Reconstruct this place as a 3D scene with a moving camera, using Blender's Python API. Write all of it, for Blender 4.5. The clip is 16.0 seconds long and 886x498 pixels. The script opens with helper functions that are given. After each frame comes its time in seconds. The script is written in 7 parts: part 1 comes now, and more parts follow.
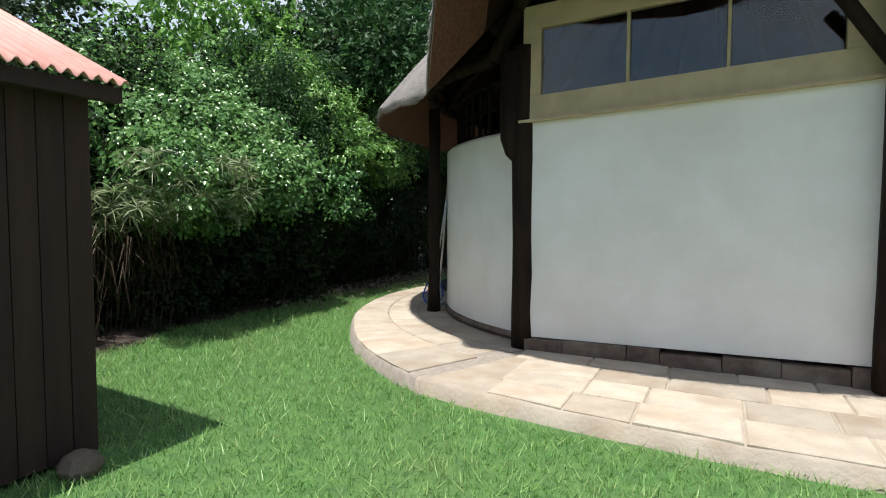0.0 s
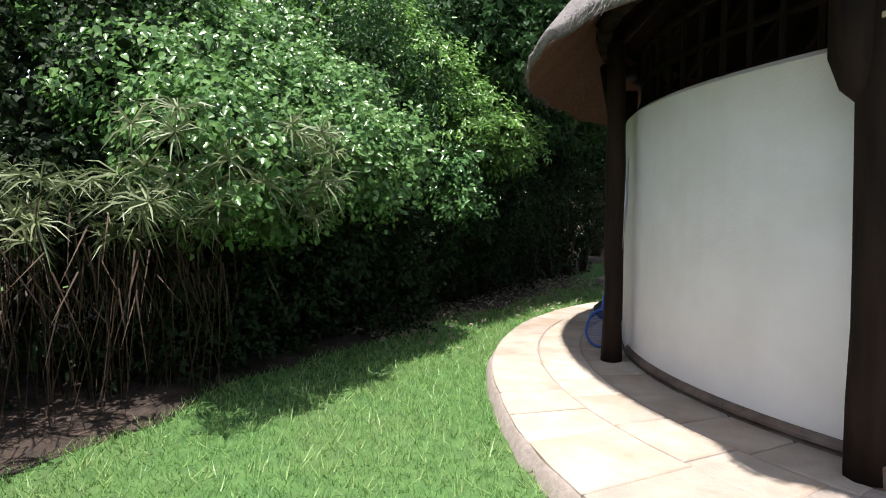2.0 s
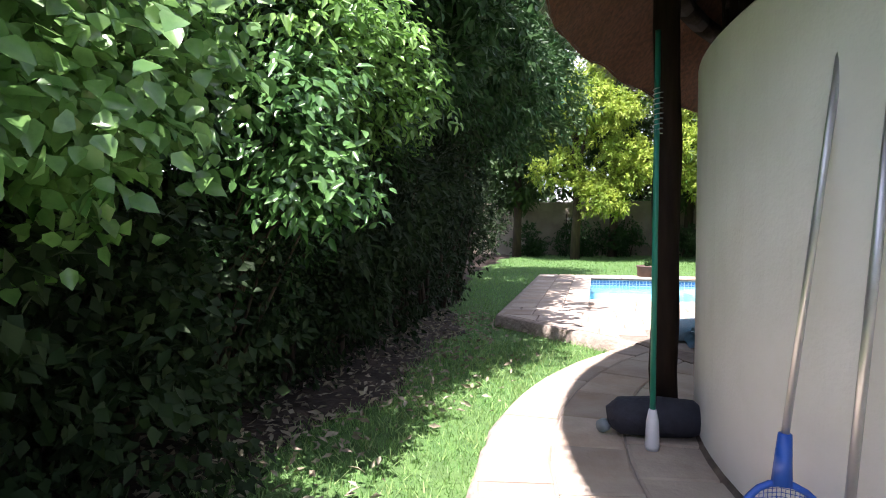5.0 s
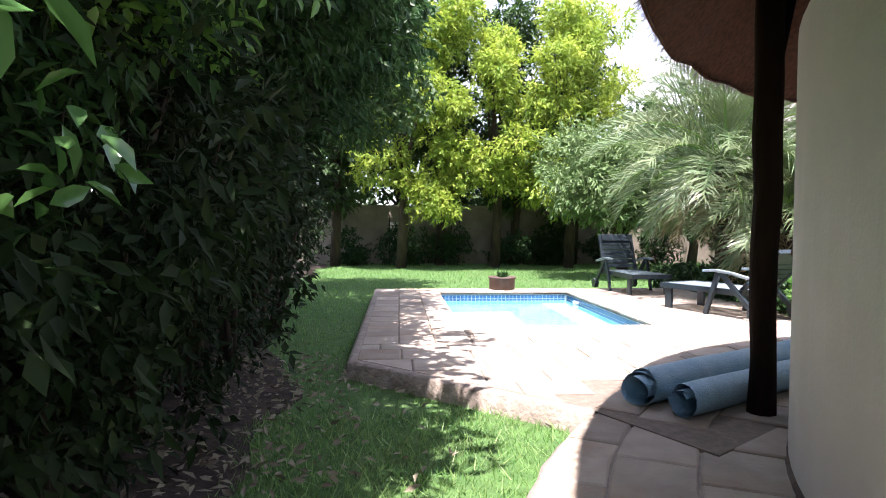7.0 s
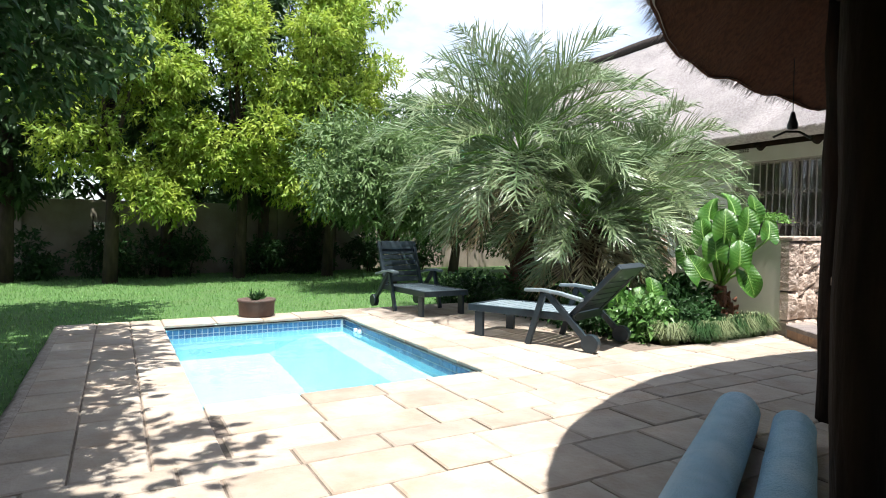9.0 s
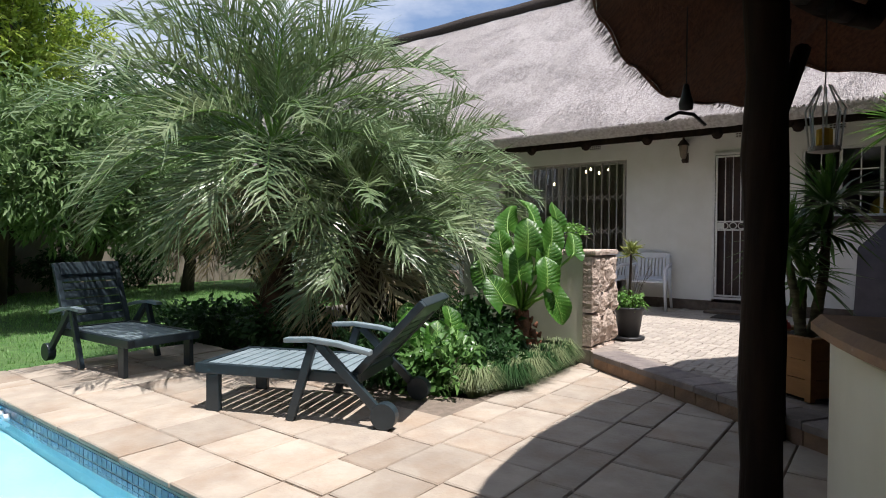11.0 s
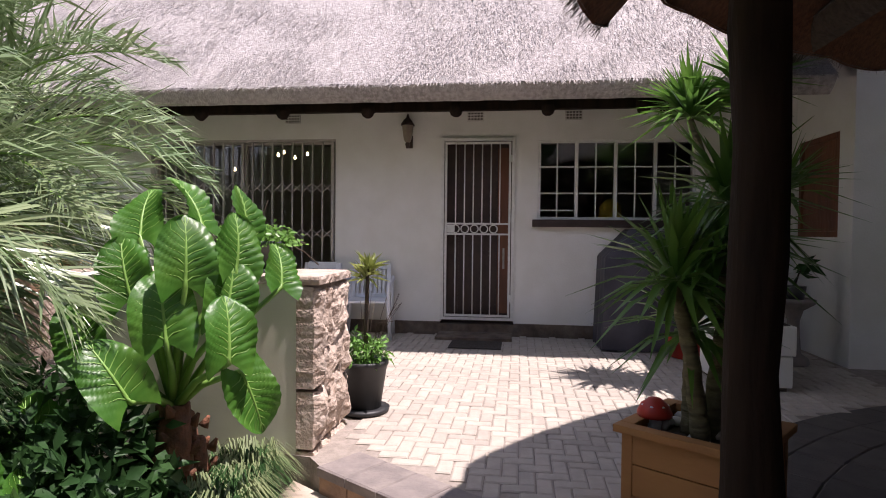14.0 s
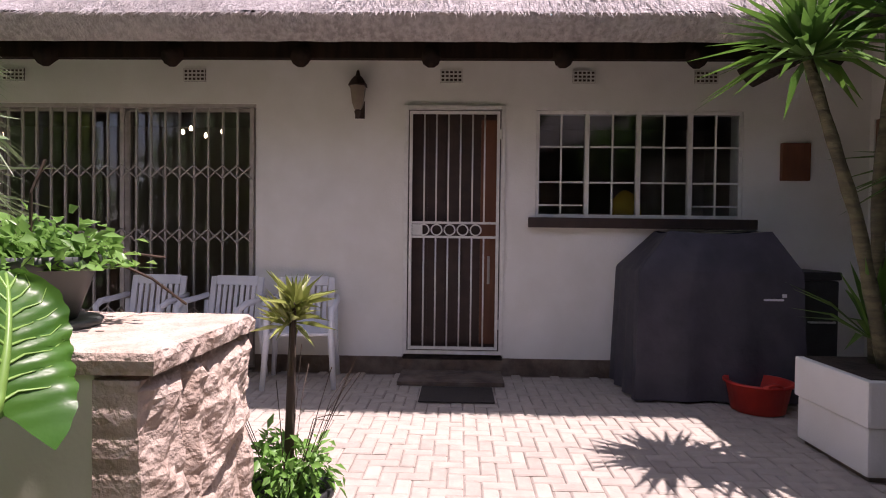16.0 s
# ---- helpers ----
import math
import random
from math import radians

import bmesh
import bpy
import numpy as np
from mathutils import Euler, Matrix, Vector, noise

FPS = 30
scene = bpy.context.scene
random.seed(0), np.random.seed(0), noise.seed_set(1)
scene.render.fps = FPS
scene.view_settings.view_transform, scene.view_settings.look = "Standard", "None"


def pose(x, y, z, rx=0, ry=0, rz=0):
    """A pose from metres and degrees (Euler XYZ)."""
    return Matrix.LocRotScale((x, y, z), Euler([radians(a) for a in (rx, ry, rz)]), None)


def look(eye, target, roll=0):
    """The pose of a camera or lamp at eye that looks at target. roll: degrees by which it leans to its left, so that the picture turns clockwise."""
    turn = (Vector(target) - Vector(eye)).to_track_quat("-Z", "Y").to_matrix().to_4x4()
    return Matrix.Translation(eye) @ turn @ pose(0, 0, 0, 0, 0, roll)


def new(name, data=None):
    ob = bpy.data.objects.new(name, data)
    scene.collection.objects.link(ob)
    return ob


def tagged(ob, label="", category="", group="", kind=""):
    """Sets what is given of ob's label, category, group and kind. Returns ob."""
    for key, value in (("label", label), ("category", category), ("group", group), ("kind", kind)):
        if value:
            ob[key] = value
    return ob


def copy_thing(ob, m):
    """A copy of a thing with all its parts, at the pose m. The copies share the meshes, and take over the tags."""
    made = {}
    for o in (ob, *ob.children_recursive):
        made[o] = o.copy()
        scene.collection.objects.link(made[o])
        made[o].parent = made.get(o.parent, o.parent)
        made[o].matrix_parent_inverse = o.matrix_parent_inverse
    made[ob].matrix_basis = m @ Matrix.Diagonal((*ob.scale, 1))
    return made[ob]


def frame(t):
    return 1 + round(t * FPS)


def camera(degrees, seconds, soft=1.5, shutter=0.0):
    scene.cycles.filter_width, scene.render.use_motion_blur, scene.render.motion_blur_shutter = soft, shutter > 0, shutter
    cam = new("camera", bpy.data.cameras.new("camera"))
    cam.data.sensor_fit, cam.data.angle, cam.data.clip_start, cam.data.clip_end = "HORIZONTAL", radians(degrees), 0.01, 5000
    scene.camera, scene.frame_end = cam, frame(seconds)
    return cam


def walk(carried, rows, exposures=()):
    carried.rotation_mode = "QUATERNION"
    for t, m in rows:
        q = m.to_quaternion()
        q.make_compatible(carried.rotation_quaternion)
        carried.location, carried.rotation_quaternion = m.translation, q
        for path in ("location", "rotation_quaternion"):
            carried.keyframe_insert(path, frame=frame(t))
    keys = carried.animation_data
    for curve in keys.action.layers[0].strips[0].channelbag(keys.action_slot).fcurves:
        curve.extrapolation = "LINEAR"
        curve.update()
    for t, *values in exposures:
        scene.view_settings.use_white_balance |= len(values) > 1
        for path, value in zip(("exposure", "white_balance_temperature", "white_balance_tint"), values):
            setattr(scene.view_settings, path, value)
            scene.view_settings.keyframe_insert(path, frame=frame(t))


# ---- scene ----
cam = camera(73.4, 16.0, 1.0)
PATH = [
    (0, (0.21, -0.094, 1.304), (-0.632, 1.717, 1.188), 0.2),
    (0.5, (-0.194, 0.374, 1.3), (-1.164, 2.119, 1.179), -0.1),
    (1, (-0.655, 0.849, 1.303), (-1.711, 2.543, 1.178), -0.2),
    (1.5, (-1.13, 1.321, 1.301), (-2.204, 3.004, 1.175), -0.2),
    (2, (-1.573, 1.826, 1.305), (-2.649, 3.506, 1.176), -0.1),
    (2.5, (-2.014, 2.335, 1.28), (-3.09, 4.016, 1.153), -0.2),
    (3, (-2.394, 2.848, 1.274), (-3.436, 4.551, 1.148), -0.0),
    (3.5, (-2.792, 3.36, 1.274), (-3.748, 5.112, 1.151), 0.2),
    (4, (-3.082, 3.878, 1.265), (-3.895, 5.701, 1.149), 0.5),
    (4.2, (-3.211, 4.12, 1.271), (-3.96, 5.971, 1.159), 0.2),
    (6.3, (-4.324, 6.327, 1.175), (-4.42, 8.324, 1.102), 0.1),
    (6.5, (-4.378, 6.594, 1.191), (-4.408, 8.593, 1.117), 0.1),
    (7, (-4.475, 7.298, 1.166), (-4.326, 9.292, 1.097), 0.3),
    (7.5, (-4.492, 7.896, 1.185), (-4.136, 9.863, 1.119), 0.4),
    (8, (-4.458, 8.478, 1.215), (-3.893, 10.396, 1.151), 0.6),
    (8.5, (-4.41, 9.055, 1.219), (-3.638, 10.899, 1.156), 0.6),
    (9, (-4.274, 9.585, 1.245), (-3.31, 11.336, 1.182), 0.6),
    (9.2, (-4.203, 9.795, 1.258), (-3.174, 11.509, 1.195), 0.5),
    (11.3, (-3.067, 11.282, 1.375), (-1.395, 12.377, 1.322), 0.7),
    (11.5, (-2.984, 11.396, 1.382), (-1.258, 12.405, 1.325), 1.1),
    (12, (-2.67, 11.655, 1.392), (-0.846, 12.475, 1.344), 0.8),
    (12.5, (-2.272, 11.956, 1.414), (-0.376, 12.589, 1.366), 0.8),
    (13, (-1.802, 12.115, 1.412), (0.151, 12.546, 1.364), 0.9),
    (13.5, (-1.329, 12.216, 1.424), (0.645, 12.535, 1.377), 0.5),
    (14, (-0.87, 12.346, 1.448), (1.113, 12.602, 1.396), 0.6),
    (14.5, (-0.387, 12.478, 1.45), (1.602, 12.677, 1.394), 0.7),
    (15, (0.071, 12.596, 1.464), (2.064, 12.753, 1.405), 0.6),
    (15.5, (0.526, 12.697, 1.481), (2.522, 12.81, 1.421), 0.7),
    (16, (0.958, 12.775, 1.456), (2.957, 12.834, 1.411), 0.7),
]
walk(cam, [(t, look(eye, target, roll)) for t, eye, target, roll in PATH],
     [(0.0, 0.77, 6450, 7), (1.5, 1.06, 6450, 12), (2.5, 1.34, 6500, 18), (4.0, 1.86, 6450, 21), (6.5, 2.14, 6350, 28), (7.5, 1.90, 6450, 18), (9.0, 1.36, 6400, 11),
      (11.5, 0.70, 6400, 16), (12.5, 1.0, 6450, 21), (14.5, 1.02, 6650, 27), (16.0, 1.04, 6700, 35)])


# ---- world, sun, exposure ----
SUN_TO = Vector((-0.09, -0.61, 2.2)).normalized()
world = bpy.data.worlds.new("world")
scene.world = world
world.use_nodes = True
wt = world.node_tree
wt.nodes.clear()
w_out = wt.nodes.new("ShaderNodeOutputWorld")
w_bg = wt.nodes.new("ShaderNodeBackground")
w_sky = wt.nodes.new("ShaderNodeTexSky")
w_sky.sky_type = "NISHITA"
w_sky.sun_disc = False
w_sky.sun_elevation = math.asin(SUN_TO.z)
w_sky.sun_rotation = math.atan2(SUN_TO.x, SUN_TO.y)
w_co = wt.nodes.new("ShaderNodeTexCoord")
w_map = wt.nodes.new("ShaderNodeMapping")
w_map.inputs["Scale"].default_value = (1.0, 1.0, 2.6)
w_no = wt.nodes.new("ShaderNodeTexNoise")
w_no.inputs["Scale"].default_value = 1.7
w_no.inputs["Detail"].default_value = 7
w_no.inputs["Roughness"].default_value = 0.6
w_ramp = wt.nodes.new("ShaderNodeValToRGB")
w_ramp.color_ramp.elements[0].position = 0.42
w_ramp.color_ramp.elements[1].position = 0.66
w_mix = wt.nodes.new("ShaderNodeMix")
w_mix.data_type = "RGBA"
w_mix.inputs["B"].default_value = (6.0, 6.3, 6.8, 1)
wt.links.new(w_co.outputs["Generated"], w_map.inputs["Vector"])
wt.links.new(w_map.outputs["Vector"], w_no.inputs["Vector"])
wt.links.new(w_no.outputs["Fac"], w_ramp.inputs["Fac"])
wt.links.new(w_ramp.outputs["Color"], w_mix.inputs["Factor"])
wt.links.new(w_sky.outputs["Color"], w_mix.inputs["A"])
wt.links.new(w_mix.outputs["Result"], w_bg.inputs["Color"])
w_bg.inputs["Strength"].default_value = 0.095
wt.links.new(w_bg.outputs["Background"], w_out.inputs["Surface"])

sun = new("sun", bpy.data.lights.new("sun", "SUN"))
sun.data.energy = 3.9
sun.data.angle = radians(0.55)
sun.data.color = (1.0, 0.965, 0.91)
sun.matrix_world = look(SUN_TO * 40, (0, 0, 0))


# ---- materials ----
def mat(name, c1, c2=None, scale=6.0, rough=0.8, bump=0.0, bump_scale=40.0, metal=0.0, dirt=None, dirt_scale=1.2,
        dirt_amount=0.5, vary=0.0, stretch=(1, 1, 1), translucent=0.0, spec=0.5):
    """A procedural surface: two colours mixed by a fine noise, blotches of a third at a larger scale, relief, and a change from piece to piece."""
    m = bpy.data.materials.new(name)
    m.use_nodes = True
    nt = m.node_tree
    bs = nt.nodes["Principled BSDF"]
    out = nt.nodes["Material Output"]
    co = nt.nodes.new("ShaderNodeTexCoord")
    mp = nt.nodes.new("ShaderNodeMapping")
    mp.inputs["Scale"].default_value = stretch
    nt.links.new(co.outputs["Object"], mp.inputs["Vector"])
    info = nt.nodes.new("ShaderNodeObjectInfo")
    add = nt.nodes.new("ShaderNodeVectorMath")
    add.operation = "MULTIPLY_ADD"
    add.inputs[1].default_value = (1, 1, 1)
    off = nt.nodes.new("ShaderNodeMath")
    off.operation = "MULTIPLY"
    off.inputs[1].default_value = 37.0 if vary else 0.0
    nt.links.new(info.outputs["Random"], off.inputs[0])
    nt.links.new(mp.outputs["Vector"], add.inputs[0])
    nt.links.new(off.outputs[0], add.inputs[2])
    n1 = nt.nodes.new("ShaderNodeTexNoise")
    n1.inputs["Scale"].default_value = scale
    n1.inputs["Detail"].default_value = 5
    nt.links.new(add.outputs[0], n1.inputs["Vector"])
    mx = nt.nodes.new("ShaderNodeMix")
    mx.data_type = "RGBA"
    mx.inputs["A"].default_value = (*c1, 1)
    mx.inputs["B"].default_value = (*(c2 or c1), 1)
    r1 = nt.nodes.new("ShaderNodeValToRGB")
    r1.color_ramp.elements[0].position = 0.36
    r1.color_ramp.elements[1].position = 0.64
    nt.links.new(n1.outputs["Fac"], r1.inputs["Fac"])
    nt.links.new(r1.outputs["Color"], mx.inputs["Factor"])
    col = mx.outputs["Result"]
    if dirt:
        n2 = nt.nodes.new("ShaderNodeTexNoise")
        n2.inputs["Scale"].default_value = dirt_scale
        n2.inputs["Detail"].default_value = 6
        n2.inputs["Roughness"].default_value = 0.65
        nt.links.new(add.outputs[0], n2.inputs["Vector"])
        r2 = nt.nodes.new("ShaderNodeValToRGB")
        r2.color_ramp.elements[0].position = 0.45
        r2.color_ramp.elements[1].position = 0.72
        r2.color_ramp.elements[1].color = (dirt_amount, dirt_amount, dirt_amount, 1)
        nt.links.new(n2.outputs["Fac"], r2.inputs["Fac"])
        m2 = nt.nodes.new("ShaderNodeMix")
        m2.data_type = "RGBA"
        m2.inputs["B"].default_value = (*dirt, 1)
        nt.links.new(r2.outputs["Color"], m2.inputs["Factor"])
        nt.links.new(col, m2.inputs["A"])
        col = m2.outputs["Result"]
    if vary:
        hs = nt.nodes.new("ShaderNodeHueSaturation")
        mr = nt.nodes.new("ShaderNodeMapRange")
        mr.inputs["To Min"].default_value = 1 - vary
        mr.inputs["To Max"].default_value = 1 + vary
        nt.links.new(info.outputs["Random"], mr.inputs["Value"])
        nt.links.new(mr.outputs["Result"], hs.inputs["Value"])
        nt.links.new(col, hs.inputs["Color"])
        col = hs.outputs["Color"]
    nt.links.new(col, bs.inputs["Base Color"])
    bs.inputs["Roughness"].default_value = rough
    bs.inputs["Metallic"].default_value = metal
    bs.inputs["Specular IOR Level"].default_value = spec
    if bump:
        n3 = nt.nodes.new("ShaderNodeTexNoise")
        n3.inputs["Scale"].default_value = bump_scale
        n3.inputs["Detail"].default_value = 4
        nt.links.new(add.outputs[0], n3.inputs["Vector"])
        bp = nt.nodes.new("ShaderNodeBump")
        bp.inputs["Strength"].default_value = bump
        bp.inputs["Distance"].default_value = 0.02
        nt.links.new(n3.outputs["Fac"], bp.inputs["Height"])
        nt.links.new(bp.outputs["Normal"], bs.inputs["Normal"])
    if translucent:
        tr = nt.nodes.new("ShaderNodeBsdfTranslucent")
        nt.links.new(col, tr.inputs["Color"])
        ms = nt.nodes.new("ShaderNodeMixShader")
        ms.inputs["Fac"].default_value = translucent
        nt.links.new(bs.outputs["BSDF"], ms.inputs[1])
        nt.links.new(tr.outputs["BSDF"], ms.inputs[2])
        nt.links.new(ms.outputs["Shader"], out.inputs["Surface"])
    return m


def leafy(name, c1, c2, rough=0.45, translucent=0.3, scale=2.2, spec=0.5):
    return mat(name, c1, c2, scale=scale, rough=rough, spec=spec, translucent=translucent, dirt=tuple(0.6 * v for v in c1), dirt_scale=9.0, dirt_amount=0.7)


M_PLASTER = mat("white plaster", (0.81, 0.80, 0.77), (0.76, 0.75, 0.71), 3.0, 0.85, 0.12, 60, dirt=(0.60, 0.57, 0.50), dirt_scale=0.7, dirt_amount=0.35)
M_CREAM = mat("cream plaster", (0.70, 0.67, 0.56), (0.64, 0.61, 0.50), 3.0, 0.85, 0.04, 90, dirt=(0.5, 0.48, 0.36), dirt_scale=0.8, dirt_amount=0.4)
M_PLINTH = mat("stone plinth", (0.15, 0.105, 0.078), (0.085, 0.062, 0.05), 9.0, 0.9, 0.8, 18, dirt=(0.30, 0.26, 0.21), dirt_scale=3)
M_POLE = mat("dark stained pole", (0.013, 0.0085, 0.0065), (0.025, 0.015, 0.010), 14.0, 0.8, 0.5, 30, stretch=(1, 1, 0.15), spec=0.15)
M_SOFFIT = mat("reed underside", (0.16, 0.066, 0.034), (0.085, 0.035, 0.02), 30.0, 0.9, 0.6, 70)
# near-black reeds, shade under the roof put into the colour
M_REEDS_SHADE = mat("shade-dark reed lining", (0.030, 0.017, 0.011), (0.016, 0.010, 0.007), 30.0, 0.95, 0.6, 70, spec=0.1)
M_THATCH = mat("weathered thatch", (0.47, 0.43, 0.42), (0.29, 0.26, 0.25), 26.0, 0.95, 1.0, 55, dirt=(0.50, 0.46, 0.44), dirt_scale=1.5, dirt_amount=0.6)
M_SANDSTONE = mat("sandstone slab", (0.44, 0.38, 0.31), (0.36, 0.305, 0.248), 5.0, 0.85, 0.35, 38, dirt=(0.31, 0.20, 0.12), dirt_scale=2.2, dirt_amount=0.55, vary=0.17)
M_EDGE = mat("rough concrete edge", (0.42, 0.36, 0.30), (0.31, 0.26, 0.21), 14.0, 0.95, 0.8, 26, dirt=(0.17, 0.13, 0.10), dirt_scale=3, dirt_amount=0.5)
M_JOINT = mat("slab joint mortar", (0.24, 0.19, 0.15), (0.17, 0.14, 0.11), 20.0, 0.95, 0.4, 60)
M_GROUT_WARM = mat("paver joint sand", (0.31, 0.265, 0.23), (0.24, 0.205, 0.175), 20.0, 0.95, 0.3, 60)
M_BRICK = mat("patio paver", (0.43, 0.38, 0.325), (0.37, 0.327, 0.28), 12.0, 0.88, 0.25, 70, dirt=(0.32, 0.27, 0.24), dirt_scale=2.5, dirt_amount=0.4, vary=0.10)
M_COPING = mat("step coping brick", (0.27, 0.23, 0.21), (0.20, 0.17, 0.16), 9.0, 0.85, 0.3, 50, vary=0.15)
# dark tone imitates the shaded floor below the round roof
M_SHADE_FLOOR = mat("floor slab darkened for shade", (0.088, 0.074, 0.067), (0.064, 0.054, 0.050), 6.0, 0.75, 0.2, 30, vary=0.06)
M_STEP = mat("step riser brick", (0.34, 0.21, 0.13), (0.25, 0.16, 0.11), 7.0, 0.9, 0.4, 40)
M_ROCK = mat("rough cut stone", (0.56, 0.46, 0.39), (0.47, 0.37, 0.30), 9.0, 0.92, 1.0, 38, dirt=(0.33, 0.22, 0.16), dirt_scale=14, dirt_amount=0.55, vary=0.10)
M_SOIL = mat("leaf litter soil", (0.050, 0.034, 0.024), (0.028, 0.020, 0.015), 10.0, 0.95, 0.8, 25, dirt=(0.12, 0.085, 0.06), dirt_scale=4)
M_LAWN = mat("lawn ground", (0.085, 0.18, 0.045), (0.05, 0.12, 0.03), 9.0, 0.95, 0.7, 60, dirt=(0.10, 0.13, 0.045), dirt_scale=1.4, dirt_amount=0.45)
M_BLADE = mat("grass blade", (0.27, 0.47, 0.15), (0.11, 0.29, 0.07), 38.0, 0.5, translucent=0.35, dirt=(0.30, 0.34, 0.13), dirt_scale=1.5, dirt_amount=0.45)
M_BLADE_PALE = mat("pale grass blade", (0.36, 0.52, 0.20), (0.22, 0.40, 0.12), 20.0, 0.45, translucent=0.35, dirt=(0.42, 0.40, 0.20), dirt_scale=2.5, dirt_amount=0.6)
M_PLANK = mat("creosoted plank", (0.022, 0.010, 0.008), (0.036, 0.016, 0.011), 10.0, 0.85, 0.5, 26, stretch=(1, 1, 0.12), vary=0.25)
M_RED_ROOF = mat("faded red roof sheet", (0.66, 0.33, 0.28), (0.58, 0.27, 0.22), 5.0, 0.6, 0.1, 30, dirt=(0.62, 0.42, 0.36), dirt_scale=2)
M_BARK = mat("bark", (0.085, 0.060, 0.042), (0.045, 0.032, 0.024), 10.0, 0.95, 0.9, 20, stretch=(1, 1, 0.3))
M_PALM_TRUNK = mat("fibrous palm trunk", (0.11, 0.065, 0.04), (0.055, 0.034, 0.022), 12.0, 0.95, 1.0, 20)
M_RED_TRUNK = mat("scaly red brown trunk", (0.19, 0.075, 0.038), (0.09, 0.042, 0.026), 14.0, 0.9, 1.0, 24)
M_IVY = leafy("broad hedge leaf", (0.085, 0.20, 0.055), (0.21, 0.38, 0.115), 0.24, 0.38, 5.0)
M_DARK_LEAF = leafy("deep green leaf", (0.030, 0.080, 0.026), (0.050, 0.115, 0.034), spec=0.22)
M_GLOSS_LEAF = leafy("glossy hedge leaf", (0.065, 0.175, 0.05), (0.14, 0.29, 0.085), 0.2, 0.25)
M_THATCH_OLD = mat("old grey thatch", (0.27, 0.245, 0.23), (0.155, 0.14, 0.13), 26.0, 0.95, 1.0, 55, dirt=(0.32, 0.29, 0.27), dirt_scale=1.5, dirt_amount=0.6)
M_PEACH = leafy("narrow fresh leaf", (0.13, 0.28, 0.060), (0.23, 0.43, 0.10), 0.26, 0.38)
M_YELLOW = leafy("yellow green feather leaf", (0.46, 0.56, 0.08), (0.22, 0.36, 0.05), 0.6, 0.45)
M_GREY_LEAF = leafy("grey green leaf", (0.19, 0.29, 0.11), (0.13, 0.22, 0.07), 0.6)
M_CONIFER = leafy("dark conifer leaf", (0.045, 0.10, 0.026), (0.07, 0.14, 0.034), 0.6)
M_FROND = mat("palm leaflet", (0.24, 0.32, 0.17), (0.115, 0.19, 0.08), 3.0, 0.30, translucent=0.2, dirt=(0.28, 0.26, 0.13), dirt_scale=1.1, dirt_amount=0.4)
M_DRY = mat("dry reed", (0.095, 0.06, 0.036), (0.045, 0.030, 0.020), 6.0, 0.8, translucent=0.15)
M_DRY_FROND = mat("yellowing palm leaflet", (0.36, 0.32, 0.17), (0.24, 0.20, 0.10), 4.0, 0.5, translucent=0.2, dirt=(0.16, 0.11, 0.06), dirt_scale=2, dirt_amount=0.6)
M_REED = mat("reed leaf", (0.24, 0.28, 0.14), (0.12, 0.17, 0.07), 3.0, 0.5, translucent=0.2)
M_BIG_LEAF = mat("glossy big leaf", (0.075, 0.225, 0.03), (0.045, 0.15, 0.02), 4.0, 0.38, 0.15, 14, translucent=0.40, dirt=(0.15, 0.29, 0.04), dirt_scale=5, dirt_amount=0.45)
# leaf colour darkened to stand in for shade inside and under foliage
M_SHADE_LEAF = leafy("shade-dark leaf", (0.018, 0.036, 0.014), (0.028, 0.050, 0.018), 0.6, 0.15, spec=0.15)
M_LEAF_RIB = mat("pale leaf rib", (0.23, 0.42, 0.09), (0.18, 0.34, 0.07), 8.0, 0.4, translucent=0.2)
M_YUCCA = mat("yucca sword leaf", (0.12, 0.25, 0.04), (0.07, 0.16, 0.03), 3.0, 0.34, translucent=0.33)
M_YUCCA_TRUNK = mat("ringed green brown trunk", (0.17, 0.15, 0.08), (0.085, 0.075, 0.045), 12.0, 0.85, 0.8, 24, stretch=(.4, .4, 2.5))
M_WATER_TILE = mat("pool mosaic", (0.045, 0.16, 0.30), (0.025, 0.09, 0.21), 30.0, 0.25, vary=0.3)
M_GROUT = mat("pale grout", (0.50, 0.52, 0.52), (0.42, 0.44, 0.45), 20.0, 0.8)
M_POOL = mat("pool shell", (0.30, 0.58, 0.66), (0.26, 0.53, 0.62), 2.0, 0.6)
M_STEEL = mat("white painted steel", (0.76, 0.75, 0.72), (0.68, 0.67, 0.64), 20.0, 0.45)
M_BRONZE = mat("grey brown steel", (0.44, 0.40, 0.37), (0.36, 0.33, 0.30), 20.0, 0.5)
M_SILL = mat("dark brown sill", (0.055, 0.032, 0.026), (0.04, 0.024, 0.02), 10.0, 0.6, 0.2, 40)
M_WOOD = mat("varnished wood", (0.20, 0.075, 0.036), (0.13, 0.048, 0.025), 8.0, 0.5, 0.2, 30, stretch=(1, 1, 0.2))
M_BEIGE = mat("cream painted board", (0.47, 0.38, 0.24), (0.41, 0.33, 0.21), 6.0, 0.75, 0.15, 40)
M_INDOOR = mat("dim room surface", (0.36, 0.32, 0.29), (0.28, 0.25, 0.22), 2.0, 0.9)
M_FLOOR_IN = mat("indoor tile", (0.26, 0.21, 0.17), (0.21, 0.17, 0.14), 3.0, 0.5)
M_PVC = mat("white plastic", (0.74, 0.75, 0.79), (0.70, 0.71, 0.76), 10.0, 0.42)
M_GREEN_PLASTIC = mat("dark green plastic", (0.024, 0.038, 0.048), (0.018, 0.030, 0.039), 14.0, 0.38)
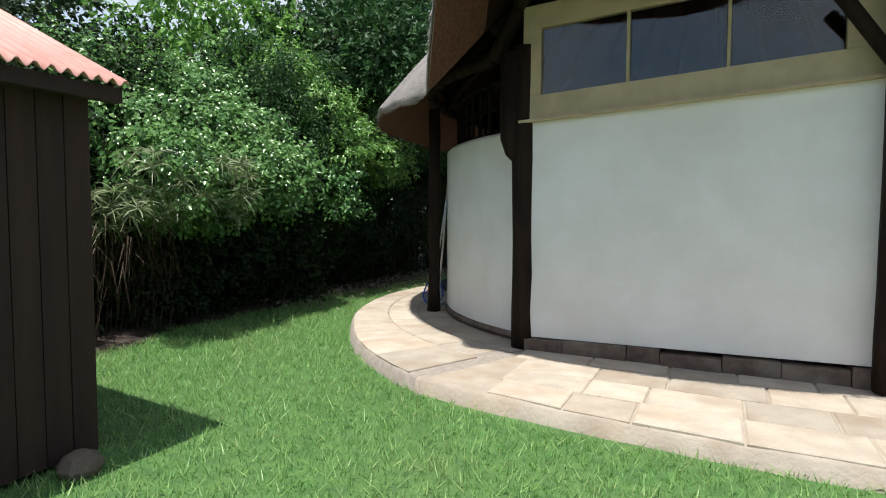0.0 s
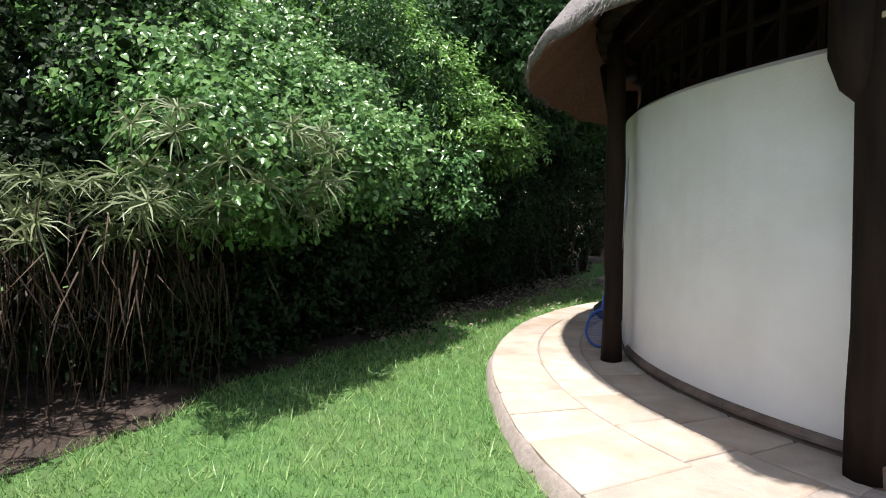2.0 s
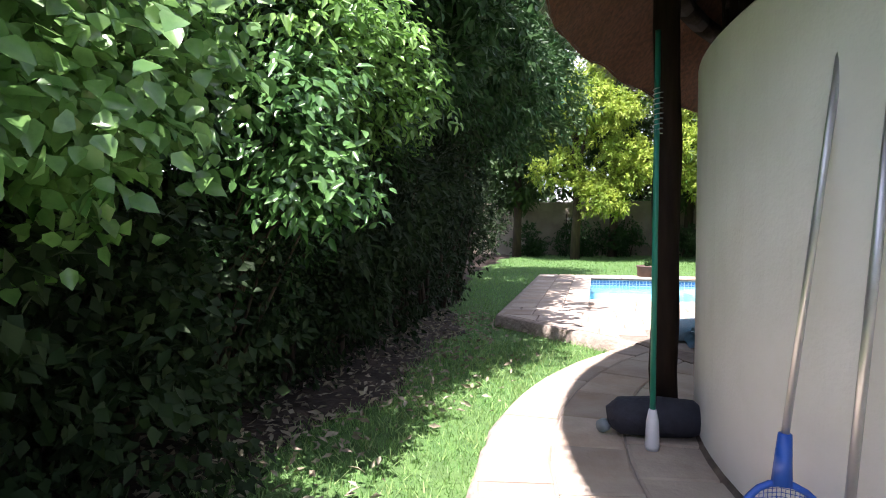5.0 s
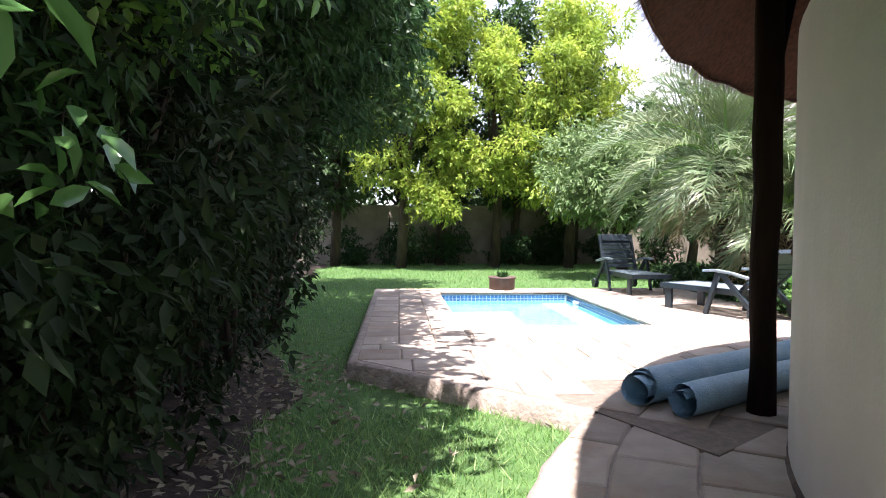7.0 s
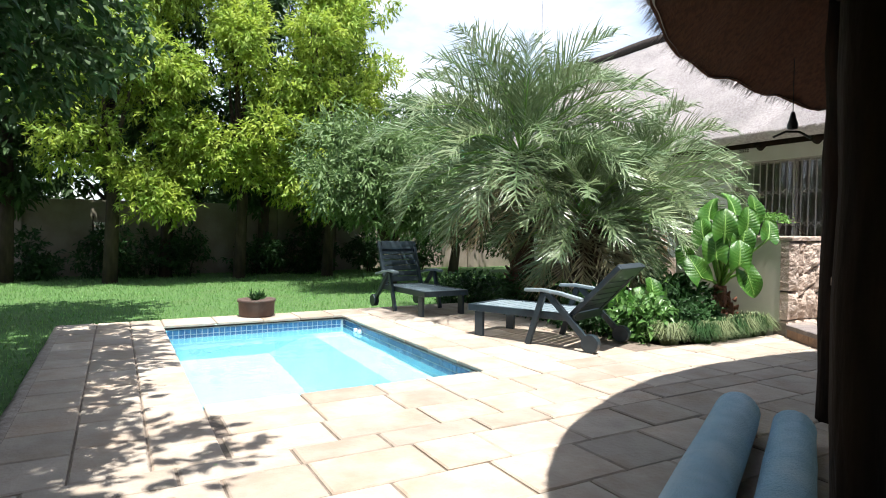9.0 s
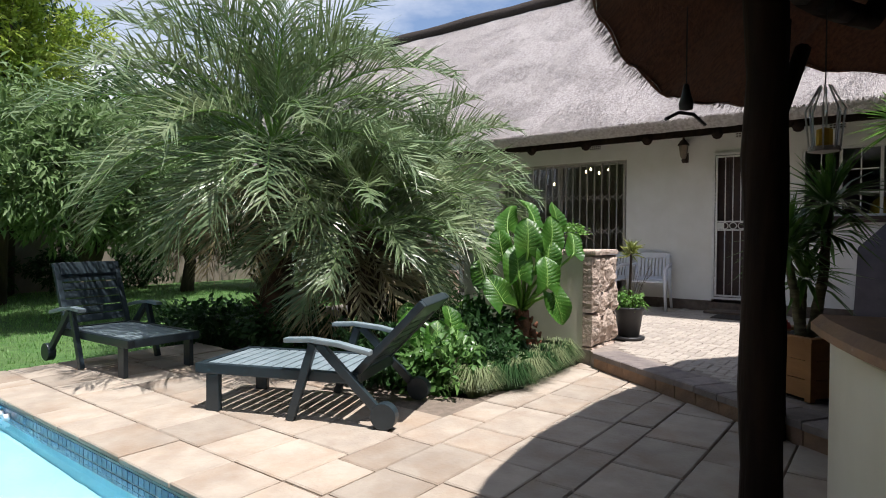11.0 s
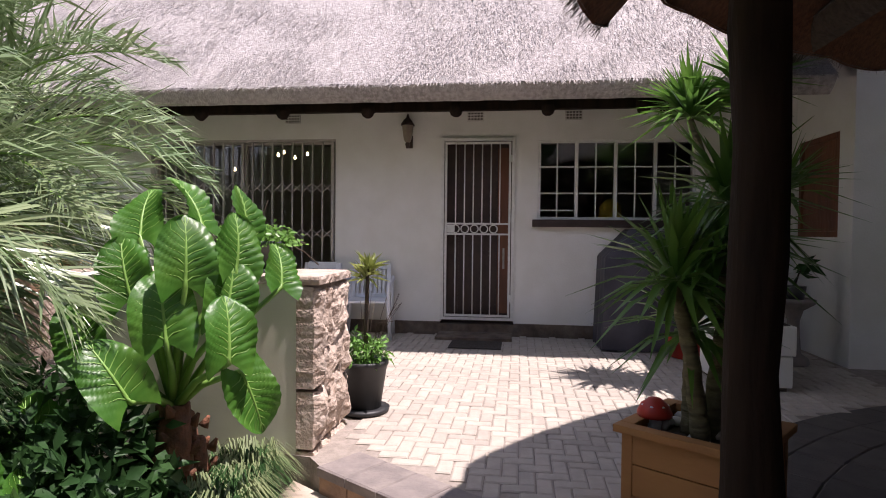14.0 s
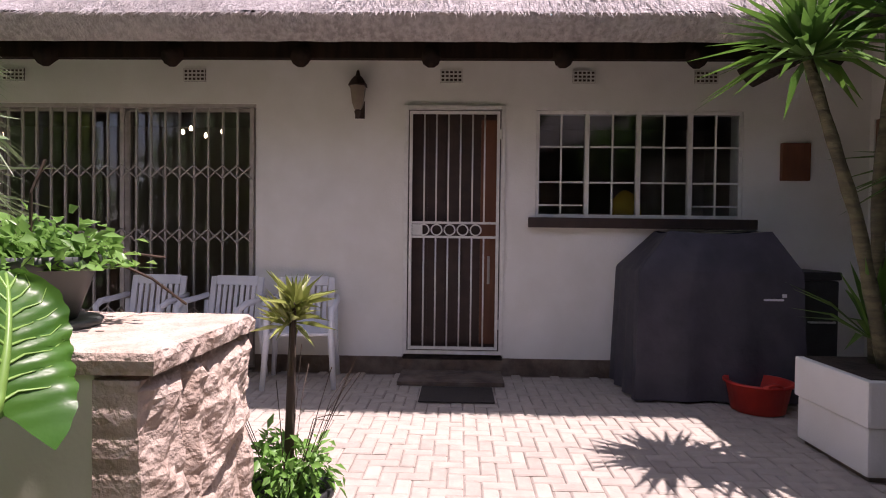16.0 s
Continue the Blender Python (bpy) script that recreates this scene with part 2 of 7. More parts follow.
# lounger slats and armrests: sky sheen put into the colour; bag cap shares it
M_PALE_PLASTIC = mat("pale plastic", (0.25, 0.31, 0.34), (0.19, 0.25, 0.275), 8.0, 0.45)
M_BLACK_PLASTIC = mat("black plastic", (0.025, 0.026, 0.028), (0.018, 0.018, 0.02), 12.0, 0.5)
M_BLUE = mat("blue plastic", (0.02, 0.10, 0.46), (0.018, 0.085, 0.40), 10.0, 0.4)
M_BLANKET = mat("pale blue bubble sheet", (0.28, 0.47, 0.60), (0.22, 0.40, 0.53), 10.0, 0.45, 0.5, 90, dirt=(0.45, 0.58, 0.62), dirt_scale=3)
M_GREEN_POLE = mat("turquoise pole", (0.01, 0.24, 0.17), (0.01, 0.20, 0.14), 10.0, 0.4)
M_ALU = mat("brushed pole", (0.62, 0.62, 0.62), (0.52, 0.52, 0.53), 12.0, 0.35, metal=0.7)
M_COVER = mat("charcoal cover cloth", (0.066, 0.060, 0.078), (0.042, 0.040, 0.054), 3.0, 0.66, 0.6, 9, dirt=(0.095, 0.095, 0.105), dirt_scale=2.5)
M_TERRA = mat("terracotta wood box", (0.40, 0.19, 0.065), (0.31, 0.14, 0.05), 7.0, 0.7, 0.25, 28, stretch=(0.3, 0.3, 1))
M_RED = mat("red plastic", (0.50, 0.035, 0.022), (0.42, 0.028, 0.02), 9.0, 0.45)
M_PEBBLE = mat("pale pebble", (0.52, 0.50, 0.47), (0.36, 0.34, 0.32), 12.0, 0.7, vary=0.3)
M_CLAY = mat("clay bowl", (0.115, 0.075, 0.06), (0.085, 0.055, 0.045), 9.0, 0.85, 0.3, 40)
M_YELLOW_BITS = mat("yellow fabric", (0.55, 0.35, 0.03), (0.46, 0.29, 0.025), 8.0, 0.8)
M_WALL_FAR = mat("weathered boundary wall", (0.36, 0.31, 0.25), (0.28, 0.24, 0.19), 2.0, 0.9, 0.3, 20, dirt=(0.20, 0.17, 0.14), dirt_scale=1.0)
M_WHITE_TRIM = mat("white vent block", (0.66, 0.64, 0.60), (0.58, 0.56, 0.52), 10.0, 0.8)
M_RUBBER = mat("dark door mat", (0.040, 0.034, 0.030), (0.055, 0.046, 0.04), 40.0, 0.95, 0.6, 90)
M_GREY_BOX = mat("dark grey planter plastic", (0.055, 0.065, 0.062), (0.045, 0.052, 0.05), 10.0, 0.5)


def glass(name, tint=(0.9, 0.95, 0.95), rough=0.02):
    m = bpy.data.materials.new(name)
    m.use_nodes = True
    b = m.node_tree.nodes["Principled BSDF"]
    b.inputs["Base Color"].default_value = (*tint, 1)
    b.inputs["Transmission Weight"].default_value = 1.0
    b.inputs["Roughness"].default_value = rough
    b.inputs["IOR"].default_value = 1.45
    return m


M_GLASS = glass("window glass")


def water_surface():
    m = bpy.data.materials.new("pool water")
    m.use_nodes = True
    nt = m.node_tree
    b = nt.nodes["Principled BSDF"]
    b.inputs["Base Color"].default_value = (0.80, 0.95, 0.97, 1)
    b.inputs["Transmission Weight"].default_value = 1.0
    b.inputs["Roughness"].default_value = 0.02
    b.inputs["IOR"].default_value = 1.33
    co = nt.nodes.new("ShaderNodeTexCoord")
    n = nt.nodes.new("ShaderNodeTexNoise")
    n.inputs["Scale"].default_value = 5.0
    bp = nt.nodes.new("ShaderNodeBump")
    bp.inputs["Strength"].default_value = 0.12
    bp.inputs["Distance"].default_value = 0.03
    nt.links.new(co.outputs["Object"], n.inputs["Vector"])
    nt.links.new(n.outputs["Fac"], bp.inputs["Height"])
    nt.links.new(bp.outputs["Normal"], b.inputs["Normal"])
    return m


M_WATER = water_surface()


def glow(name, color, strength):
    m = bpy.data.materials.new(name)
    m.use_nodes = True
    b = m.node_tree.nodes["Principled BSDF"]
    b.inputs["Base Color"].default_value = (*color, 1)
    b.inputs["Emission Color"].default_value = (*color, 1)
    b.inputs["Emission Strength"].default_value = strength
    return m


M_BULB = glow("lit bulb", (1.0, 0.78, 0.45), 6.0)


# ---- mesh helpers ----
class Build:
    """Collects vertices and faces of one mesh."""

    def __init__(self):
        self.v, self.f = [], []

    def add(self, verts, faces):
        o = len(self.v)
        self.v += [tuple(p) for p in verts]
        self.f += [tuple(i + o for i in q) for q in faces]
        return self

    def box(self, a, b, m=None):
        (x0, y0, z0), (x1, y1, z1) = a, b
        vs = [Vector(p) for p in ((x0, y0, z0), (x1, y0, z0), (x1, y1, z0), (x0, y1, z0), (x0, y0, z1), (x1, y0, z1), (x1, y1, z1), (x0, y1, z1))]
        if m:
            vs = [m @ p for p in vs]
        return self.add(vs, [(0, 3, 2, 1), (4, 5, 6, 7), (0, 1, 5, 4), (1, 2, 6, 5), (2, 3, 7, 6), (3, 0, 4, 7)])

    def tube(self, pts, radii, sides=8, cap=True):
        """A round bar along points, with one radius for each."""
        pts = [Vector(p) for p in pts]
        if not hasattr(radii, "__len__"):
            radii = [radii] * len(pts)
        rings = []
        for i, p in enumerate(pts):
            d = (pts[min(i + 1, len(pts) - 1)] - pts[max(i - 1, 0)]).normalized()
            up = Vector((0, 0, 1)) if abs(d.z) < 0.9 else Vector((1, 0, 0))
            s = d.cross(up).normalized()
            u = s.cross(d)
            rings.append([p + radii[i] * (math.cos(k * 2 * math.pi / sides) * s + math.sin(k * 2 * math.pi / sides) * u) for k in range(sides)])
        vs = [p for r in rings for p in r]
        fs = []
        for i in range(len(pts) - 1):
            for k in range(sides):
                a, b = i * sides + k, i * sides + (k + 1) % sides
                fs.append((a, b, b + sides, a + sides))
        if cap:
            fs += [tuple(range(sides))[::-1], tuple(range((len(pts) - 1) * sides, len(pts) * sides))]
        return self.add(vs, fs)

    def lathe(self, profile, center=(0, 0, 0), sides=20):
        """A turned body from (radius, height) pairs."""
        vs, fs = [], []
        for r, z in profile:
            vs += [(center[0] + r * math.cos(2 * math.pi * k / sides), center[1] + r * math.sin(2 * math.pi * k / sides), center[2] + z) for k in range(sides)]
        for i in range(len(profile) - 1):
            for k in range(sides):
                a, b = i * sides + k, i * sides + (k + 1) % sides
                fs.append((a, b, b + sides, a + sides))
        fs += [tuple(range(sides))[::-1], tuple(range((len(profile) - 1) * sides, len(profile) * sides))]
        return self.add(vs, fs)

    def done(self, name, material, parent=None, smooth=False, bevel=0.0):
        me = bpy.data.meshes.new(name)
        me.from_pydata(self.v, [], self.f)
        me.materials.append(material)
        if bevel:
            b = bmesh.new()
            b.from_mesh(me)
            bmesh.ops.recalc_face_normals(b, faces=b.faces)
            bmesh.ops.bevel(b, geom=b.edges, offset=bevel, segments=2, affect="EDGES", profile=0.7)
            b.to_mesh(me)
            b.free()
        if smooth:
            me.polygons.foreach_set("use_smooth", [True] * len(me.polygons))
        ob = new(name, me)
        if parent:
            ob.parent = parent
        return ob


def cloud(name, verts, faces, material, parent=None):
    """One mesh from numpy arrays of vertices (n, 3) and quads (m, 4) or triangles (m, 3)."""
    me = bpy.data.meshes.new(name)
    n, k = faces.shape
    me.vertices.add(len(verts))
    me.vertices.foreach_set("co", verts.astype(np.float32).ravel())
    me.loops.add(n * k)
    me.loops.foreach_set("vertex_index", faces.astype(np.int32).ravel())
    me.polygons.add(n)
    me.polygons.foreach_set("loop_start", np.arange(0, n * k, k, dtype=np.int32))
    me.update(calc_edges=True)
    me.materials.append(material)
    ob = new(name, me)
    if parent:
        ob.parent = parent
    return ob


def empty(name, at=(0, 0, 0), rz=0.0):
    ob = new(name)
    ob.matrix_world = pose(*at, 0, 0, rz)
    return ob


rng = np.random.default_rng(7)


def unit(a):
    return a / np.maximum(np.linalg.norm(a, axis=1, keepdims=True), 1e-9)


def leaves(points, outward, length, width, droop=0.35, spread=0.8):
    """Folded leaf blades at points, facing roughly outward. Returns vertices and triangles."""
    n = len(points)
    d = unit(outward + spread * rng.normal(size=(n, 3)) + np.array([0, 0, -droop]))
    s = unit(np.cross(d, np.array([0.1, -0.35, 1.0]) + 0.55 * rng.normal(size=(n, 3))))
    u = np.cross(s, d)
    L = (length * rng.uniform(0.65, 1.25, n))[:, None]
    W = (width * rng.uniform(0.7, 1.25, n))[:, None]
    v = np.empty((n, 4, 3))
    v[:, 0] = points
    v[:, 1] = points + 0.45 * L * d + 0.5 * W * s + 0.18 * W * u
    v[:, 2] = points + L * d - 0.12 * L * u
    v[:, 3] = points + 0.45 * L * d - 0.5 * W * s + 0.18 * W * u
    b = 4 * np.arange(n)[:, None]
    return v.reshape(-1, 3), np.concatenate([b + np.array([0, 1, 2]), b + np.array([0, 2, 3])], 0)


def round_leaves(points, outward, length, width, droop=0.3, spread=0.8):
    """Broad leaves with six corners that turn their faces outward and to the light, for shrubs that the walk passes closely."""
    n = len(points)
    u = unit(0.55 * outward * np.array([1, 1, .4]) + np.array([0.10, -0.38, 0.72]) + 0.42 * rng.normal(size=(n, 3)))
    d = outward + spread * rng.normal(size=(n, 3)) + np.array([0, 0, -droop])
    d = unit(d - u * (d * u).sum(1, keepdims=True))
    s = np.cross(d, u)
    L = (length * rng.uniform(0.55, 1.25, n))[:, None]
    W = (width * rng.uniform(0.7, 1.2, n))[:, None]
    v = np.empty((n, 6, 3))
    v[:, 0] = points
    v[:, 1] = points + 0.25 * L * d + 0.46 * W * s + 0.12 * W * u
    v[:, 2] = points + 0.62 * L * d + 0.42 * W * s + 0.12 * W * u
    v[:, 3] = points + L * d - 0.16 * L * u
    v[:, 4] = points + 0.62 * L * d - 0.42 * W * s + 0.12 * W * u
    v[:, 5] = points + 0.25 * L * d - 0.46 * W * s + 0.12 * W * u
    b = 6 * np.arange(n)[:, None]
    return v.reshape(-1, 3), np.concatenate([b + np.array(t) for t in ((0, 1, 2), (0, 2, 3), (0, 3, 4), (0, 4, 5))], 0)


def blob_points(blobs, n, shell=0.75):
    """Points in the outer part of ellipsoids (x, y, z, rx, ry, rz), by their size, with uneven edges."""
    bl = np.array(blobs, float)
    w = bl[:, 3] * bl[:, 4] + bl[:, 4] * bl[:, 5] + bl[:, 3] * bl[:, 5]
    pick = rng.choice(len(bl), n, p=w / w.sum())
    d = unit(rng.normal(size=(n, 3)))
    r = shell + (1.05 - shell) * rng.random(n) ** 0.6
    lump = 1 + 0.16 * np.sin(5 * d[:, 0] + pick) * np.sin(6 * d[:, 1] + 2 * pick) + 0.10 * np.sin(11 * d[:, 2] + pick)
    p = bl[pick, :3] + d * bl[pick, 3:] * (r * lump)[:, None]
    return p, d


def sprays(blobs, n_twigs, per, shell, reach, length, width, droop=0.4, shape=None):
    """Leaves set along short twigs at the outside of blobs, so that the outline is uneven."""
    p, d = blob_points(blobs, n_twigs, shell)
    axis = unit(d + 0.6 * rng.normal(size=d.shape) + np.array([0, 0, -0.1]))
    k = rng.random((n_twigs, per)) * reach
    pts = (p[:, None] + axis[:, None] * k[..., None] + 0.03 * rng.normal(size=(n_twigs, per, 3))).reshape(-1, 3)
    return (shape or leaves)(pts, np.repeat(axis, per, 0), length, width, droop)


def join(*parts):
    vs, fs, o = [], [], 0
    for v, f in parts:
        vs.append(v)
        fs.append(f + o)
        o += len(v)
    return np.concatenate(vs), np.concatenate(fs)


def blades(points, height, width, lean=0.35):
    """Grass blades: one bent triangle pair each."""
    n = len(points)
    a = rng.uniform(0, 2 * np.pi, n)
    s = np.stack([np.cos(a), np.sin(a), 0 * a], 1) * (0.5 * width)
    t = np.stack([lean * rng.normal(size=n), lean * rng.normal(size=n), np.ones(n)], 1)
    h = (height * rng.uniform(0.5, 1.3, n))[:, None]
    v = np.stack([points - s, points + s, points + t * h], 1)
    return v.reshape(-1, 3), np.arange(3 * n).reshape(-1, 3)


# ---- ground ----
CX, CY = 0.05, 8.1            # centre of the round thatched building
DECK, PATH_Z, PATIO = 0.14, 0.12, 0.28
POOL = (-3.84, 13.48, -1.70, 16.93)


def polar(a, r, z=0.0):
    return (CX + r * math.cos(radians(a)), CY + r * math.sin(radians(a)), z)


def structure(ob, label, category=""):
    return tagged(ob, label, category, kind="structure")


def make_ground():
    x0, y0, x1, y1 = POOL
    far = 400
    inner = [(x0 - .2, y0 - .2, 0), (x1 + .2, y0 - .2, 0), (x1 + .2, y1 + .2, 0), (x0 - .2, y1 + .2, 0)]
    outer = [(-far, -far, 0), (far, -far, 0), (far, far, 0), (-far, far, 0)]
    b = Build()
    b.add(outer + inner, [(0, 1, 5, 4), (1, 2, 6, 5), (2, 3, 7, 6), (3, 0, 4, 7)])
    return structure(b.done("ground", M_LAWN), "green lawn ground with patchy dry spots", "lawn")


make_ground()


def soil_edge(y):
    """How far the bare soil under the hedge reaches towards the lawn."""
    e = np.interp(y, [-3, 2.75, 3.8, 5, 6.5, 7.5, 9, 10, 11.5, 12.3, 14, 19, 24], [-5.2, -4.95, -5.05, -5.25, -5.42, -5.40, -5.22, -5.12, -5.28, -5.42, -5.85, -6.6, -6.7])
    return e + 0.10 * math.sin(2.3 * y) + 0.06 * math.sin(5.1 * y)


def make_soil():
    b = Build()
    ys = np.arange(-3, 27, 0.3)
    vs, fs = [], []
    for y in ys:
        e = soil_edge(y)
        for k, x in enumerate((e, e - .25, e - 1.2, -12)):
            z = (0.004, 0.03, 0.05, 0.06)[k]
            vs.append((x, y, z + (0.012 * math.sin(7 * y + 3 * k) if k else 0)))
    for i in range(len(ys) - 1):
        for k in range(3):
            a = 4 * i + k
            fs.append((a, a + 1, a + 5, a + 4))
    b.add(vs, fs)
    return structure(b.done("soil_border", M_SOIL, smooth=True), "bare dark soil with leaf litter under the hedge", "soil")


make_soil()


def clip(poly, n, d):
    """The part of a flat polygon where n . p <= d."""
    out = []
    for i, p in enumerate(poly):
        q = poly[(i + 1) % len(poly)]
        a, b = n[0] * p[0] + n[1] * p[1] - d, n[0] * q[0] + n[1] * q[1] - d
        if a <= 0:
            out.append(p)
        if a * b < 0:
            k = a / (a - b)
            out.append((p[0] + k * (q[0] - p[0]), p[1] + k * (q[1] - p[1])))
    return out


def area(poly):
    return 0.5 * sum(p[0] * q[1] - q[0] * p[1] for p, q in zip(poly, poly[1:] + poly[:1]))


def slab(name, poly, z, thick, material, parent, gap=0.012):
    """One paving slab with worn, chamfered top edges."""
    if len(poly) < 3 or area(poly) < 0.006:
        return None
    cx, cy = sum(p[0] for p in poly) / len(poly), sum(p[1] for p in poly) / len(poly)
    def inset(g):
        out = []
        for p in poly:
            l = math.hypot(p[0] - cx, p[1] - cy)
            k = max(0.0, 1 - g * 1.3 / max(l, 0.02))
            out.append(((p[0] - cx) * k, (p[1] - cy) * k))
        return out
    n = len(poly)
    lift = random.uniform(-0.003, 0.003)
    low, mid, top = inset(gap * .5), inset(gap * .5), inset(gap * .5 + 0.009)
    vs = [(*p, -thick) for p in low] + [(*p, -0.007) for p in mid] + [(*p, 0) for p in top]
    fs = [tuple(range(2 * n, 3 * n))]
    for i in range(n):
        j = (i + 1) % n
        fs += [(i, j, n + j, n + i), (n + i, n + j, 2 * n + j, 2 * n + i)]
    me = bpy.data.meshes.new(name)
    me.from_pydata(vs, [], fs)
    me.materials.append(material)
    ob = new(name, me)
    ob.location = (cx, cy, z + lift)
    ob.parent = parent
    return ob


def prism(name, poly, z0, z1, material, parent=None):
    n = len(poly)
    b = Build()
    b.add([(*p, z0) for p in poly] + [(*p, z1) for p in poly],
          [tuple(range(n))[::-1], tuple(range(n, 2 * n))] + [(i, (i + 1) % n, n + (i + 1) % n, n + i) for i in range(n)])
    return b.done(name, material, parent)


def path_outer(a):
    """Outer radius of the curved path at an angle from -245 to -60 degrees."""
    return float(np.interp(a, [-225, -214, -200, -180, -160, -140, -125, -112, -100], [4.28, 4.26, 4.30, 4.34, 4.36, 4.45, 4.62, 4.76, 4.78]))


STEP_A, STEP_B = Vector((1.98, 13.32)), Vector((0.60, 11.23))   # front edge of the raised patio
STEP_D = (STEP_B - STEP_A).normalized()
STEP_N = Vector((STEP_D.y, -STEP_D.x))
if STEP_N.x > 0:
    STEP_N = -STEP_N                                            # points away from the patio


# ---- pool ----
def make_pool():
    x0, y0, x1, y1 = POOL
    pool = empty("swimming_pool", (x0, y0, 0))
    tagged(pool, "small rectangular pool with pale blue shell and blue mosaic band", "pool")
    deep = -1.25
    b = Build()
    t = 0.15
    b.box((-t, -t, deep - t), (x1 - x0 + t, y1 - y0 + t, deep))
    b.box((-t, -t, deep), (0, y1 - y0 + t, 0.05))
    b.box((x1 - x0, -t, deep), (x1 - x0 + t, y1 - y0 + t, 0.05))
    b.box((0, -t, deep), (x1 - x0, 0, 0.05))
    b.box((0, y1 - y0, deep), (x1 - x0, y1 - y0 + t, 0.05))
    b.done("shell", M_POOL, pool)
    s = Build()
    bw, yb = x1 - x0 - .004, y1 - y0 - .004
    s.add([(bw - .95, .004, deep + .002), (bw, .004, deep + .002), (bw, .004, -.42), (bw - .42, .004, -.42), (bw - .95, yb, deep + .002), (bw, yb, deep + .002), (bw, yb, -.42), (bw - .42, yb, -.42)],
          [(0, 1, 2, 3), (7, 6, 5, 4), (3, 2, 6, 7), (0, 3, 7, 4), (1, 5, 6, 2), (0, 4, 5, 1)])
    s.done("bench_step", M_POOL, pool, bevel=0.03)
    w = Build()
    n = 24
    w.add([((x1 - x0) * i / n, (y1 - y0) * j / n, 0.0) for j in range(n + 1) for i in range(n + 1)],
          [(j * (n + 1) + i, j * (n + 1) + i + 1, (j + 1) * (n + 1) + i + 1, (j + 1) * (n + 1) + i) for j in range(n) for i in range(n)])
    wo = w.done("water", M_WATER, pool, smooth=True)
    wo.visible_shadow = False
    tagged(wo, "clear still pool water")
    # mosaic band below the coping
    g = Build()
    q = 0.008
    L, W = y1 - y0, x1 - x0
    g.box((0, 0, -0.12), (q, L, DECK - 0.05)).box((W - q, 0, -0.12), (W, L, DECK - 0.05))
    g.box((q, 0, -0.12), (W - q, q, DECK - 0.05)).box((q, L - q, -0.12), (W - q, L, DECK - 0.05))
    g.done("grout_band", M_GROUT, pool)
    m = Build()
    st = 0.062
    for k in range(int(L / st)):
        for r in range(3):
            z = DECK - 0.055 - (r + 1) * st
            y = k * st + .004
            m.box((q, y, z), (q + .004, y + st - .008, z + st - .008))
            m.box((W - q - .004, y, z), (W - q, y + st - .008, z + st - .008))
    for k in range(int(W / st)):
        for r in range(3):
            z = DECK - 0.055 - (r + 1) * st
            x = k * st + .004
            m.box((x, L - q - .004, z), (x + st - .008, L - q, z + st - .008))
            m.box((x, q, z), (x + st - .008, q + .004, z + st - .008))
    tagged(m.done("mosaic_tiles", M_WATER_TILE, pool), "small blue mosaic tiles", kind="stuff")
    f = Build()
    f.lathe([(0.0, 0), (0.05, 0), (0.055, .012), (0.02, .02)], (1.25, L - 0.02 - 0.3, -1.24), 14)
    f.done("drain", M_BLACK_PLASTIC, pool)
    e = Build()
    e.tube([(W - .012, L - .55, 0.02), (W - .05, L - .55, 0.02)], 0.028, 12)
    e.done("return_inlet", M_PVC, pool)
    e = Build()
    e.tube([(W - .012, L - .68, 0.02), (W - .05, L - .68, 0.02)], 0.028, 12)
    e.done("return_inlet", M_PVC, pool)


make_pool()


# ---- round thatched building ----
def arc_wall(name, a0, a1, r0, r1, z0, z1, material, parent=None, step=3.0, round_end=False):
    n = max(2, int(abs(a1 - a0) / step))
    b = Build()
    vs, fs = [], []
    for i in range(n + 1):
        a = a0 + (a1 - a0) * i / n
        vs += [polar(a, r0, z0), polar(a, r1, z0), polar(a, r1, z1 - .03), polar(a, r1 - .03, z1), polar(a, r0, z1)]
    for i in range(n):
        for k in range(5):
            p, q = 5 * i + k, 5 * i + (k + 1) % 5
            fs.append((p, q, q + 5, p + 5))
    fs += [(0, 1, 2, 3, 4), tuple(5 * n + k for k in (4, 3, 2, 1, 0))]
    b.add(vs, fs)
    return b.done(name, material, parent)


A_P1, A_P4 = -115.2, -224.5
WALL_TOP = 2.09


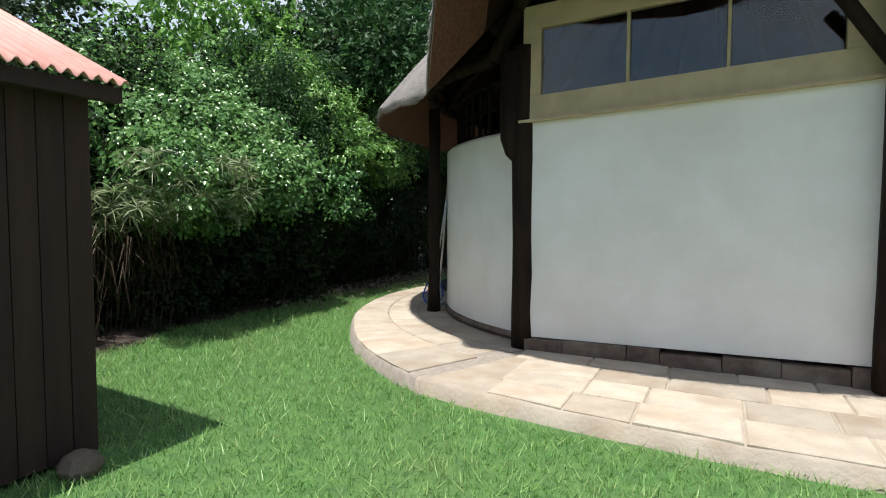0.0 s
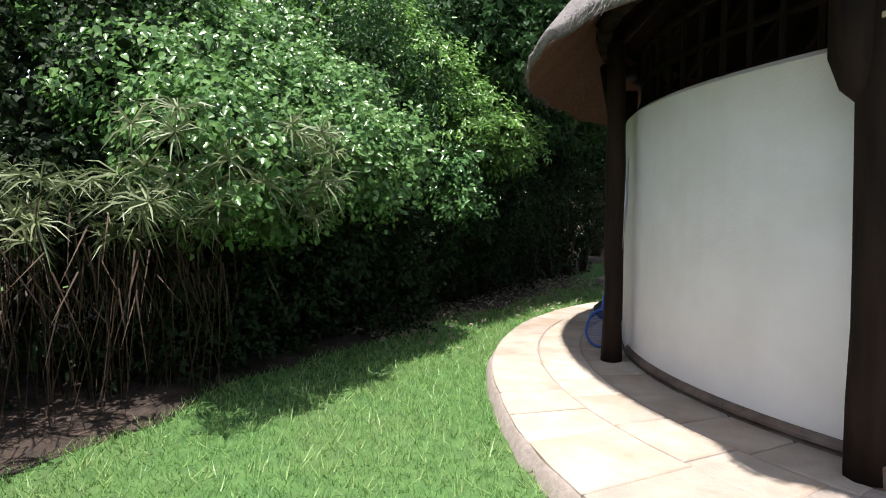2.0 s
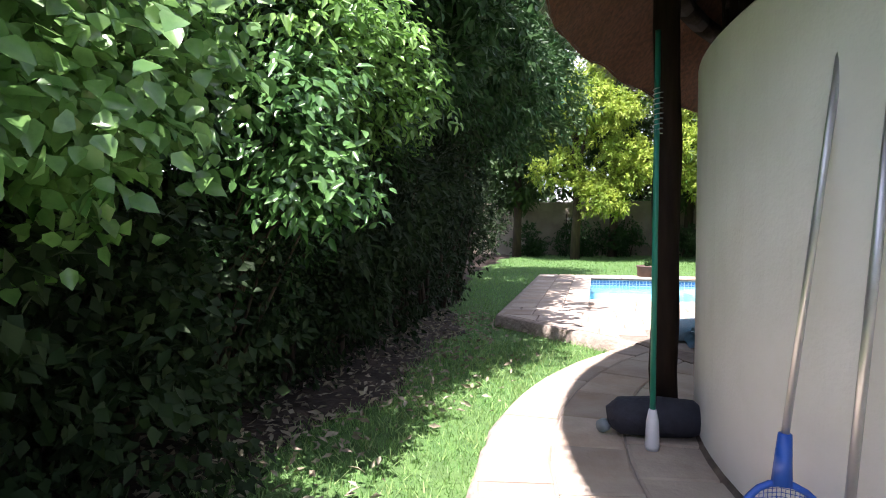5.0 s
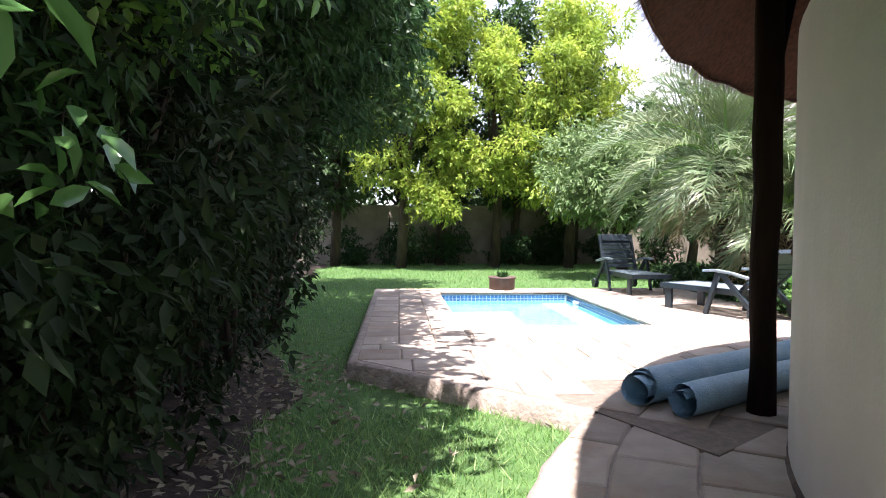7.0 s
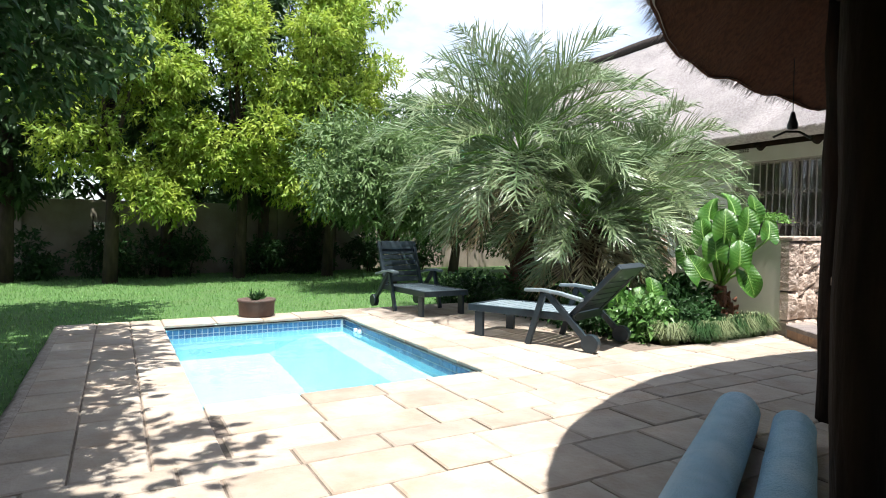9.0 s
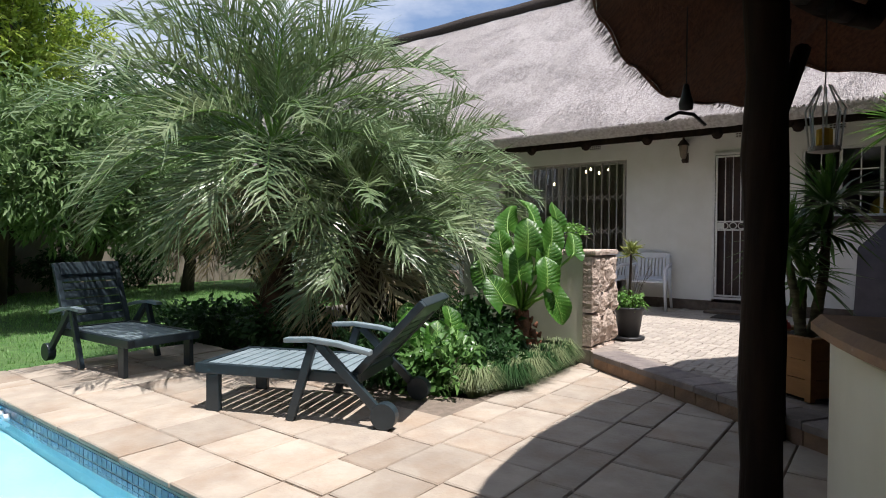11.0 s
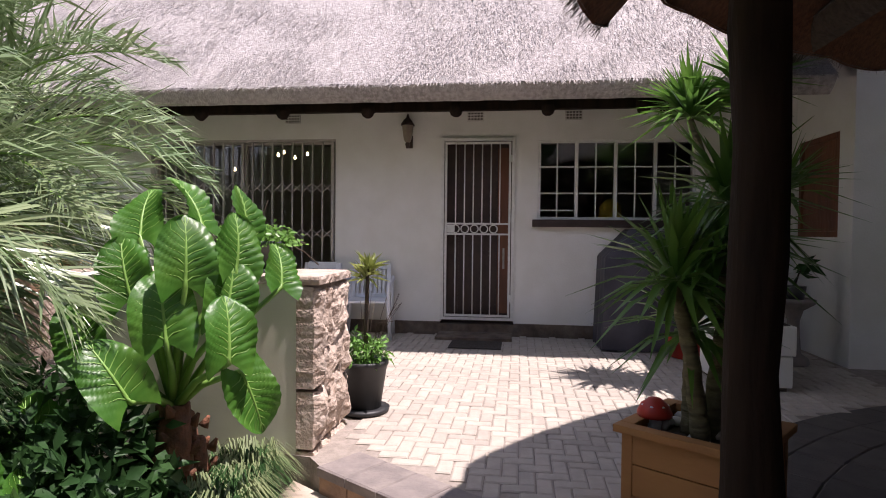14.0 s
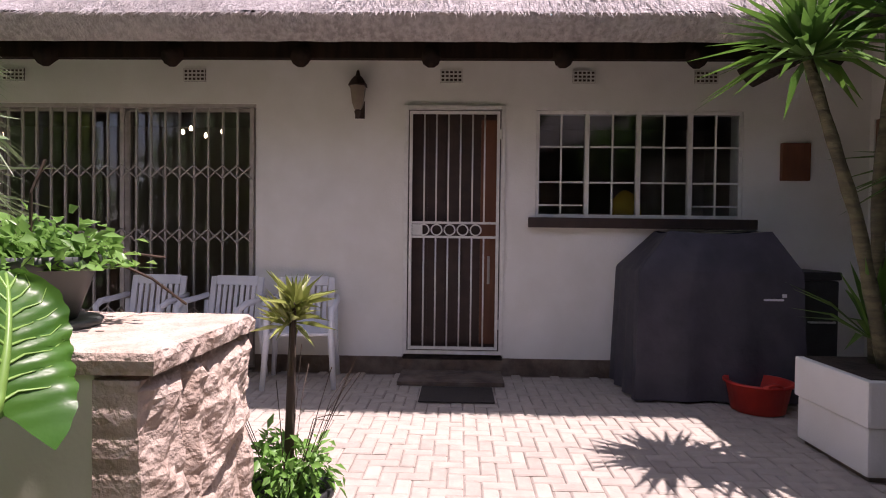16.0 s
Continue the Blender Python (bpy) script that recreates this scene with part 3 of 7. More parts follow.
def make_round_building():
    w = arc_wall("wall_round_west", A_P1, A_P4, 3.06, 3.26, 0.15, WALL_TOP, M_PLASTER)
    structure(w, "curved white plastered wall of the round building", "wall")
    p = arc_wall("plinth", A_P1, A_P4, 3.04, 3.275, 0.0, 0.148, M_PLINTH)
    structure(p, "dark rough stone footing under the curved wall", "plinth")
    p = arc_wall("plinth_low", A_P1, -155, 3.264, 3.29, 0.152, 0.20, M_PLINTH)
    structure(p, "dark rough stone plinth under the curved wall", "plinth")
    w = arc_wall("wall_round_east", -69, 40, 3.02, 3.22, 0.0, 2.6, M_PLASTER)
    structure(w, "curved plastered wall", "wall")
    # flat wall with the high window on the south side
    # it stands a little askew and its sill rises towards the east
    x0, x1, yf, turn, rise = -1.42, 1.26, 4.97, -0.07, 0.048
    def skew(b, k=rise):
        b.v = [(x, y + turn * (x - x0), z + k * (x - x0)) for x, y, z in b.v]
        return b
    b = Build()
    b.box((x0, yf, 0.225), (x1, yf + .2, 2.095))
    b.v = [(x, y + turn * (x - x0), z + (rise if z > 1 else .018) * (x - x0)) for x, y, z in b.v]
    structure(b.done("wall_south", M_PLASTER), "flat white plastered wall below a high window", "wall")
    b = Build()
    rng2 = random.Random(5)
    x = x0
    while x < x1:
        l = min(rng2.uniform(.25, .55), x1 - x)
        b.box((x + .002, yf - .03 - rng2.uniform(0, .03), -.05), (x + l - .002, yf + .2, 0.215 + rng2.uniform(-.035, .008)))
        x += l
    structure(skew(b, .018).done("plinth_south", M_PLINTH, bevel=0.012), "dark rough stone plinth", "plinth")
    # window: board frame, panes, glazing bars
    win = empty("window_1", (0, yf, 2.1))
    structure(win, "wide high window in a cream board frame", "window")
    zt = 0.98
    b = Build()
    b.box((x0 + .05, -.03, 0.02), (x1 - .05, .05, 0.22)).box((x0 + .05, -.03, .78), (x1 - .05, .05, zt))
    b.box((x0 + .05, -.03, .22), (x0 + .21, .05, .78)).box((x1 - .30, -.03, .22), (x1 - .05, .05, .78))
    skew(b).done("frame", M_BEIGE, win, bevel=0.006)
    b = Build()
    b.box((x0 + .02, -.06, -.005), (x1 - .02, .06, 0.02))
    skew(b).done("sill", M_BEIGE, win, bevel=0.006)
    b = Build()
    for k in range(1, 3):
        xx = x0 + .21 + (x1 - x0 - .51) * k / 3
        b.box((xx - .012, -.035, .22), (xx + .012, .03, .78))
    skew(b).done("glazing_bar", M_BEIGE, win)
    for k in range(3):
        b = Build()
        l = (x1 - x0 - .51) / 3
        b.box((x0 + .215 + l * k + .012, .0, .222), (x0 + .205 + l * (k + 1) - .012, .006, .778))
        g = skew(b).done("pane", M_GLASS, win)
        g.visible_shadow = False
    # low counter wall between two posts
    c = empty("counter", polar(-240, 3.3, 0))
    inv = Matrix.Translation(c.location).inverted()
    tagged(c, "low white plastered counter wall with a brown stone top", "counter")
    for nm, r0, r1, z0, z1, mm in (("wall", 3.08, 3.28, 0.125, 1.02, M_CREAM), ("top", 3.02, 3.34, 1.024, 1.08, M_STEP)):
        o = arc_wall(nm, -226.5, -257.3, r0, r1, z0, z1, mm)
        o.parent = c
        o.matrix_parent_inverse = inv
    # floor inside
    n = 48
    b = Build()
    b.add([polar(360 * i / n, 3.2, 0.118) for i in range(n)], [tuple(range(n))])
    structure(b.done("floor_round", M_JOINT), "dark stone floor inside the round building", "floor")
    # lattice screens above the wall
    s = empty("lattice_screen", polar(-170, 3.3, WALL_TOP))
    structure(s, "dark wooden lattice screen under the eaves", "screen")
    inv = Matrix.Translation(s.location).inverted()
    for z in (WALL_TOP + .003, WALL_TOP + .26, WALL_TOP + .52):
        o = arc_wall("rail", A_P1 - 2, A_P4 + 4, 3.10, 3.14, z, z + .05, M_POLE, step=5)
        o.parent, o.matrix_parent_inverse = s, inv
    b = Build()
    for k in range(0, 105, 4):
        b.tube([polar(A_P1 - 3 - k, 3.12, WALL_TOP), polar(A_P1 - 3 - k, 3.12, WALL_TOP + .57)], .022, 5)
    o = b.done("slats", M_POLE)
    o.parent, o.matrix_parent_inverse = s, inv


make_round_building()


RIM_A = (0, 40, 70, 85, 100, 125, 145, 165, 185, 210, 240, 360)
RIM_R = (4.18, 4.18, 4.28, 4.15, 4.10, 4.05, 3.92, 3.97, 4.05, 4.09, 4.18, 4.18)
RIM_Z = (2.27, 2.27, 2.30, 2.22, 2.22, 2.22, 2.24, 2.33, 2.37, 2.36, 2.30, 2.27)


def eave(a):
    """Height of the thatch's lower edge at an angle; it lifts over the south window and over the passage to the house."""
    return float(np.interp(a % 360, RIM_A, RIM_Z)) + 0.95 * hill(a, -90, 21, 7) + 0.42 * hill(a, 40, 22, 5)


def hill(a, c, half, soft):
    d = abs((a - c + 180) % 360 - 180)
    t = min(1, max(0, (half + soft - d) / soft))
    return t * t * (3 - 2 * t)


def overhang(a):
    """Reach of the uneven eave; it stands out further in front of the south window."""
    return float(np.interp(a % 360, RIM_A, RIM_R)) / 4.18 + 0.075 * hill(a, -90, 23, 9)


def make_cone_roof():
    roof = empty("thatched_roof", (CX, CY, 2.2))
    structure(roof, "round weathered grey thatched roof with a thick ragged edge", "roof")
    n, m = 180, 14
    slope, R = 1.02, 4.18
    top = R * slope + 2.5
    def ring(r, a, low):
        k = (R - r) / R
        ze = eave(a)
        wob = 0.02 * math.sin(a * .21) + 0.015 * math.sin(a * .63 + 1) + 0.012 * noise.noise((r * 3, a * .4, 2))
        z = ze + (top - 2.5 - (ze - 2.24)) * k
        thick = 0.09 + 0.17 * min(1, k * 3.5)
        r = r * overhang(a)
        return (r * math.cos(radians(a)), r * math.sin(radians(a)), z + wob + (0 if low else thick) - 2.2)
    for nm, low, mm in (("thatch", False, M_THATCH_OLD), ("underside", True, M_SOFFIT)):
        b = Build()
        vs, fs = [], []
        for j in range(m + 1):
            r = R * (1 - j / m) ** 1.0 if j < m else 0.02
            for i in range(n):
                a = 360 * i / n
                rr = r
                if j == 0 and not low:
                    rr = R + 0.012 + .02 * noise.noise((a * 1.3, 0, 0))
                vs.append(ring(rr, a, low))
        for j in range(m):
            for i in range(n):
                p, q = j * n + i, j * n + (i + 1) % n
                fs.append((p, q, q + n, p + n))
        if not low:   # the thick cut edge
            o = len(vs)
            for k, (dr, dz) in enumerate(((0.016, -.03), (0.010, -.06), (-.015, -.086))):
                for i in range(n):
                    a = 360 * i / n
                    x, y, z = ring(R, a, False)
                    rr = (R + dr + .025 * noise.noise((a * 1.7, k, 3))) / R
                    vs.append((x * rr, y * rr, z + dz + .015 * noise.noise((a * 2.1, k, 9))))
            for i in range(n):
                j = (i + 1) % n
                fs.append((i, o + i, o + j, j))
                for k in range(2):
                    fs.append((o + k * n + i, o + (k + 1) * n + i, o + (k + 1) * n + j, o + k * n + j))
        b.add(vs, fs)
        ob = b.done(nm, mm, roof, smooth=True)
        # inner rings coloured dark in place of the gloom under the cone
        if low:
            ob.data.materials.append(M_REEDS_SHADE)
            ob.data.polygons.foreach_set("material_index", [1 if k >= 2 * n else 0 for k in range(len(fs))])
    # straw ends along the edge
    cnt = 5200
    a = rng.uniform(0, 2 * np.pi, cnt)
    ev = np.array([eave(math.degrees(t)) for t in a])
    hgt = rng.random(cnt)
    Ra = R * np.array([overhang(math.degrees(t)) for t in a]) + .008
    base = np.stack([Ra * np.cos(a), Ra * np.sin(a), ev + 0.010 + .075 * hgt - 2.2], 1)
    rad = np.stack([np.cos(a), np.sin(a), 0 * a], 1)
    tan = np.stack([-np.sin(a), np.cos(a), 0 * a], 1)
    tip = base + rad * rng.uniform(.02, .06, cnt)[:, None] + np.array([0, 0, -1]) * rng.uniform(.02, .07, cnt)[:, None] + tan * rng.normal(0, .012, cnt)[:, None]
    v = np.stack([base - tan * .004, base + tan * .004, tip], 1).reshape(-1, 3)
    tagged(cloud("straw_ends", v, np.arange(3 * cnt).reshape(-1, 3), M_THATCH_OLD, roof), kind="stuff")
    # rafters under the thatch
    b = Build()
    for k in range(26):
        a = 360 * k / 26 + 5
        z = eave(a)
        p0, p1 = polar(a, 3.5, 0), polar(a, 0.15, 0)
        zr = z + (top - 2.5 - (z - 2.24)) * (4.18 - 3.5 / overhang(a)) / 4.18 - .08
        b.tube([(p0[0] - CX, p0[1] - CY, zr - 2.2), (p1[0] - CX, p1[1] - CY, top - .6 - 2.2)], [.055, .04], 7)
    b.done("rafters", M_POLE, roof, smooth=True)
    b = Build()
    prev = None
    for k in range(61):
        a = -225 + 330 * k / 60
        p = polar(a, 3.46, max(eave(a) + .42, 2.4))
        q = (p[0] - CX, p[1] - CY, p[2] - 2.2)
        if prev:
            b.tube([prev, q], .07, 7)
        prev = q
    b.done("ring_beam", M_POLE, roof, smooth=True)


make_cone_roof()


def make_posts():
    spots = [((-1.37, 5.00), 0.10, 2.75), ((-2.95, 6.45), 0.073, 2.55), ((-3.36, 8.36), 0.073, 2.55), ((-2.43, 10.47), 0.075, 2.6),
             ((-0.55, 11.54), 0.080, 2.6), ((0.84, 11.71), 0.078, 2.6), ((1.25, 4.66), 0.09, 2.8)]
    for i, ((x, y), r, h) in enumerate(spots):
        post = empty("timber_post", (x, y, PATH_Z if x < 0.5 else DECK))
        tagged(post, "dark stained rough timber pole holding up the thatched roof", "post", "roof posts")
        rr = random.Random(i)
        pts, rad = [], []
        for k in range(9):
            t = k / 8
            pts.append((rr.uniform(-.009, .009), rr.uniform(-.009, .009), (h - .1) * t))
            f = 1.1 if k == 0 else 1.0
            rad.append(r * f * rr.uniform(.9, 1.08))
        b = Build()
        b.tube(pts, rad, 10)
        b.done("pole", M_POLE, post, smooth=True)
        if i == 0:
            k = Build()
            k.tube([(-.05, 0.0, 1.66), (-.09, .0, 1.74), (-.12, 0, 1.86), (-.12, 0, 2.6)], [.05, .085, .10, .11], 10)
            k.done("bracket", M_POLE, post, smooth=True)
        else:
            u = Vector((CX - x, CY - y, 0)).normalized()
            t = Vector((-u.y, u.x, 0))
            k = Build()
            k.tube([t * .05 + Vector((0, 0, h - .65)), t * .42 + Vector((0, 0, h - .18))], .05, 8)
            k.done("brace", M_POLE, post, smooth=True)


make_posts()


# ---- house ----
HX = 6.0
EAVE_X, EAVE_Z, RIDGE_X, RIDGE_Z = 4.92, 2.74, 8.0, 6.10
OPENINGS = [(9.38 + 1.05, 12.15, 1.62, 2.52), (12.41, 13.26, 0.42, 2.55), (14.53, 16.9, 0.30, 2.56)]   # y0, y1, z0, z1 of window, door, sliding door


def make_house_walls():
    b = Build()
    t = 0.24
    ys = [9.4] + [v for o in OPENINGS for v in o[:2]] + [24.0]
    for i in range(0, len(ys), 2):
        b.box((HX, ys[i], 0.42), (HX + t, ys[i + 1], 3.6))
    for y0, y1, z0, z1 in OPENINGS:
        if z0 > 0.45:
            b.box((HX, y0, 0.42), (HX + t, y1, z0))
        b.box((HX, y0, z1), (HX + t, y1, 3.6))
    structure(b.done("wall_west", M_PLASTER), "white plastered house wall", "wall")
    b = Build()
    b.box((HX - .012, 9.4, 0.0), (HX + t, 12.41, 0.42)).box((HX - .012, 12.41, 0.0), (HX + t, 13.26, .40)).box((HX - .012, 13.26, 0), (HX + t, 14.53, .42))
    b.box((HX - .012, 14.53, 0), (HX + t, 16.9, .29)).box((HX - .012, 16.9, 0), (HX + t, 24, .42))
    structure(b.done("plinth_house", M_PLINTH), "dark stone plinth of the house wall", "plinth")
    # wing to the south
    b = Build()
    b.box((4.87, 9.16, 0.0), (5.12, 9.40, 3.4)).box((5.12, 9.16, 0), (5.95, 9.4, 1.45)).box((5.12, 9.16, 2.45), (5.95, 9.4, 3.4)).box((5.95, 9.16, 0), (HX + t, 9.398, 3.4))
    b.box((4.87, 4.0, 0), (5.11, 9.16, 3.4))
    structure(b.done("wall_wing", M_PLASTER), "white plastered wall of the house wing", "wall")
    w = empty("window_2", (5.12, 9.36, 1.45))
    structure(w, "brown wooden shuttered window in the wing wall", "window")
    b = Build()
    b.box((0.003, -.06, 0.003), (.06, .03, .997)).box((.77, -.06, 0.003), (.827, .03, .997)).box((.06, -.06, .94), (.77, .03, .997)).box((.06, -.06, .003), (.77, .03, .06))
    b.done("frame", M_WOOD, w, bevel=.006)
    for k in range(9):
        s = Build()
        s.box((.062, -.02 - .004 * (k % 2), .062 + k * .0975), (.768, .005 + .004 * (k % 2), .062 + k * .0975 + .097))
        s.done("shutter_slat", M_WOOD, w)
    # the rooms behind
    b = Build()
    b.box((9.6, 9.2, 0.3), (9.8, 24, 3.6)).box((6.24, 13.9, .3), (9.6, 14.0, 3.4)).box((6.24, 9.2, .3), (9.6, 9.3, 3.4)).box((6.24, 23.9, .3), (9.6, 24, 3.4))
    structure(b.done("wall_inner", M_INDOOR), "dim inner walls of the house", "wall")
    b = Build()
    b.box((6.24, 9.2, 0.2), (9.6, 24, .3))
    structure(b.done("floor", M_FLOOR_IN), "tiled floor inside the house", "floor")
    b = Build()
    b.box((6.24, 9.2, 3.0), (9.6, 24, 3.06))
    structure(b.done("ceiling", M_INDOOR), "dim ceiling inside the house", "ceiling")


make_house_walls()


def thatch_slab(name, parent, quad, thick, material_top, material_low, cut, seed):
    """A sloping thatch layer. quad: eave start, eave end, ridge end, ridge start."""
    e0, e1, r1, r0 = [Vector(p) for p in quad]
    n, m = 120, 26
    nor = (e1 - e0).cross(r0 - e0).normalized()
    if nor.z < 0:
        nor = -nor
    out = (e0 - r0).normalized()
    for nm, low, mm in (("thatch", 0, material_top), ("underside", 1, material_low)):
        vs, fs = [], []
        for j in range(m + 1):
            for i in range(n + 1):
                p = (e0.lerp(e1, i / n)).lerp(r0.lerp(r1, i / n), j / m)
                if not low:
                    p = p + nor * (thick + .022 * noise.noise(p * 1.7 + Vector((seed, 0, 0))) + .010 * noise.noise(p * 7))
                vs.append(p)
        for j in range(m):
            for i in range(n):
                a = j * (n + 1) + i
                fs.append((a, a + 1, a + n + 2, a + n + 1))
        b = Build()
        b.add(vs, fs)
        b.done(nm, mm, parent, smooth=True)
    b = Build()
    vs, fs = [], []
    for i in range(n + 1):
        p = e0.lerp(e1, i / n)
        for k in range(4):
            q = p + nor * (thick * (1 - k / 3)) + out * (.02 * math.sin(k) + .015 * noise.noise((i * .9, k, seed)))
            vs.append(q)
    for i in range(n):
        for k in range(3):
            a = 4 * i + k
            fs.append((a, a + 1, a + 5, a + 4))
    b.add(vs, fs)
    b.done("cut_edge", cut, parent)


# near-black tone for house roof undersides, ridge cap and some cut edges
M_CUT = mat("near-black thatch edge and underside", (0.055, 0.040, 0.032), (0.03, 0.022, 0.018), 40.0, 0.95, 0.8, 60)


def straw_layer(name, parent, quad, thick, count, seed):
    """Short straws lying on the thatch, ends lifted."""
    r = np.random.default_rng(seed)
    e0, e1, r1, r0 = [np.array(p, float) for p in quad]
    a, c = r.random(count)[:, None], r.random(count)[:, None] ** 1.35
    nor = np.cross(e1 - e0, r0 - e0)
    nor /= np.linalg.norm(nor)
    nor *= np.sign(nor[2])
    p = (e0 * (1 - a) + e1 * a) * (1 - c) + (r0 * (1 - a) + r1 * a) * c + nor * (thick + .004)
    dn = (e0 - r0) / np.linalg.norm(e0 - r0)
    al = (e1 - e0) / np.linalg.norm(e1 - e0)
    d = dn + al * r.normal(0, .18, (count, 1)) + nor * r.uniform(.05, .30, (count, 1))
    L = r.uniform(.05, .13, (count, 1))
    w = al * .0045
    v = np.stack([p - w, p + w, p + d * L], 1).reshape(-1, 3)
    tagged(cloud(name, v, np.arange(3 * count).reshape(-1, 3), M_THATCH, parent), kind="stuff")


def make_house_roof():
    roof = empty("thatched_house_roof", (0, 0, 0))
    structure(roof, "long weathered grey thatched house roof with dark cut eaves", "roof")
    main = [(EAVE_X, 9.6, EAVE_Z), (EAVE_X, 24.4, EAVE_Z), (RIDGE_X, 24.4, RIDGE_Z - .2), (RIDGE_X, 9.6, RIDGE_Z - .2)]
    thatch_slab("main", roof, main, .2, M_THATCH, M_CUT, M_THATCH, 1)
    straw_layer("straws", roof, main, .2, 60000, 3)
    back = [(11.08, 9.6, EAVE_Z), (11.08, 24.4, EAVE_Z), (RIDGE_X, 24.4, RIDGE_Z - .2), (RIDGE_X, 9.6, RIDGE_Z - .2)]
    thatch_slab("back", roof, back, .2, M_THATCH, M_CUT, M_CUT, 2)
    b = Build()
    pts = [(RIDGE_X, 9.4 + .6 * k, RIDGE_Z + .06 + .015 * math.sin(k * 1.7)) for k in range(26)]
    b.tube(pts, .17, 8)
    b.done("ridge_cap", M_CUT, roof, smooth=True)
    # wing roof with its eave along the passage
    wing = [(2.3, 10.36, EAVE_Z - .02), (6.6, 10.36, EAVE_Z - .02), (6.6, 6.6, EAVE_Z + 3.7), (2.3, 6.6, EAVE_Z + 3.7)]
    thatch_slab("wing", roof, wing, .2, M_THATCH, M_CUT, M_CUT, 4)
    # unseen south slope, added to keep sun and sky off the passage
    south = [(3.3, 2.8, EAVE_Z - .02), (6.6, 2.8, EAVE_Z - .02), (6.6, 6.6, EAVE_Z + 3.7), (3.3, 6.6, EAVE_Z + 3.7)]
    thatch_slab("wing_shade_slope", roof, south, .2, M_THATCH, M_CUT, M_THATCH, 5)
    for k in range(17):
        y = 10.28 + .905 * k
        b = Build()
        b.tube([(EAVE_X + .13, y, EAVE_Z - .075), (HX + .4, y, EAVE_Z + 1.2 - .25)], [.066, .064], 10)
        b.done("rafter", M_POLE, roof, smooth=True)
    b = Build()
    b.box((EAVE_X + .20, 10.4, EAVE_Z - .05), (EAVE_X + .26, 24.3, EAVE_Z + .16))
    b.done("fascia", M_POLE, roof)


make_house_roof()


# ---- planting ----
def tree(name, label, at, stems, parts, group="", per_trunk=0):
    """A tree or shrub. stems: point lists with radii; parts: (name, (verts, faces), material)."""
    t = empty(name, at)
    tagged(t, label, "tree" if "tree" in name else "shrub", group)
    inv = Matrix.Translation(Vector(at)).inverted()
    size = per_trunk or len(stems)
    for k in range(0, len(stems), size):
        b = Build()
        for pts, rad in stems[k:k + size]:
            b.tube([Vector(p) - Vector(at) for p in pts], rad, 7)
        b.done("trunk", M_BARK, t, smooth=True)
    for nm, (v, f), m in parts:
        cloud(nm, v - np.array(at), f, m, t)
    return t


def branching(base, tips, r0):
    base = Vector(base)
    out = []
    for i, tip in enumerate(tips):
        tip = Vector(tip)
        mid = base.lerp(tip, .5) + Vector((random.uniform(-.15, .15), random.uniform(-.15, .15), .25))
        out.append(([base + Vector((.05 * math.cos(i * 2.1), .05 * math.sin(i * 2.1), -.05)), base.lerp(mid, .5), mid, tip], [r0, r0 * .8, r0 * .5, r0 * .15]))
    return out


# ---- paving ----
def bed_front(x):
    """Edge of the planting bed towards the terrace."""
    return float(np.interp(x, [0.0, 0.25, 0.55, 1.0, 1.5, 2.1], [13.95, 13.75, 13.58, 13.42, 13.46, 13.5]))


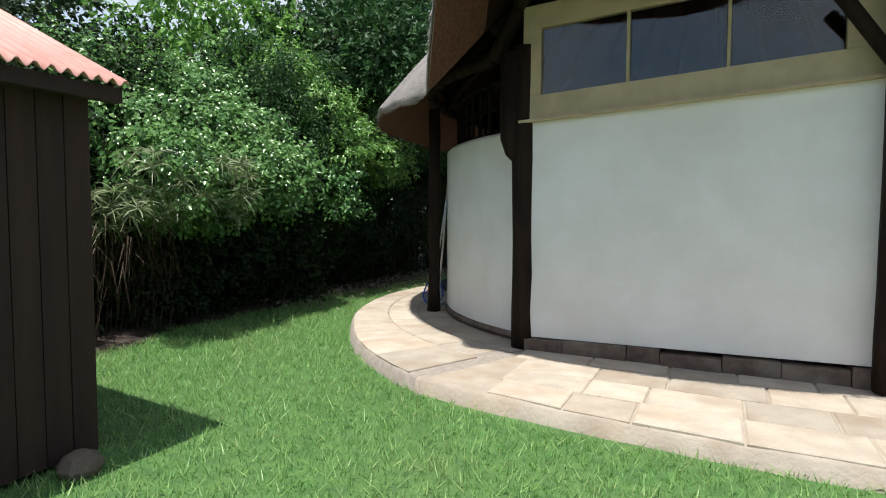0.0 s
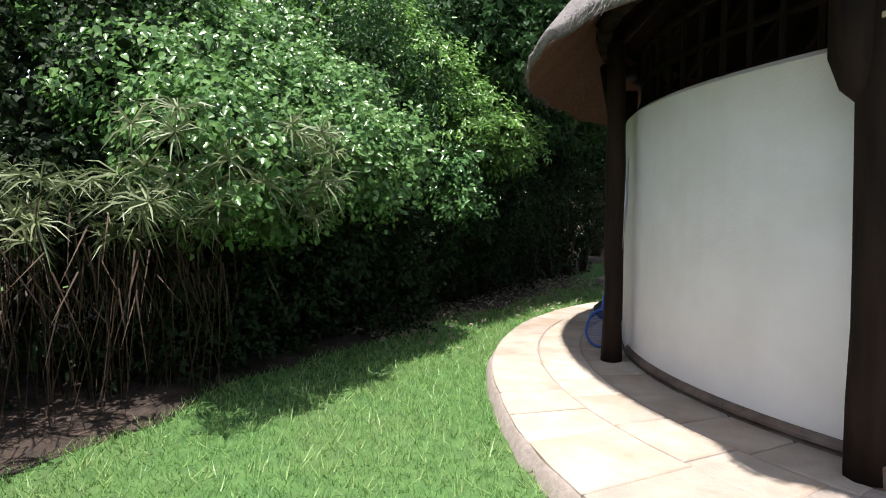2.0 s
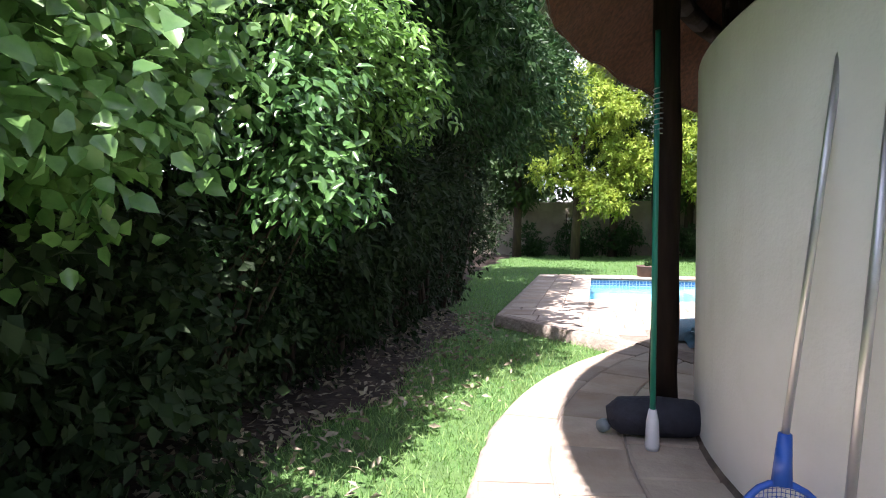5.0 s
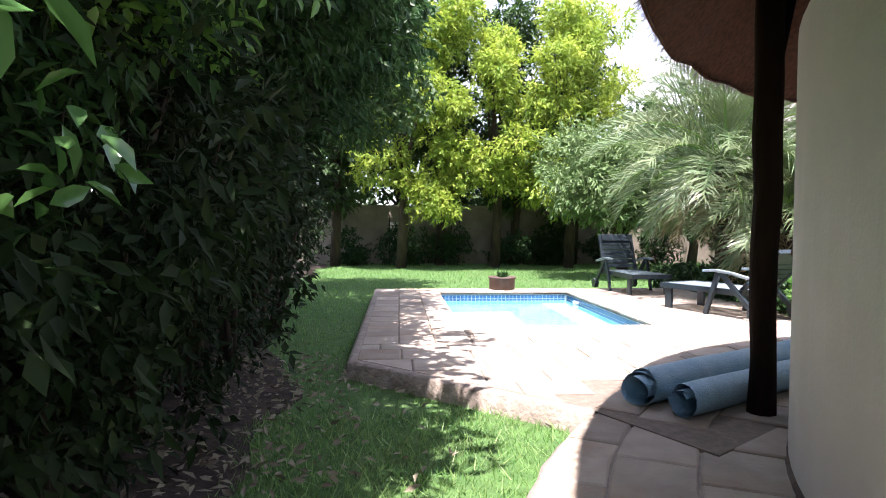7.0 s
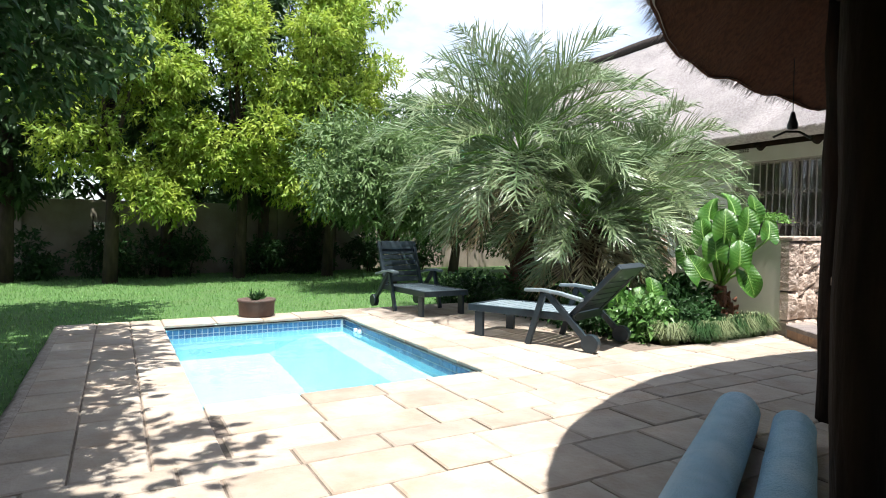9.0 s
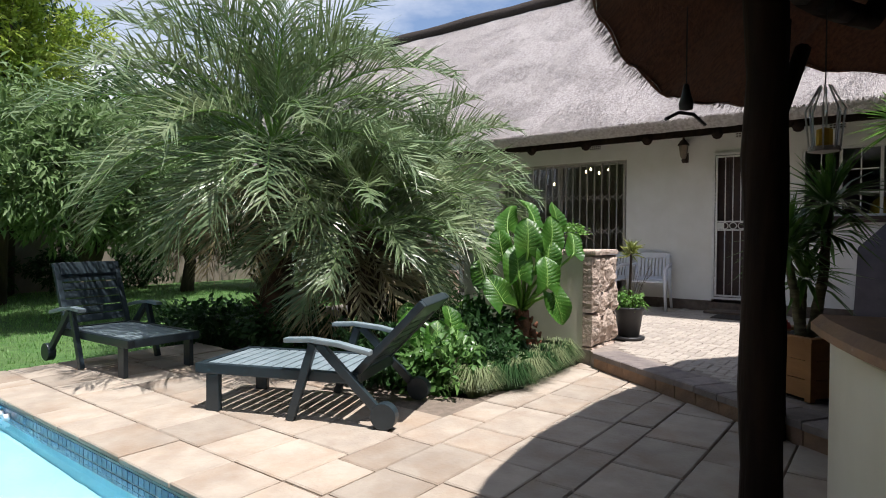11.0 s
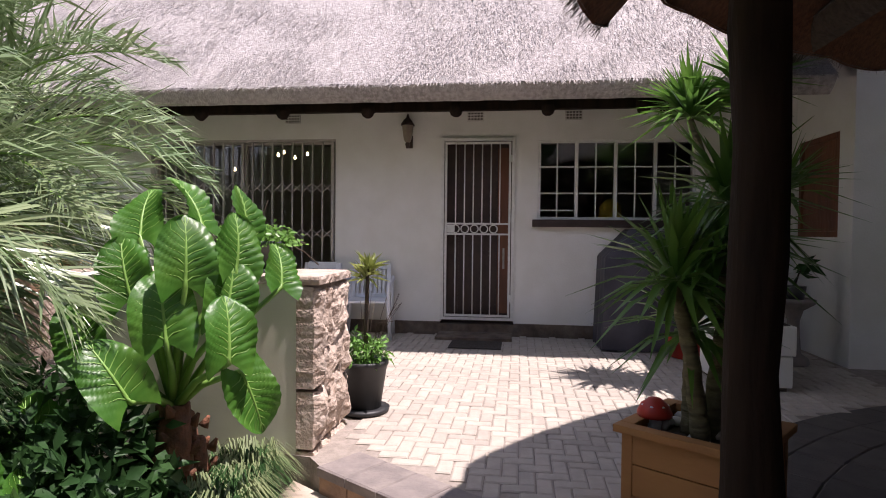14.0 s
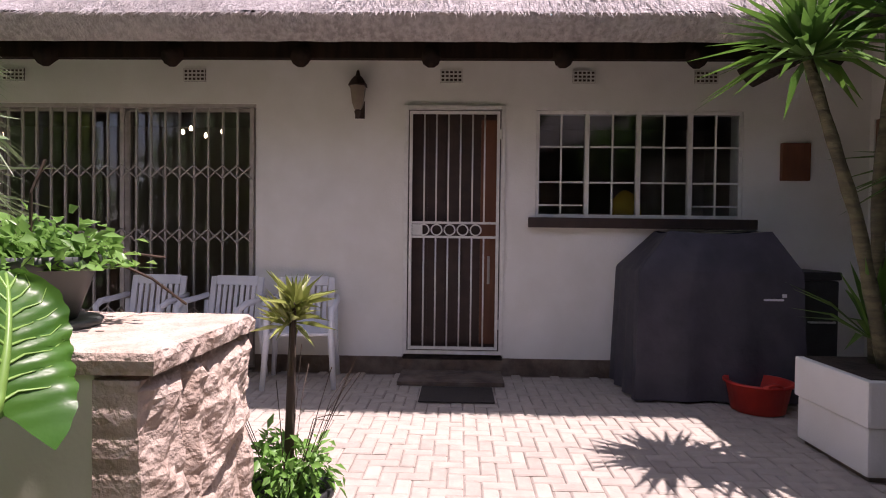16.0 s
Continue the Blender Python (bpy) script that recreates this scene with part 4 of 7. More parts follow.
def make_terrace():
    core = [(-4.80, 11.95), (-3.36, 10.60), (-3.0, 9.6), (0.3, 10.6), (1.97, 13.31), (2.1, 13.5), (0.45, 13.62), (0.3, 14.2), (0.42, 17.42), (-4.80, 17.42)]
    x0, y0, x1, y1 = POOL
    base = empty("terrace", (0, 0, 0))
    structure(base, "sandstone slab pool terrace with a low concrete edge", "paving")
    # bed of mortar under the slabs, left open round the pool
    for poly in ([(-4.80, 11.95), (-3.36, 10.60), (x0 - .02, y0 - .03), (x0 - .02, 17.42), (-4.80, 17.42)],
                 [(-3.36, 10.60), (-3.0, 9.9), (1.97, 13.31), (2.1, 13.5), (x0 - .02, y0 - .031)],
                 [(x1 + .03, y0 - .03), (2.1, 13.52), (0.45, 13.62), (0.3, 14.2), (0.42, 17.42), (x1 + .03, 17.42)],
                 [(x0 - .02, y1 + .03), (x1 + .03, y1 + .03), (x1 + .03, 17.42), (x0 - .02, 17.42)]):
        prism("mortar_bed", poly, -0.05, DECK - 0.012, M_JOINT, base)
    planes = []

    def fits(poly):
        for n, d in planes:
            poly = clip(poly, n, d)
            if len(poly) < 3:
                return []
        return poly

    # columns beside the pool and rows round it
    def place(poly):
        poly = fits(poly)
        if len(poly) >= 3:
            slab("slab", poly, DECK, 0.03, M_SANDSTONE, base)

    def rect(ax, ay, bx, by):
        return [(ax, ay), (bx, ay), (bx, by), (ax, by)]

    rr = random.Random(11)
    for cx0, cx1 in ((-4.80, -4.47), (-4.47, -4.14), (-4.14, x0 + .03)):
        y = 12.55
        planes[:] = [((-1, 0), 4.80)]
        while y < 17.42:
            l = rr.uniform(.3, .5)
            place(rect(cx0, y, cx1, min(y + l, 17.42)))
            y += l
    planes[:] = []
    for yy0, yy1 in ((y1 - .03, 17.42),):
        x = x0 + .03
        while x < 0.42:
            l = rr.uniform(.38, .6)
            place(rect(x, yy0, min(x + l, .42), yy1))
            x += l
    # right of the pool
    for cx0, cx1 in ((x1 - .03, x1 + .33), (x1 + .33, x1 + .78), (x1 + .78, -.5), (-.5, -.05), (-.05, .40)):
        y = 13.52
        while y < y1 - .03:
            l = rr.uniform(.34, .55)
            planes[:] = [((1, 0), .40)]
            if not (cx0 > -.1 and y < 14.2):
                place(rect(cx0, y, cx1, min(y + l, y1 - .03)))
            y += l
    # between pool and round building, up to the patio step
    nd = Vector((1.35, 1.44)).normalized()     # across the slanted edge
    planes[:] = [((-nd.x, -nd.y), -(nd.x * -3.36 + nd.y * 10.60)), ((-1, 0), 4.80), ((-STEP_N.x, -STEP_N.y), -(STEP_N.x * 1.98 + STEP_N.y * 13.32))]
    y = 9.8
    while y < 13.5:
        h = rr.uniform(.32, .40)
        top = y + h
        lim = 12.55 if top <= 12.56 else 13.52
        if y < 12.55 < top:
            top = 12.55
        if y < 13.52 < top + .12:
            top = 13.52
        x = -4.80 + rr.uniform(-.3, 0)
        while x < 2.15:
            l = rr.uniform(.36, .62)
            q = rect(x, y, x + l, top)
            c = (x + l / 2, (y + top) / 2)
            d = math.hypot(c[0] - CX, c[1] - CY)
            a = math.degrees(math.atan2(c[1] - CY, c[0] - CX))
            skip = (a > 131 and d < 4.28) or d < 3.0 or (y > 12.54 and x + l * .5 < x0 + .03) or c[1] > bed_front(c[0]) + .05 and c[0] > 0
            if not skip:
                if y > 12.54 and x < x0 + .03:
                    q = rect(x0 + .03, y, x + l, top)
                place(q)
            x += l
        y = top
    b = Build()
    pts = [(-4.86, 17.46), (-4.86, 11.92), (-3.38, 10.53)]
    for p, q in zip(pts, pts[1:]):
        d = (Vector(q) - Vector(p)).normalized()
        nn = Vector((d.y, -d.x)) if (d.y, -d.x)[0] < 0 else Vector((-d.y, d.x))
        k = 14
        vs, fs = [], []
        for i in range(k + 1):
            c = Vector(p).lerp(Vector(q), i / k)
            w = .012 * noise.noise((i * .8, p[0], 1))
            vs += [(c.x + nn.x * (.03 + w), c.y + nn.y * (.03 + w), -.06), (c.x + nn.x * (.015 + w), c.y + nn.y * (.015 + w), DECK - .02), (c.x - nn.x * .02, c.y - nn.y * .02, DECK - .004), (c.x - nn.x * .07, c.y - nn.y * .07, DECK - .006)]
        for i in range(k):
            for j in range(3):
                a = 4 * i + j
                fs.append((a, a + 1, a + 5, a + 4))
        b.add(vs, fs)
    b.done("edge", M_EDGE, base, smooth=True)


make_terrace()


def make_ring_path():
    base = empty("garden_path", (0, 0, 0))
    structure(base, "curved cream sandstone path round the building", "paving")
    b = Build()
    n = 60
    vs, fs = [], []
    for i in range(n + 1):
        a = -112 - 114 * i / n
        ro = path_outer(a) + .03 * noise.noise((i * .7, 0, 4))
        vs += [polar(a, 3.0, PATH_Z - .012), polar(a, ro - .05, PATH_Z - .010), polar(a, ro - .012, PATH_Z - .03), polar(a, ro + .02, -.05)]
    for i in range(n):
        for k in range(3):
            p = 4 * i + k
            fs.append((p, p + 1, p + 5, p + 4))
    b.add(vs, fs)
    b.done("mortar_bed", M_GROUT_WARM, base, smooth=True)
    rr = random.Random(3)
    for row in range(3):
        a = -113.0 - rr.uniform(0, 3)
        while a > -229.5:
            r0 = (3.245, 3.62, 3.98)[row]
            step = math.degrees(rr.uniform(.36, .56) / (r0 + .2))
            a1 = max(a - step, -230)
            r1a, r1b = ((3.62, 3.62), (3.98, 3.98), (path_outer(a) - .03, path_outer(a1) - .03))[row]
            m = (a + a1) / 2
            q = [polar(a, r0)[:2], polar(a, r1a)[:2], polar(m, (r1a + r1b) / 2 + .004)[:2], polar(a1, r1b)[:2], polar(a1, r0)[:2], polar(m, r0 + .002)[:2]]
            if area(q) < 0:
                q = q[::-1]
            slab("slab", q, PATH_Z + (DECK - PATH_Z) * min(1, max(0, (-m - 215) / 6)), 0.03, M_SANDSTONE, base)
            a = a1
    # straight run along the south wall
    b = Build()
    vs, fs = [], []
    xs = np.linspace(-1.78, 5.2, 40)
    for i, x in enumerate(xs):
        y = float(np.interp(x, [-1.78, -1.2, -.6, .4, 2.5, 5.2], [3.70, 3.54, 3.43, 3.29, 3.17, 3.05])) + .02 * noise.noise((i * .7, 5, 4))
        vs += [(x, 4.97, PATH_Z - .012), (x, y + .05, PATH_Z - .010), (x, y + .012, PATH_Z - .03), (x, y - .02, -.05)]
    for i in range(len(xs) - 1):
        for k in range(3):
            p = 4 * i + k
            fs.append((p, p + 4, p + 5, p + 1))
    b.add(vs, fs)
    b.done("mortar_bed", M_SANDSTONE, base, smooth=True)
    for row in range(4):
        x = -1.28 + rr.uniform(-.1, .1)
        while x < 5:
            l = rr.uniform(.38, .62)
            def yb(xx, k):
                lo = float(np.interp(xx, [-1.74, -.6, .4, 5.2], [3.73, 3.46, 3.32, 3.08]))
                return lo + (4.945 - lo) * k / 4
            q = [(x, yb(x, row)), (x + l, yb(x + l, row)), (x + l, yb(x + l, row + 1)), (x, yb(x, row + 1))]
            slab("slab", q, PATH_Z, 0.03, M_SANDSTONE, base)
            x += l


make_ring_path()


def make_patio():
    base = empty("patio", (0, 0, 0))
    structure(base, "raised patio of cream clay pavers with a dark coping step", "paving")
    far = STEP_B + STEP_D * 2.6
    n2 = -STEP_N
    prism("bed", [tuple(STEP_A), (2.1, 13.42), (2.7, 18.0), (HX - .005, 18.0), (HX - .005, 5.0), (far.x + 1.5, 5.0), tuple(far)][::-1], 0.0, PATIO - .010, M_GROUT_WARM, base)
    # riser bricks and coping bricks along the slanted step
    L = (far - STEP_A).length
    k, s = 0, 0.0
    while s < L - .1:
        l = .215
        p = STEP_A + STEP_D * s
        q = STEP_A + STEP_D * (s + l)
        poly = [tuple(p + STEP_N * .03), tuple(q + STEP_N * .03), tuple(q - STEP_N * .26), tuple(p - STEP_N * .26)]
        if area(poly) < 0:
            poly = poly[::-1]
        slab("coping_brick", poly, PATIO + .006, .05, M_COPING, base, gap=.008)
        poly = [tuple(p + STEP_N * .012), tuple(q + STEP_N * .012), tuple(q - STEP_N * .02), tuple(p - STEP_N * .02)]
        if area(poly) < 0:
            poly = poly[::-1]
        slab("riser_brick", poly, PATIO - .046, .10, M_STEP, base, gap=.006)
        s += l
        k += 1
    # pavers in a herringbone, aligned with the house
    w, l = .082, .164
    def brick_mesh(lx, ly):
        g, c = .003, .008
        bx, by = lx / 2 - g, ly / 2 - g
        vs = [(-bx, -by, -.03), (bx, -by, -.03), (bx, by, -.03), (-bx, by, -.03), (-bx, -by, -.006), (bx, -by, -.006), (bx, by, -.006), (-bx, by, -.006),
              (-bx + c, -by + c, 0), (bx - c, -by + c, 0), (bx - c, by - c, 0), (-bx + c, by - c, 0)]
        fs = [(8, 9, 10, 11)]
        for i in range(4):
            j = (i + 1) % 4
            fs += [(i, j, 4 + j, 4 + i), (4 + i, 4 + j, 8 + j, 8 + i)]
        me = bpy.data.meshes.new("paver")
        me.from_pydata(vs, [], fs)
        me.materials.append(M_BRICK)
        return me, vs, fs
    mh, vh, fh = brick_mesh(l, w)
    mv, vv, fv = brick_mesh(w, l)
    rest = Build()
    count = 0
    for gx in range(0, 62):
        for gy in range(0, 116):
            # grid cells of side w; the pattern repeats every four cells on the diagonal
            k4 = (gx - gy) % 4
            if k4 == 0:
                x, y, hor = 1.0 + (gx + 1) * w, 8.4 + (gy + .5) * w, True
            elif k4 == 3:
                x, y, hor = 1.0 + (gx + .5) * w, 8.4 + (gy + 1) * w, False
            else:
                continue
            if not (1.0 < x < HX - .06 and 9.5 < y < 17.8):
                continue
            p = Vector((x, y))
            if math.hypot(x - CX, y - CY) < 3.98:
                continue
            if (p - STEP_A).dot(STEP_N) > -.32 or (x < 2.85 and y > 13.3):
                continue
            z = PATIO + random.uniform(-.0025, .0025)
            if 2.4 < x < 4.4 and 11.6 < y < 13.6 and count < 300:
                ob = new("paver", mh if hor else mv)
                ob.location = (x, y, z)
                ob.parent = base
                count += 1
            else:
                rest.add([(x + a, y + b2, z + c2) for a, b2, c2 in (vh if hor else vv)], fh if hor else fv)
    tagged(rest.done("pavers", M_BRICK, base), "cream clay pavers", kind="stuff")
    # slabs under the round roof, coloured dark in place of its shade
    rr = random.Random(9)
    for row in range(4):
        r0, r1 = 3.02 + .235 * row, 3.02 + .235 * (row + 1) - .002
        a = 10 + rr.uniform(0, 4)
        while a < 68:
            a1 = a + math.degrees(rr.uniform(.28, .42) / r0)
            q = [polar(a, r0)[:2], polar(a, r1)[:2], polar(a1, r1)[:2], polar(a1, r0)[:2]]
            if area(q) < 0:
                q = q[::-1]
            if all((Vector(e) - STEP_A).dot(STEP_N) < -.27 for e in q):
                slab("floor_slab", q, PATIO, .03, M_SHADE_FLOOR, base, gap=.002)
            a = a1


make_patio()


# ---- lawn blades and litter ----
def in_terrace(x, y):
    edge = (x + 3.36) * 1.44 + (y - 10.60) * 1.35
    return (x > -4.9) & (y > 10.4) & (edge > -.03) & (y < 17.5) & (x < 0.45)


def lawn_points(n, x0, x1, y0, y1):
    p = np.stack([rng.uniform(x0, x1, n), rng.uniform(y0, y1, n), np.zeros(n)], 1)
    x, y = p[:, 0], p[:, 1]
    a = np.degrees(np.arctan2(y - CY, x - CX))
    a = np.where(a > 0, a - 360, a)
    ro = np.interp(a, [-225, -214, -200, -180, -160, -140, -125, -112, -100], [4.28, 4.26, 4.30, 4.34, 4.36, 4.45, 4.62, 4.76, 4.78]) + .01
    ok = (np.hypot(x - CX, y - CY) > ro) | (a < -228)
    ok &= ~((x > -1.4) & (y > np.interp(x, [-1.62, -.6, .4, 5.2], [3.63, 3.42, 3.28, 3.04])) & (y < 12))
    se = np.array([soil_edge(v) for v in y])
    ok &= x > se - .12 * rng.random(n)
    ok &= ~in_terrace(x, y)
    return p[ok]


def make_lawn():
    near = lawn_points(150000, -5.9, 1.5, .2, 11.0)
    v, f = blades(near, .042, .006, .5)
    v2, f2 = blades(near[::5] + np.array([.01, .01, 0]), .065, .009, .6)
    tagged(cloud("long_grass", v2, f2, M_BLADE_PALE), "longer pale blades in the lawn", "grass", kind="stuff")
    tagged(cloud("grass", v, f, M_BLADE), "short bright green lawn grass", "grass", kind="stuff")
    far = lawn_points(34000, -6.5, .4, 11.0, 27.0)
    v, f = blades(far, .05, .010)
    tagged(cloud("grass_by_pool", v, f, M_BLADE), "short green lawn grass beyond the pool", "grass", kind="stuff")
    e = lawn_points(18000, .4, 5.6, 16.6, 27.0)
    v, f = blades(e, .055, .012)
    tagged(cloud("grass_by_house", v, f, M_BLADE), "short green lawn grass beside the house", "grass", kind="stuff")
    n = 1700
    y = rng.uniform(6.3, 12.5, n)
    x = np.array([soil_edge(t) for t in y]) + rng.normal(-.12, .45, n)
    p = np.stack([x, y, np.full(n, .06)], 1)
    keep = ~in_terrace(x, y) & (np.hypot(x - CX, y - CY) > 4.4)
    v, f = leaves(p[keep], np.zeros((keep.sum(), 3)), .075, .028, droop=0.1, spread=1.0)
    v[:, 2] = np.clip(v[:, 2], .05, .095)
    tagged(cloud("fallen_leaves", v, f, mat("fallen leaf", (0.33, 0.30, 0.21), (0.18, 0.15, 0.095), 8.0, .8, vary=.2)), "scattered pale fallen leaves", "leaf litter", kind="stuff")


make_lawn()


# ---- hedge and trees along the lawn ----
def hedge_run(label, ys, front, z0, z1, mat_leaf, leaf, seed, n_twigs, per=9, depth=1.0, near=False, mound=False):
    """A stretch of hedge whose lower front is hollow and whose upper part leans out over the lawn."""
    r = random.Random(seed)
    blobs, inner = [], []
    for y in ys:
        for z in np.arange(z0, z1, .55):
            u = (z - z0) / (z1 - z0)
            out = front(y) + .38 * math.sin(min(1, u * 1.6) * 2.2) - 1.2 * max(0, u - .35) + r.uniform(-.36, .18)
            if mound:      # widest at the foot, sloping back to the top
                out = front(y) + .34 - 1.35 * u + r.uniform(-.20, .14)
            s = r.uniform(.34, .55)
            blobs.append((out - s - .1, y + r.uniform(-.2, .2), z + r.uniform(-.15, .15), s, s, s * .85))
            inner.append((out - 1.1 - depth * .5, y, z, .8, .5, .6))
    at = (front(ys[0]) - .9, float(np.mean(ys)), 0.03)
    stems = []
    for y in ys[::2]:
        x = front(y) - 1.15
        stems += branching((x, y, .02), [(x + r.uniform(-.3, .6), y + r.uniform(-.5, .5), r.uniform(1.2, min(z1, 2.6))) for k in range(4)], .03)
    # inner leaves get the shade-dark colour, so the depth reads as shadow
    L, W = leaf
    return tree("hedge_shrub", label, at, stems,
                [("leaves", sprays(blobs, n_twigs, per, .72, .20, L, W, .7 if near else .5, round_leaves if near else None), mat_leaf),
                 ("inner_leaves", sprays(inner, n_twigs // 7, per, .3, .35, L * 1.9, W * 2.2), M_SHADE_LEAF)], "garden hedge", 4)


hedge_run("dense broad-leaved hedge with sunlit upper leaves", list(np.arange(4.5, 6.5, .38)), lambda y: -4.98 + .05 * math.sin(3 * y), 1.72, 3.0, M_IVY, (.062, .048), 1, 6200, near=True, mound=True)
# lower and rear runs use shade-dark leaves in place of real shadow
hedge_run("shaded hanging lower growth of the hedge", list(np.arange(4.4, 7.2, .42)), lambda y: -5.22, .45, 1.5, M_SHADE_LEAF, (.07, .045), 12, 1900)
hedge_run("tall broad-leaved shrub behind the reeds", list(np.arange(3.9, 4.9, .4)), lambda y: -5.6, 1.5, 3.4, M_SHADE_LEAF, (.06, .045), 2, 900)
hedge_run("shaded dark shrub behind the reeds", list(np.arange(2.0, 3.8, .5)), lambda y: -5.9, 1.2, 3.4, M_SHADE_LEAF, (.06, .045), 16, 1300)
# deep green here stands in for shade on the shrub's lower part
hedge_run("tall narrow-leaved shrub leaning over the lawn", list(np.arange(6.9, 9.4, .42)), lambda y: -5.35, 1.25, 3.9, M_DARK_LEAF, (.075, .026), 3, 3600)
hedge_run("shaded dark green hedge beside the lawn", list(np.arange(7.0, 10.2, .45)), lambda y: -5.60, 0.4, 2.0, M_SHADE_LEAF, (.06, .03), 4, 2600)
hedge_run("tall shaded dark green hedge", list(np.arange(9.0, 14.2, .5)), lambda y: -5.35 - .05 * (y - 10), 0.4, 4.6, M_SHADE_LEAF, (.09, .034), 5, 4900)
hedge_run("shade-dark green boundary hedge beyond the pool", list(np.arange(14.6, 25, .9)), lambda y: -6.55 - .03 * (y - 15), 0.3, 3.6, M_SHADE_LEAF, (.12, .05), 6, 1700)
# dark backing row added to close bright gaps below the hedge
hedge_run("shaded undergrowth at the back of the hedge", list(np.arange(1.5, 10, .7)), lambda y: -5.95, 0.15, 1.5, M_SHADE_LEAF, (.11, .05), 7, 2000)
# same shrub's top in paler leaves, sunlight put into the colour
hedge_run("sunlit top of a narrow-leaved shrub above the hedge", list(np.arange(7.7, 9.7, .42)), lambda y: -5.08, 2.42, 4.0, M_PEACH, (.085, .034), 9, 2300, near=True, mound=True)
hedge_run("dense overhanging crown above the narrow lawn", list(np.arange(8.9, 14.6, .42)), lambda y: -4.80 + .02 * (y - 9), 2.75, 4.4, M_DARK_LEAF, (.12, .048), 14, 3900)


def leaning_shrub():
    r = random.Random(31)
    at = (-6.0, 8.1, .03)
    blobs = [(-5.08 + r.uniform(-.14, .12), r.uniform(7.36, 7.86), r.uniform(1.36, 1.95), .11, .15, .10) for k in range(17)]
    blobs += [(-5.04, 8.34, 1.22, .06, .06, .05), (-5.10, 8.36, 1.42, .06, .06, .05)]
    return tree("hedge_shrub", "glossy light green shrub leaning out of the dark hedge", at, branching(at, [q[:3] for q in blobs[:9]], .014),
                [("leaves", sprays(blobs, 270, 7, .55, .17, .074, .036, .75, round_leaves), M_GLOSS_LEAF)], "garden hedge")


leaning_shrub()


def broad_tree(name, label, at, height, blobs, material, leaf, twigs, group="", per=9, reach=.35):
    b = np.array(blobs)
    tips = [tuple(q[:3]) for q in blobs[:10]]
    stems = [([(at[0], at[1], -.05), (at[0] + .08, at[1] - .05, height * .3), (at[0] - .05, at[1] + .08, height * .62)], [.16, .13, .08])]
    stems += branching((at[0], at[1], height * .38), tips, .07)
    return tree(name, label, at, stems, [("leaves", sprays(blobs, twigs, per, .62, reach, *leaf), material)], group)


def crown(seed, center, spread, n, size):
    r = random.Random(seed)
    out = []
    for k in range(n):
        a, h = r.uniform(0, 6.28), r.uniform(-1, 1)
        q = math.sqrt(max(0, 1 - h * h)) * r.uniform(.5, 1)
        s = size * r.uniform(.65, 1.25)
        out.append((center[0] + spread[0] * q * math.cos(a), center[1] + spread[1] * q * math.sin(a), center[2] + spread[2] * h, s, s, s * .8))
    return out


# large trees standing behind the hedge
# the third tree wears the shade-dark leaf to imitate its shadow
for k, (x, y, z, sx, sz, sd) in enumerate(((-8.2, 7.6, 3.6, 1.5, 1.7, 1), (-7.4, 10.6, 4.2, 1.7, 2.0, 2), (-9.6, 4.4, 3.2, 1.6, 1.5, 3), (-6.8, 12.6, 5.2, 1.6, 1.8, 4), (-11.5, 9.5, 3.6, 2.0, 1.5, 5), (-9.2, 13.5, 5.2, 2.2, 2.4, 6), (-6.3, 12.8, 4.5, 1.5, 1.2, 7), (-5.9, 9.9, 4.0, 1.55, .75, 8), (-5.8, 14.9, 4.3, 1.25, 1.1, 9), (-5.7, 18.0, 4.4, 1.4, 1.3, 11), (-6.2, 11.6, 4.3, 1.3, .8, 10))):
    broad_tree("garden_tree", "leafy green garden tree behind the hedge", (min(x, -6.9), y, 0), z + sz * .6, crown(20 + sd, (x, y, z), (sx, sx, sz), 26, .75),
               M_PEACH if k == 0 else M_SHADE_LEAF if k == 2 else M_CONIFER if k == 9 else M_DARK_LEAF, (.16, .085), 1100, "trees behind the hedge")
# palm-like trunk seen above the hedge
b = Build()
b.tube([(-9.0, 14.5, 0), (-8.9, 14.5, 3.5), (-8.8, 14.4, 9.0)], [.28, .24, .2], 12)
tagged(b.done("tree_trunk", M_BARK, smooth=True), "tall bare brown trunk rising behind the trees", "tree trunk")


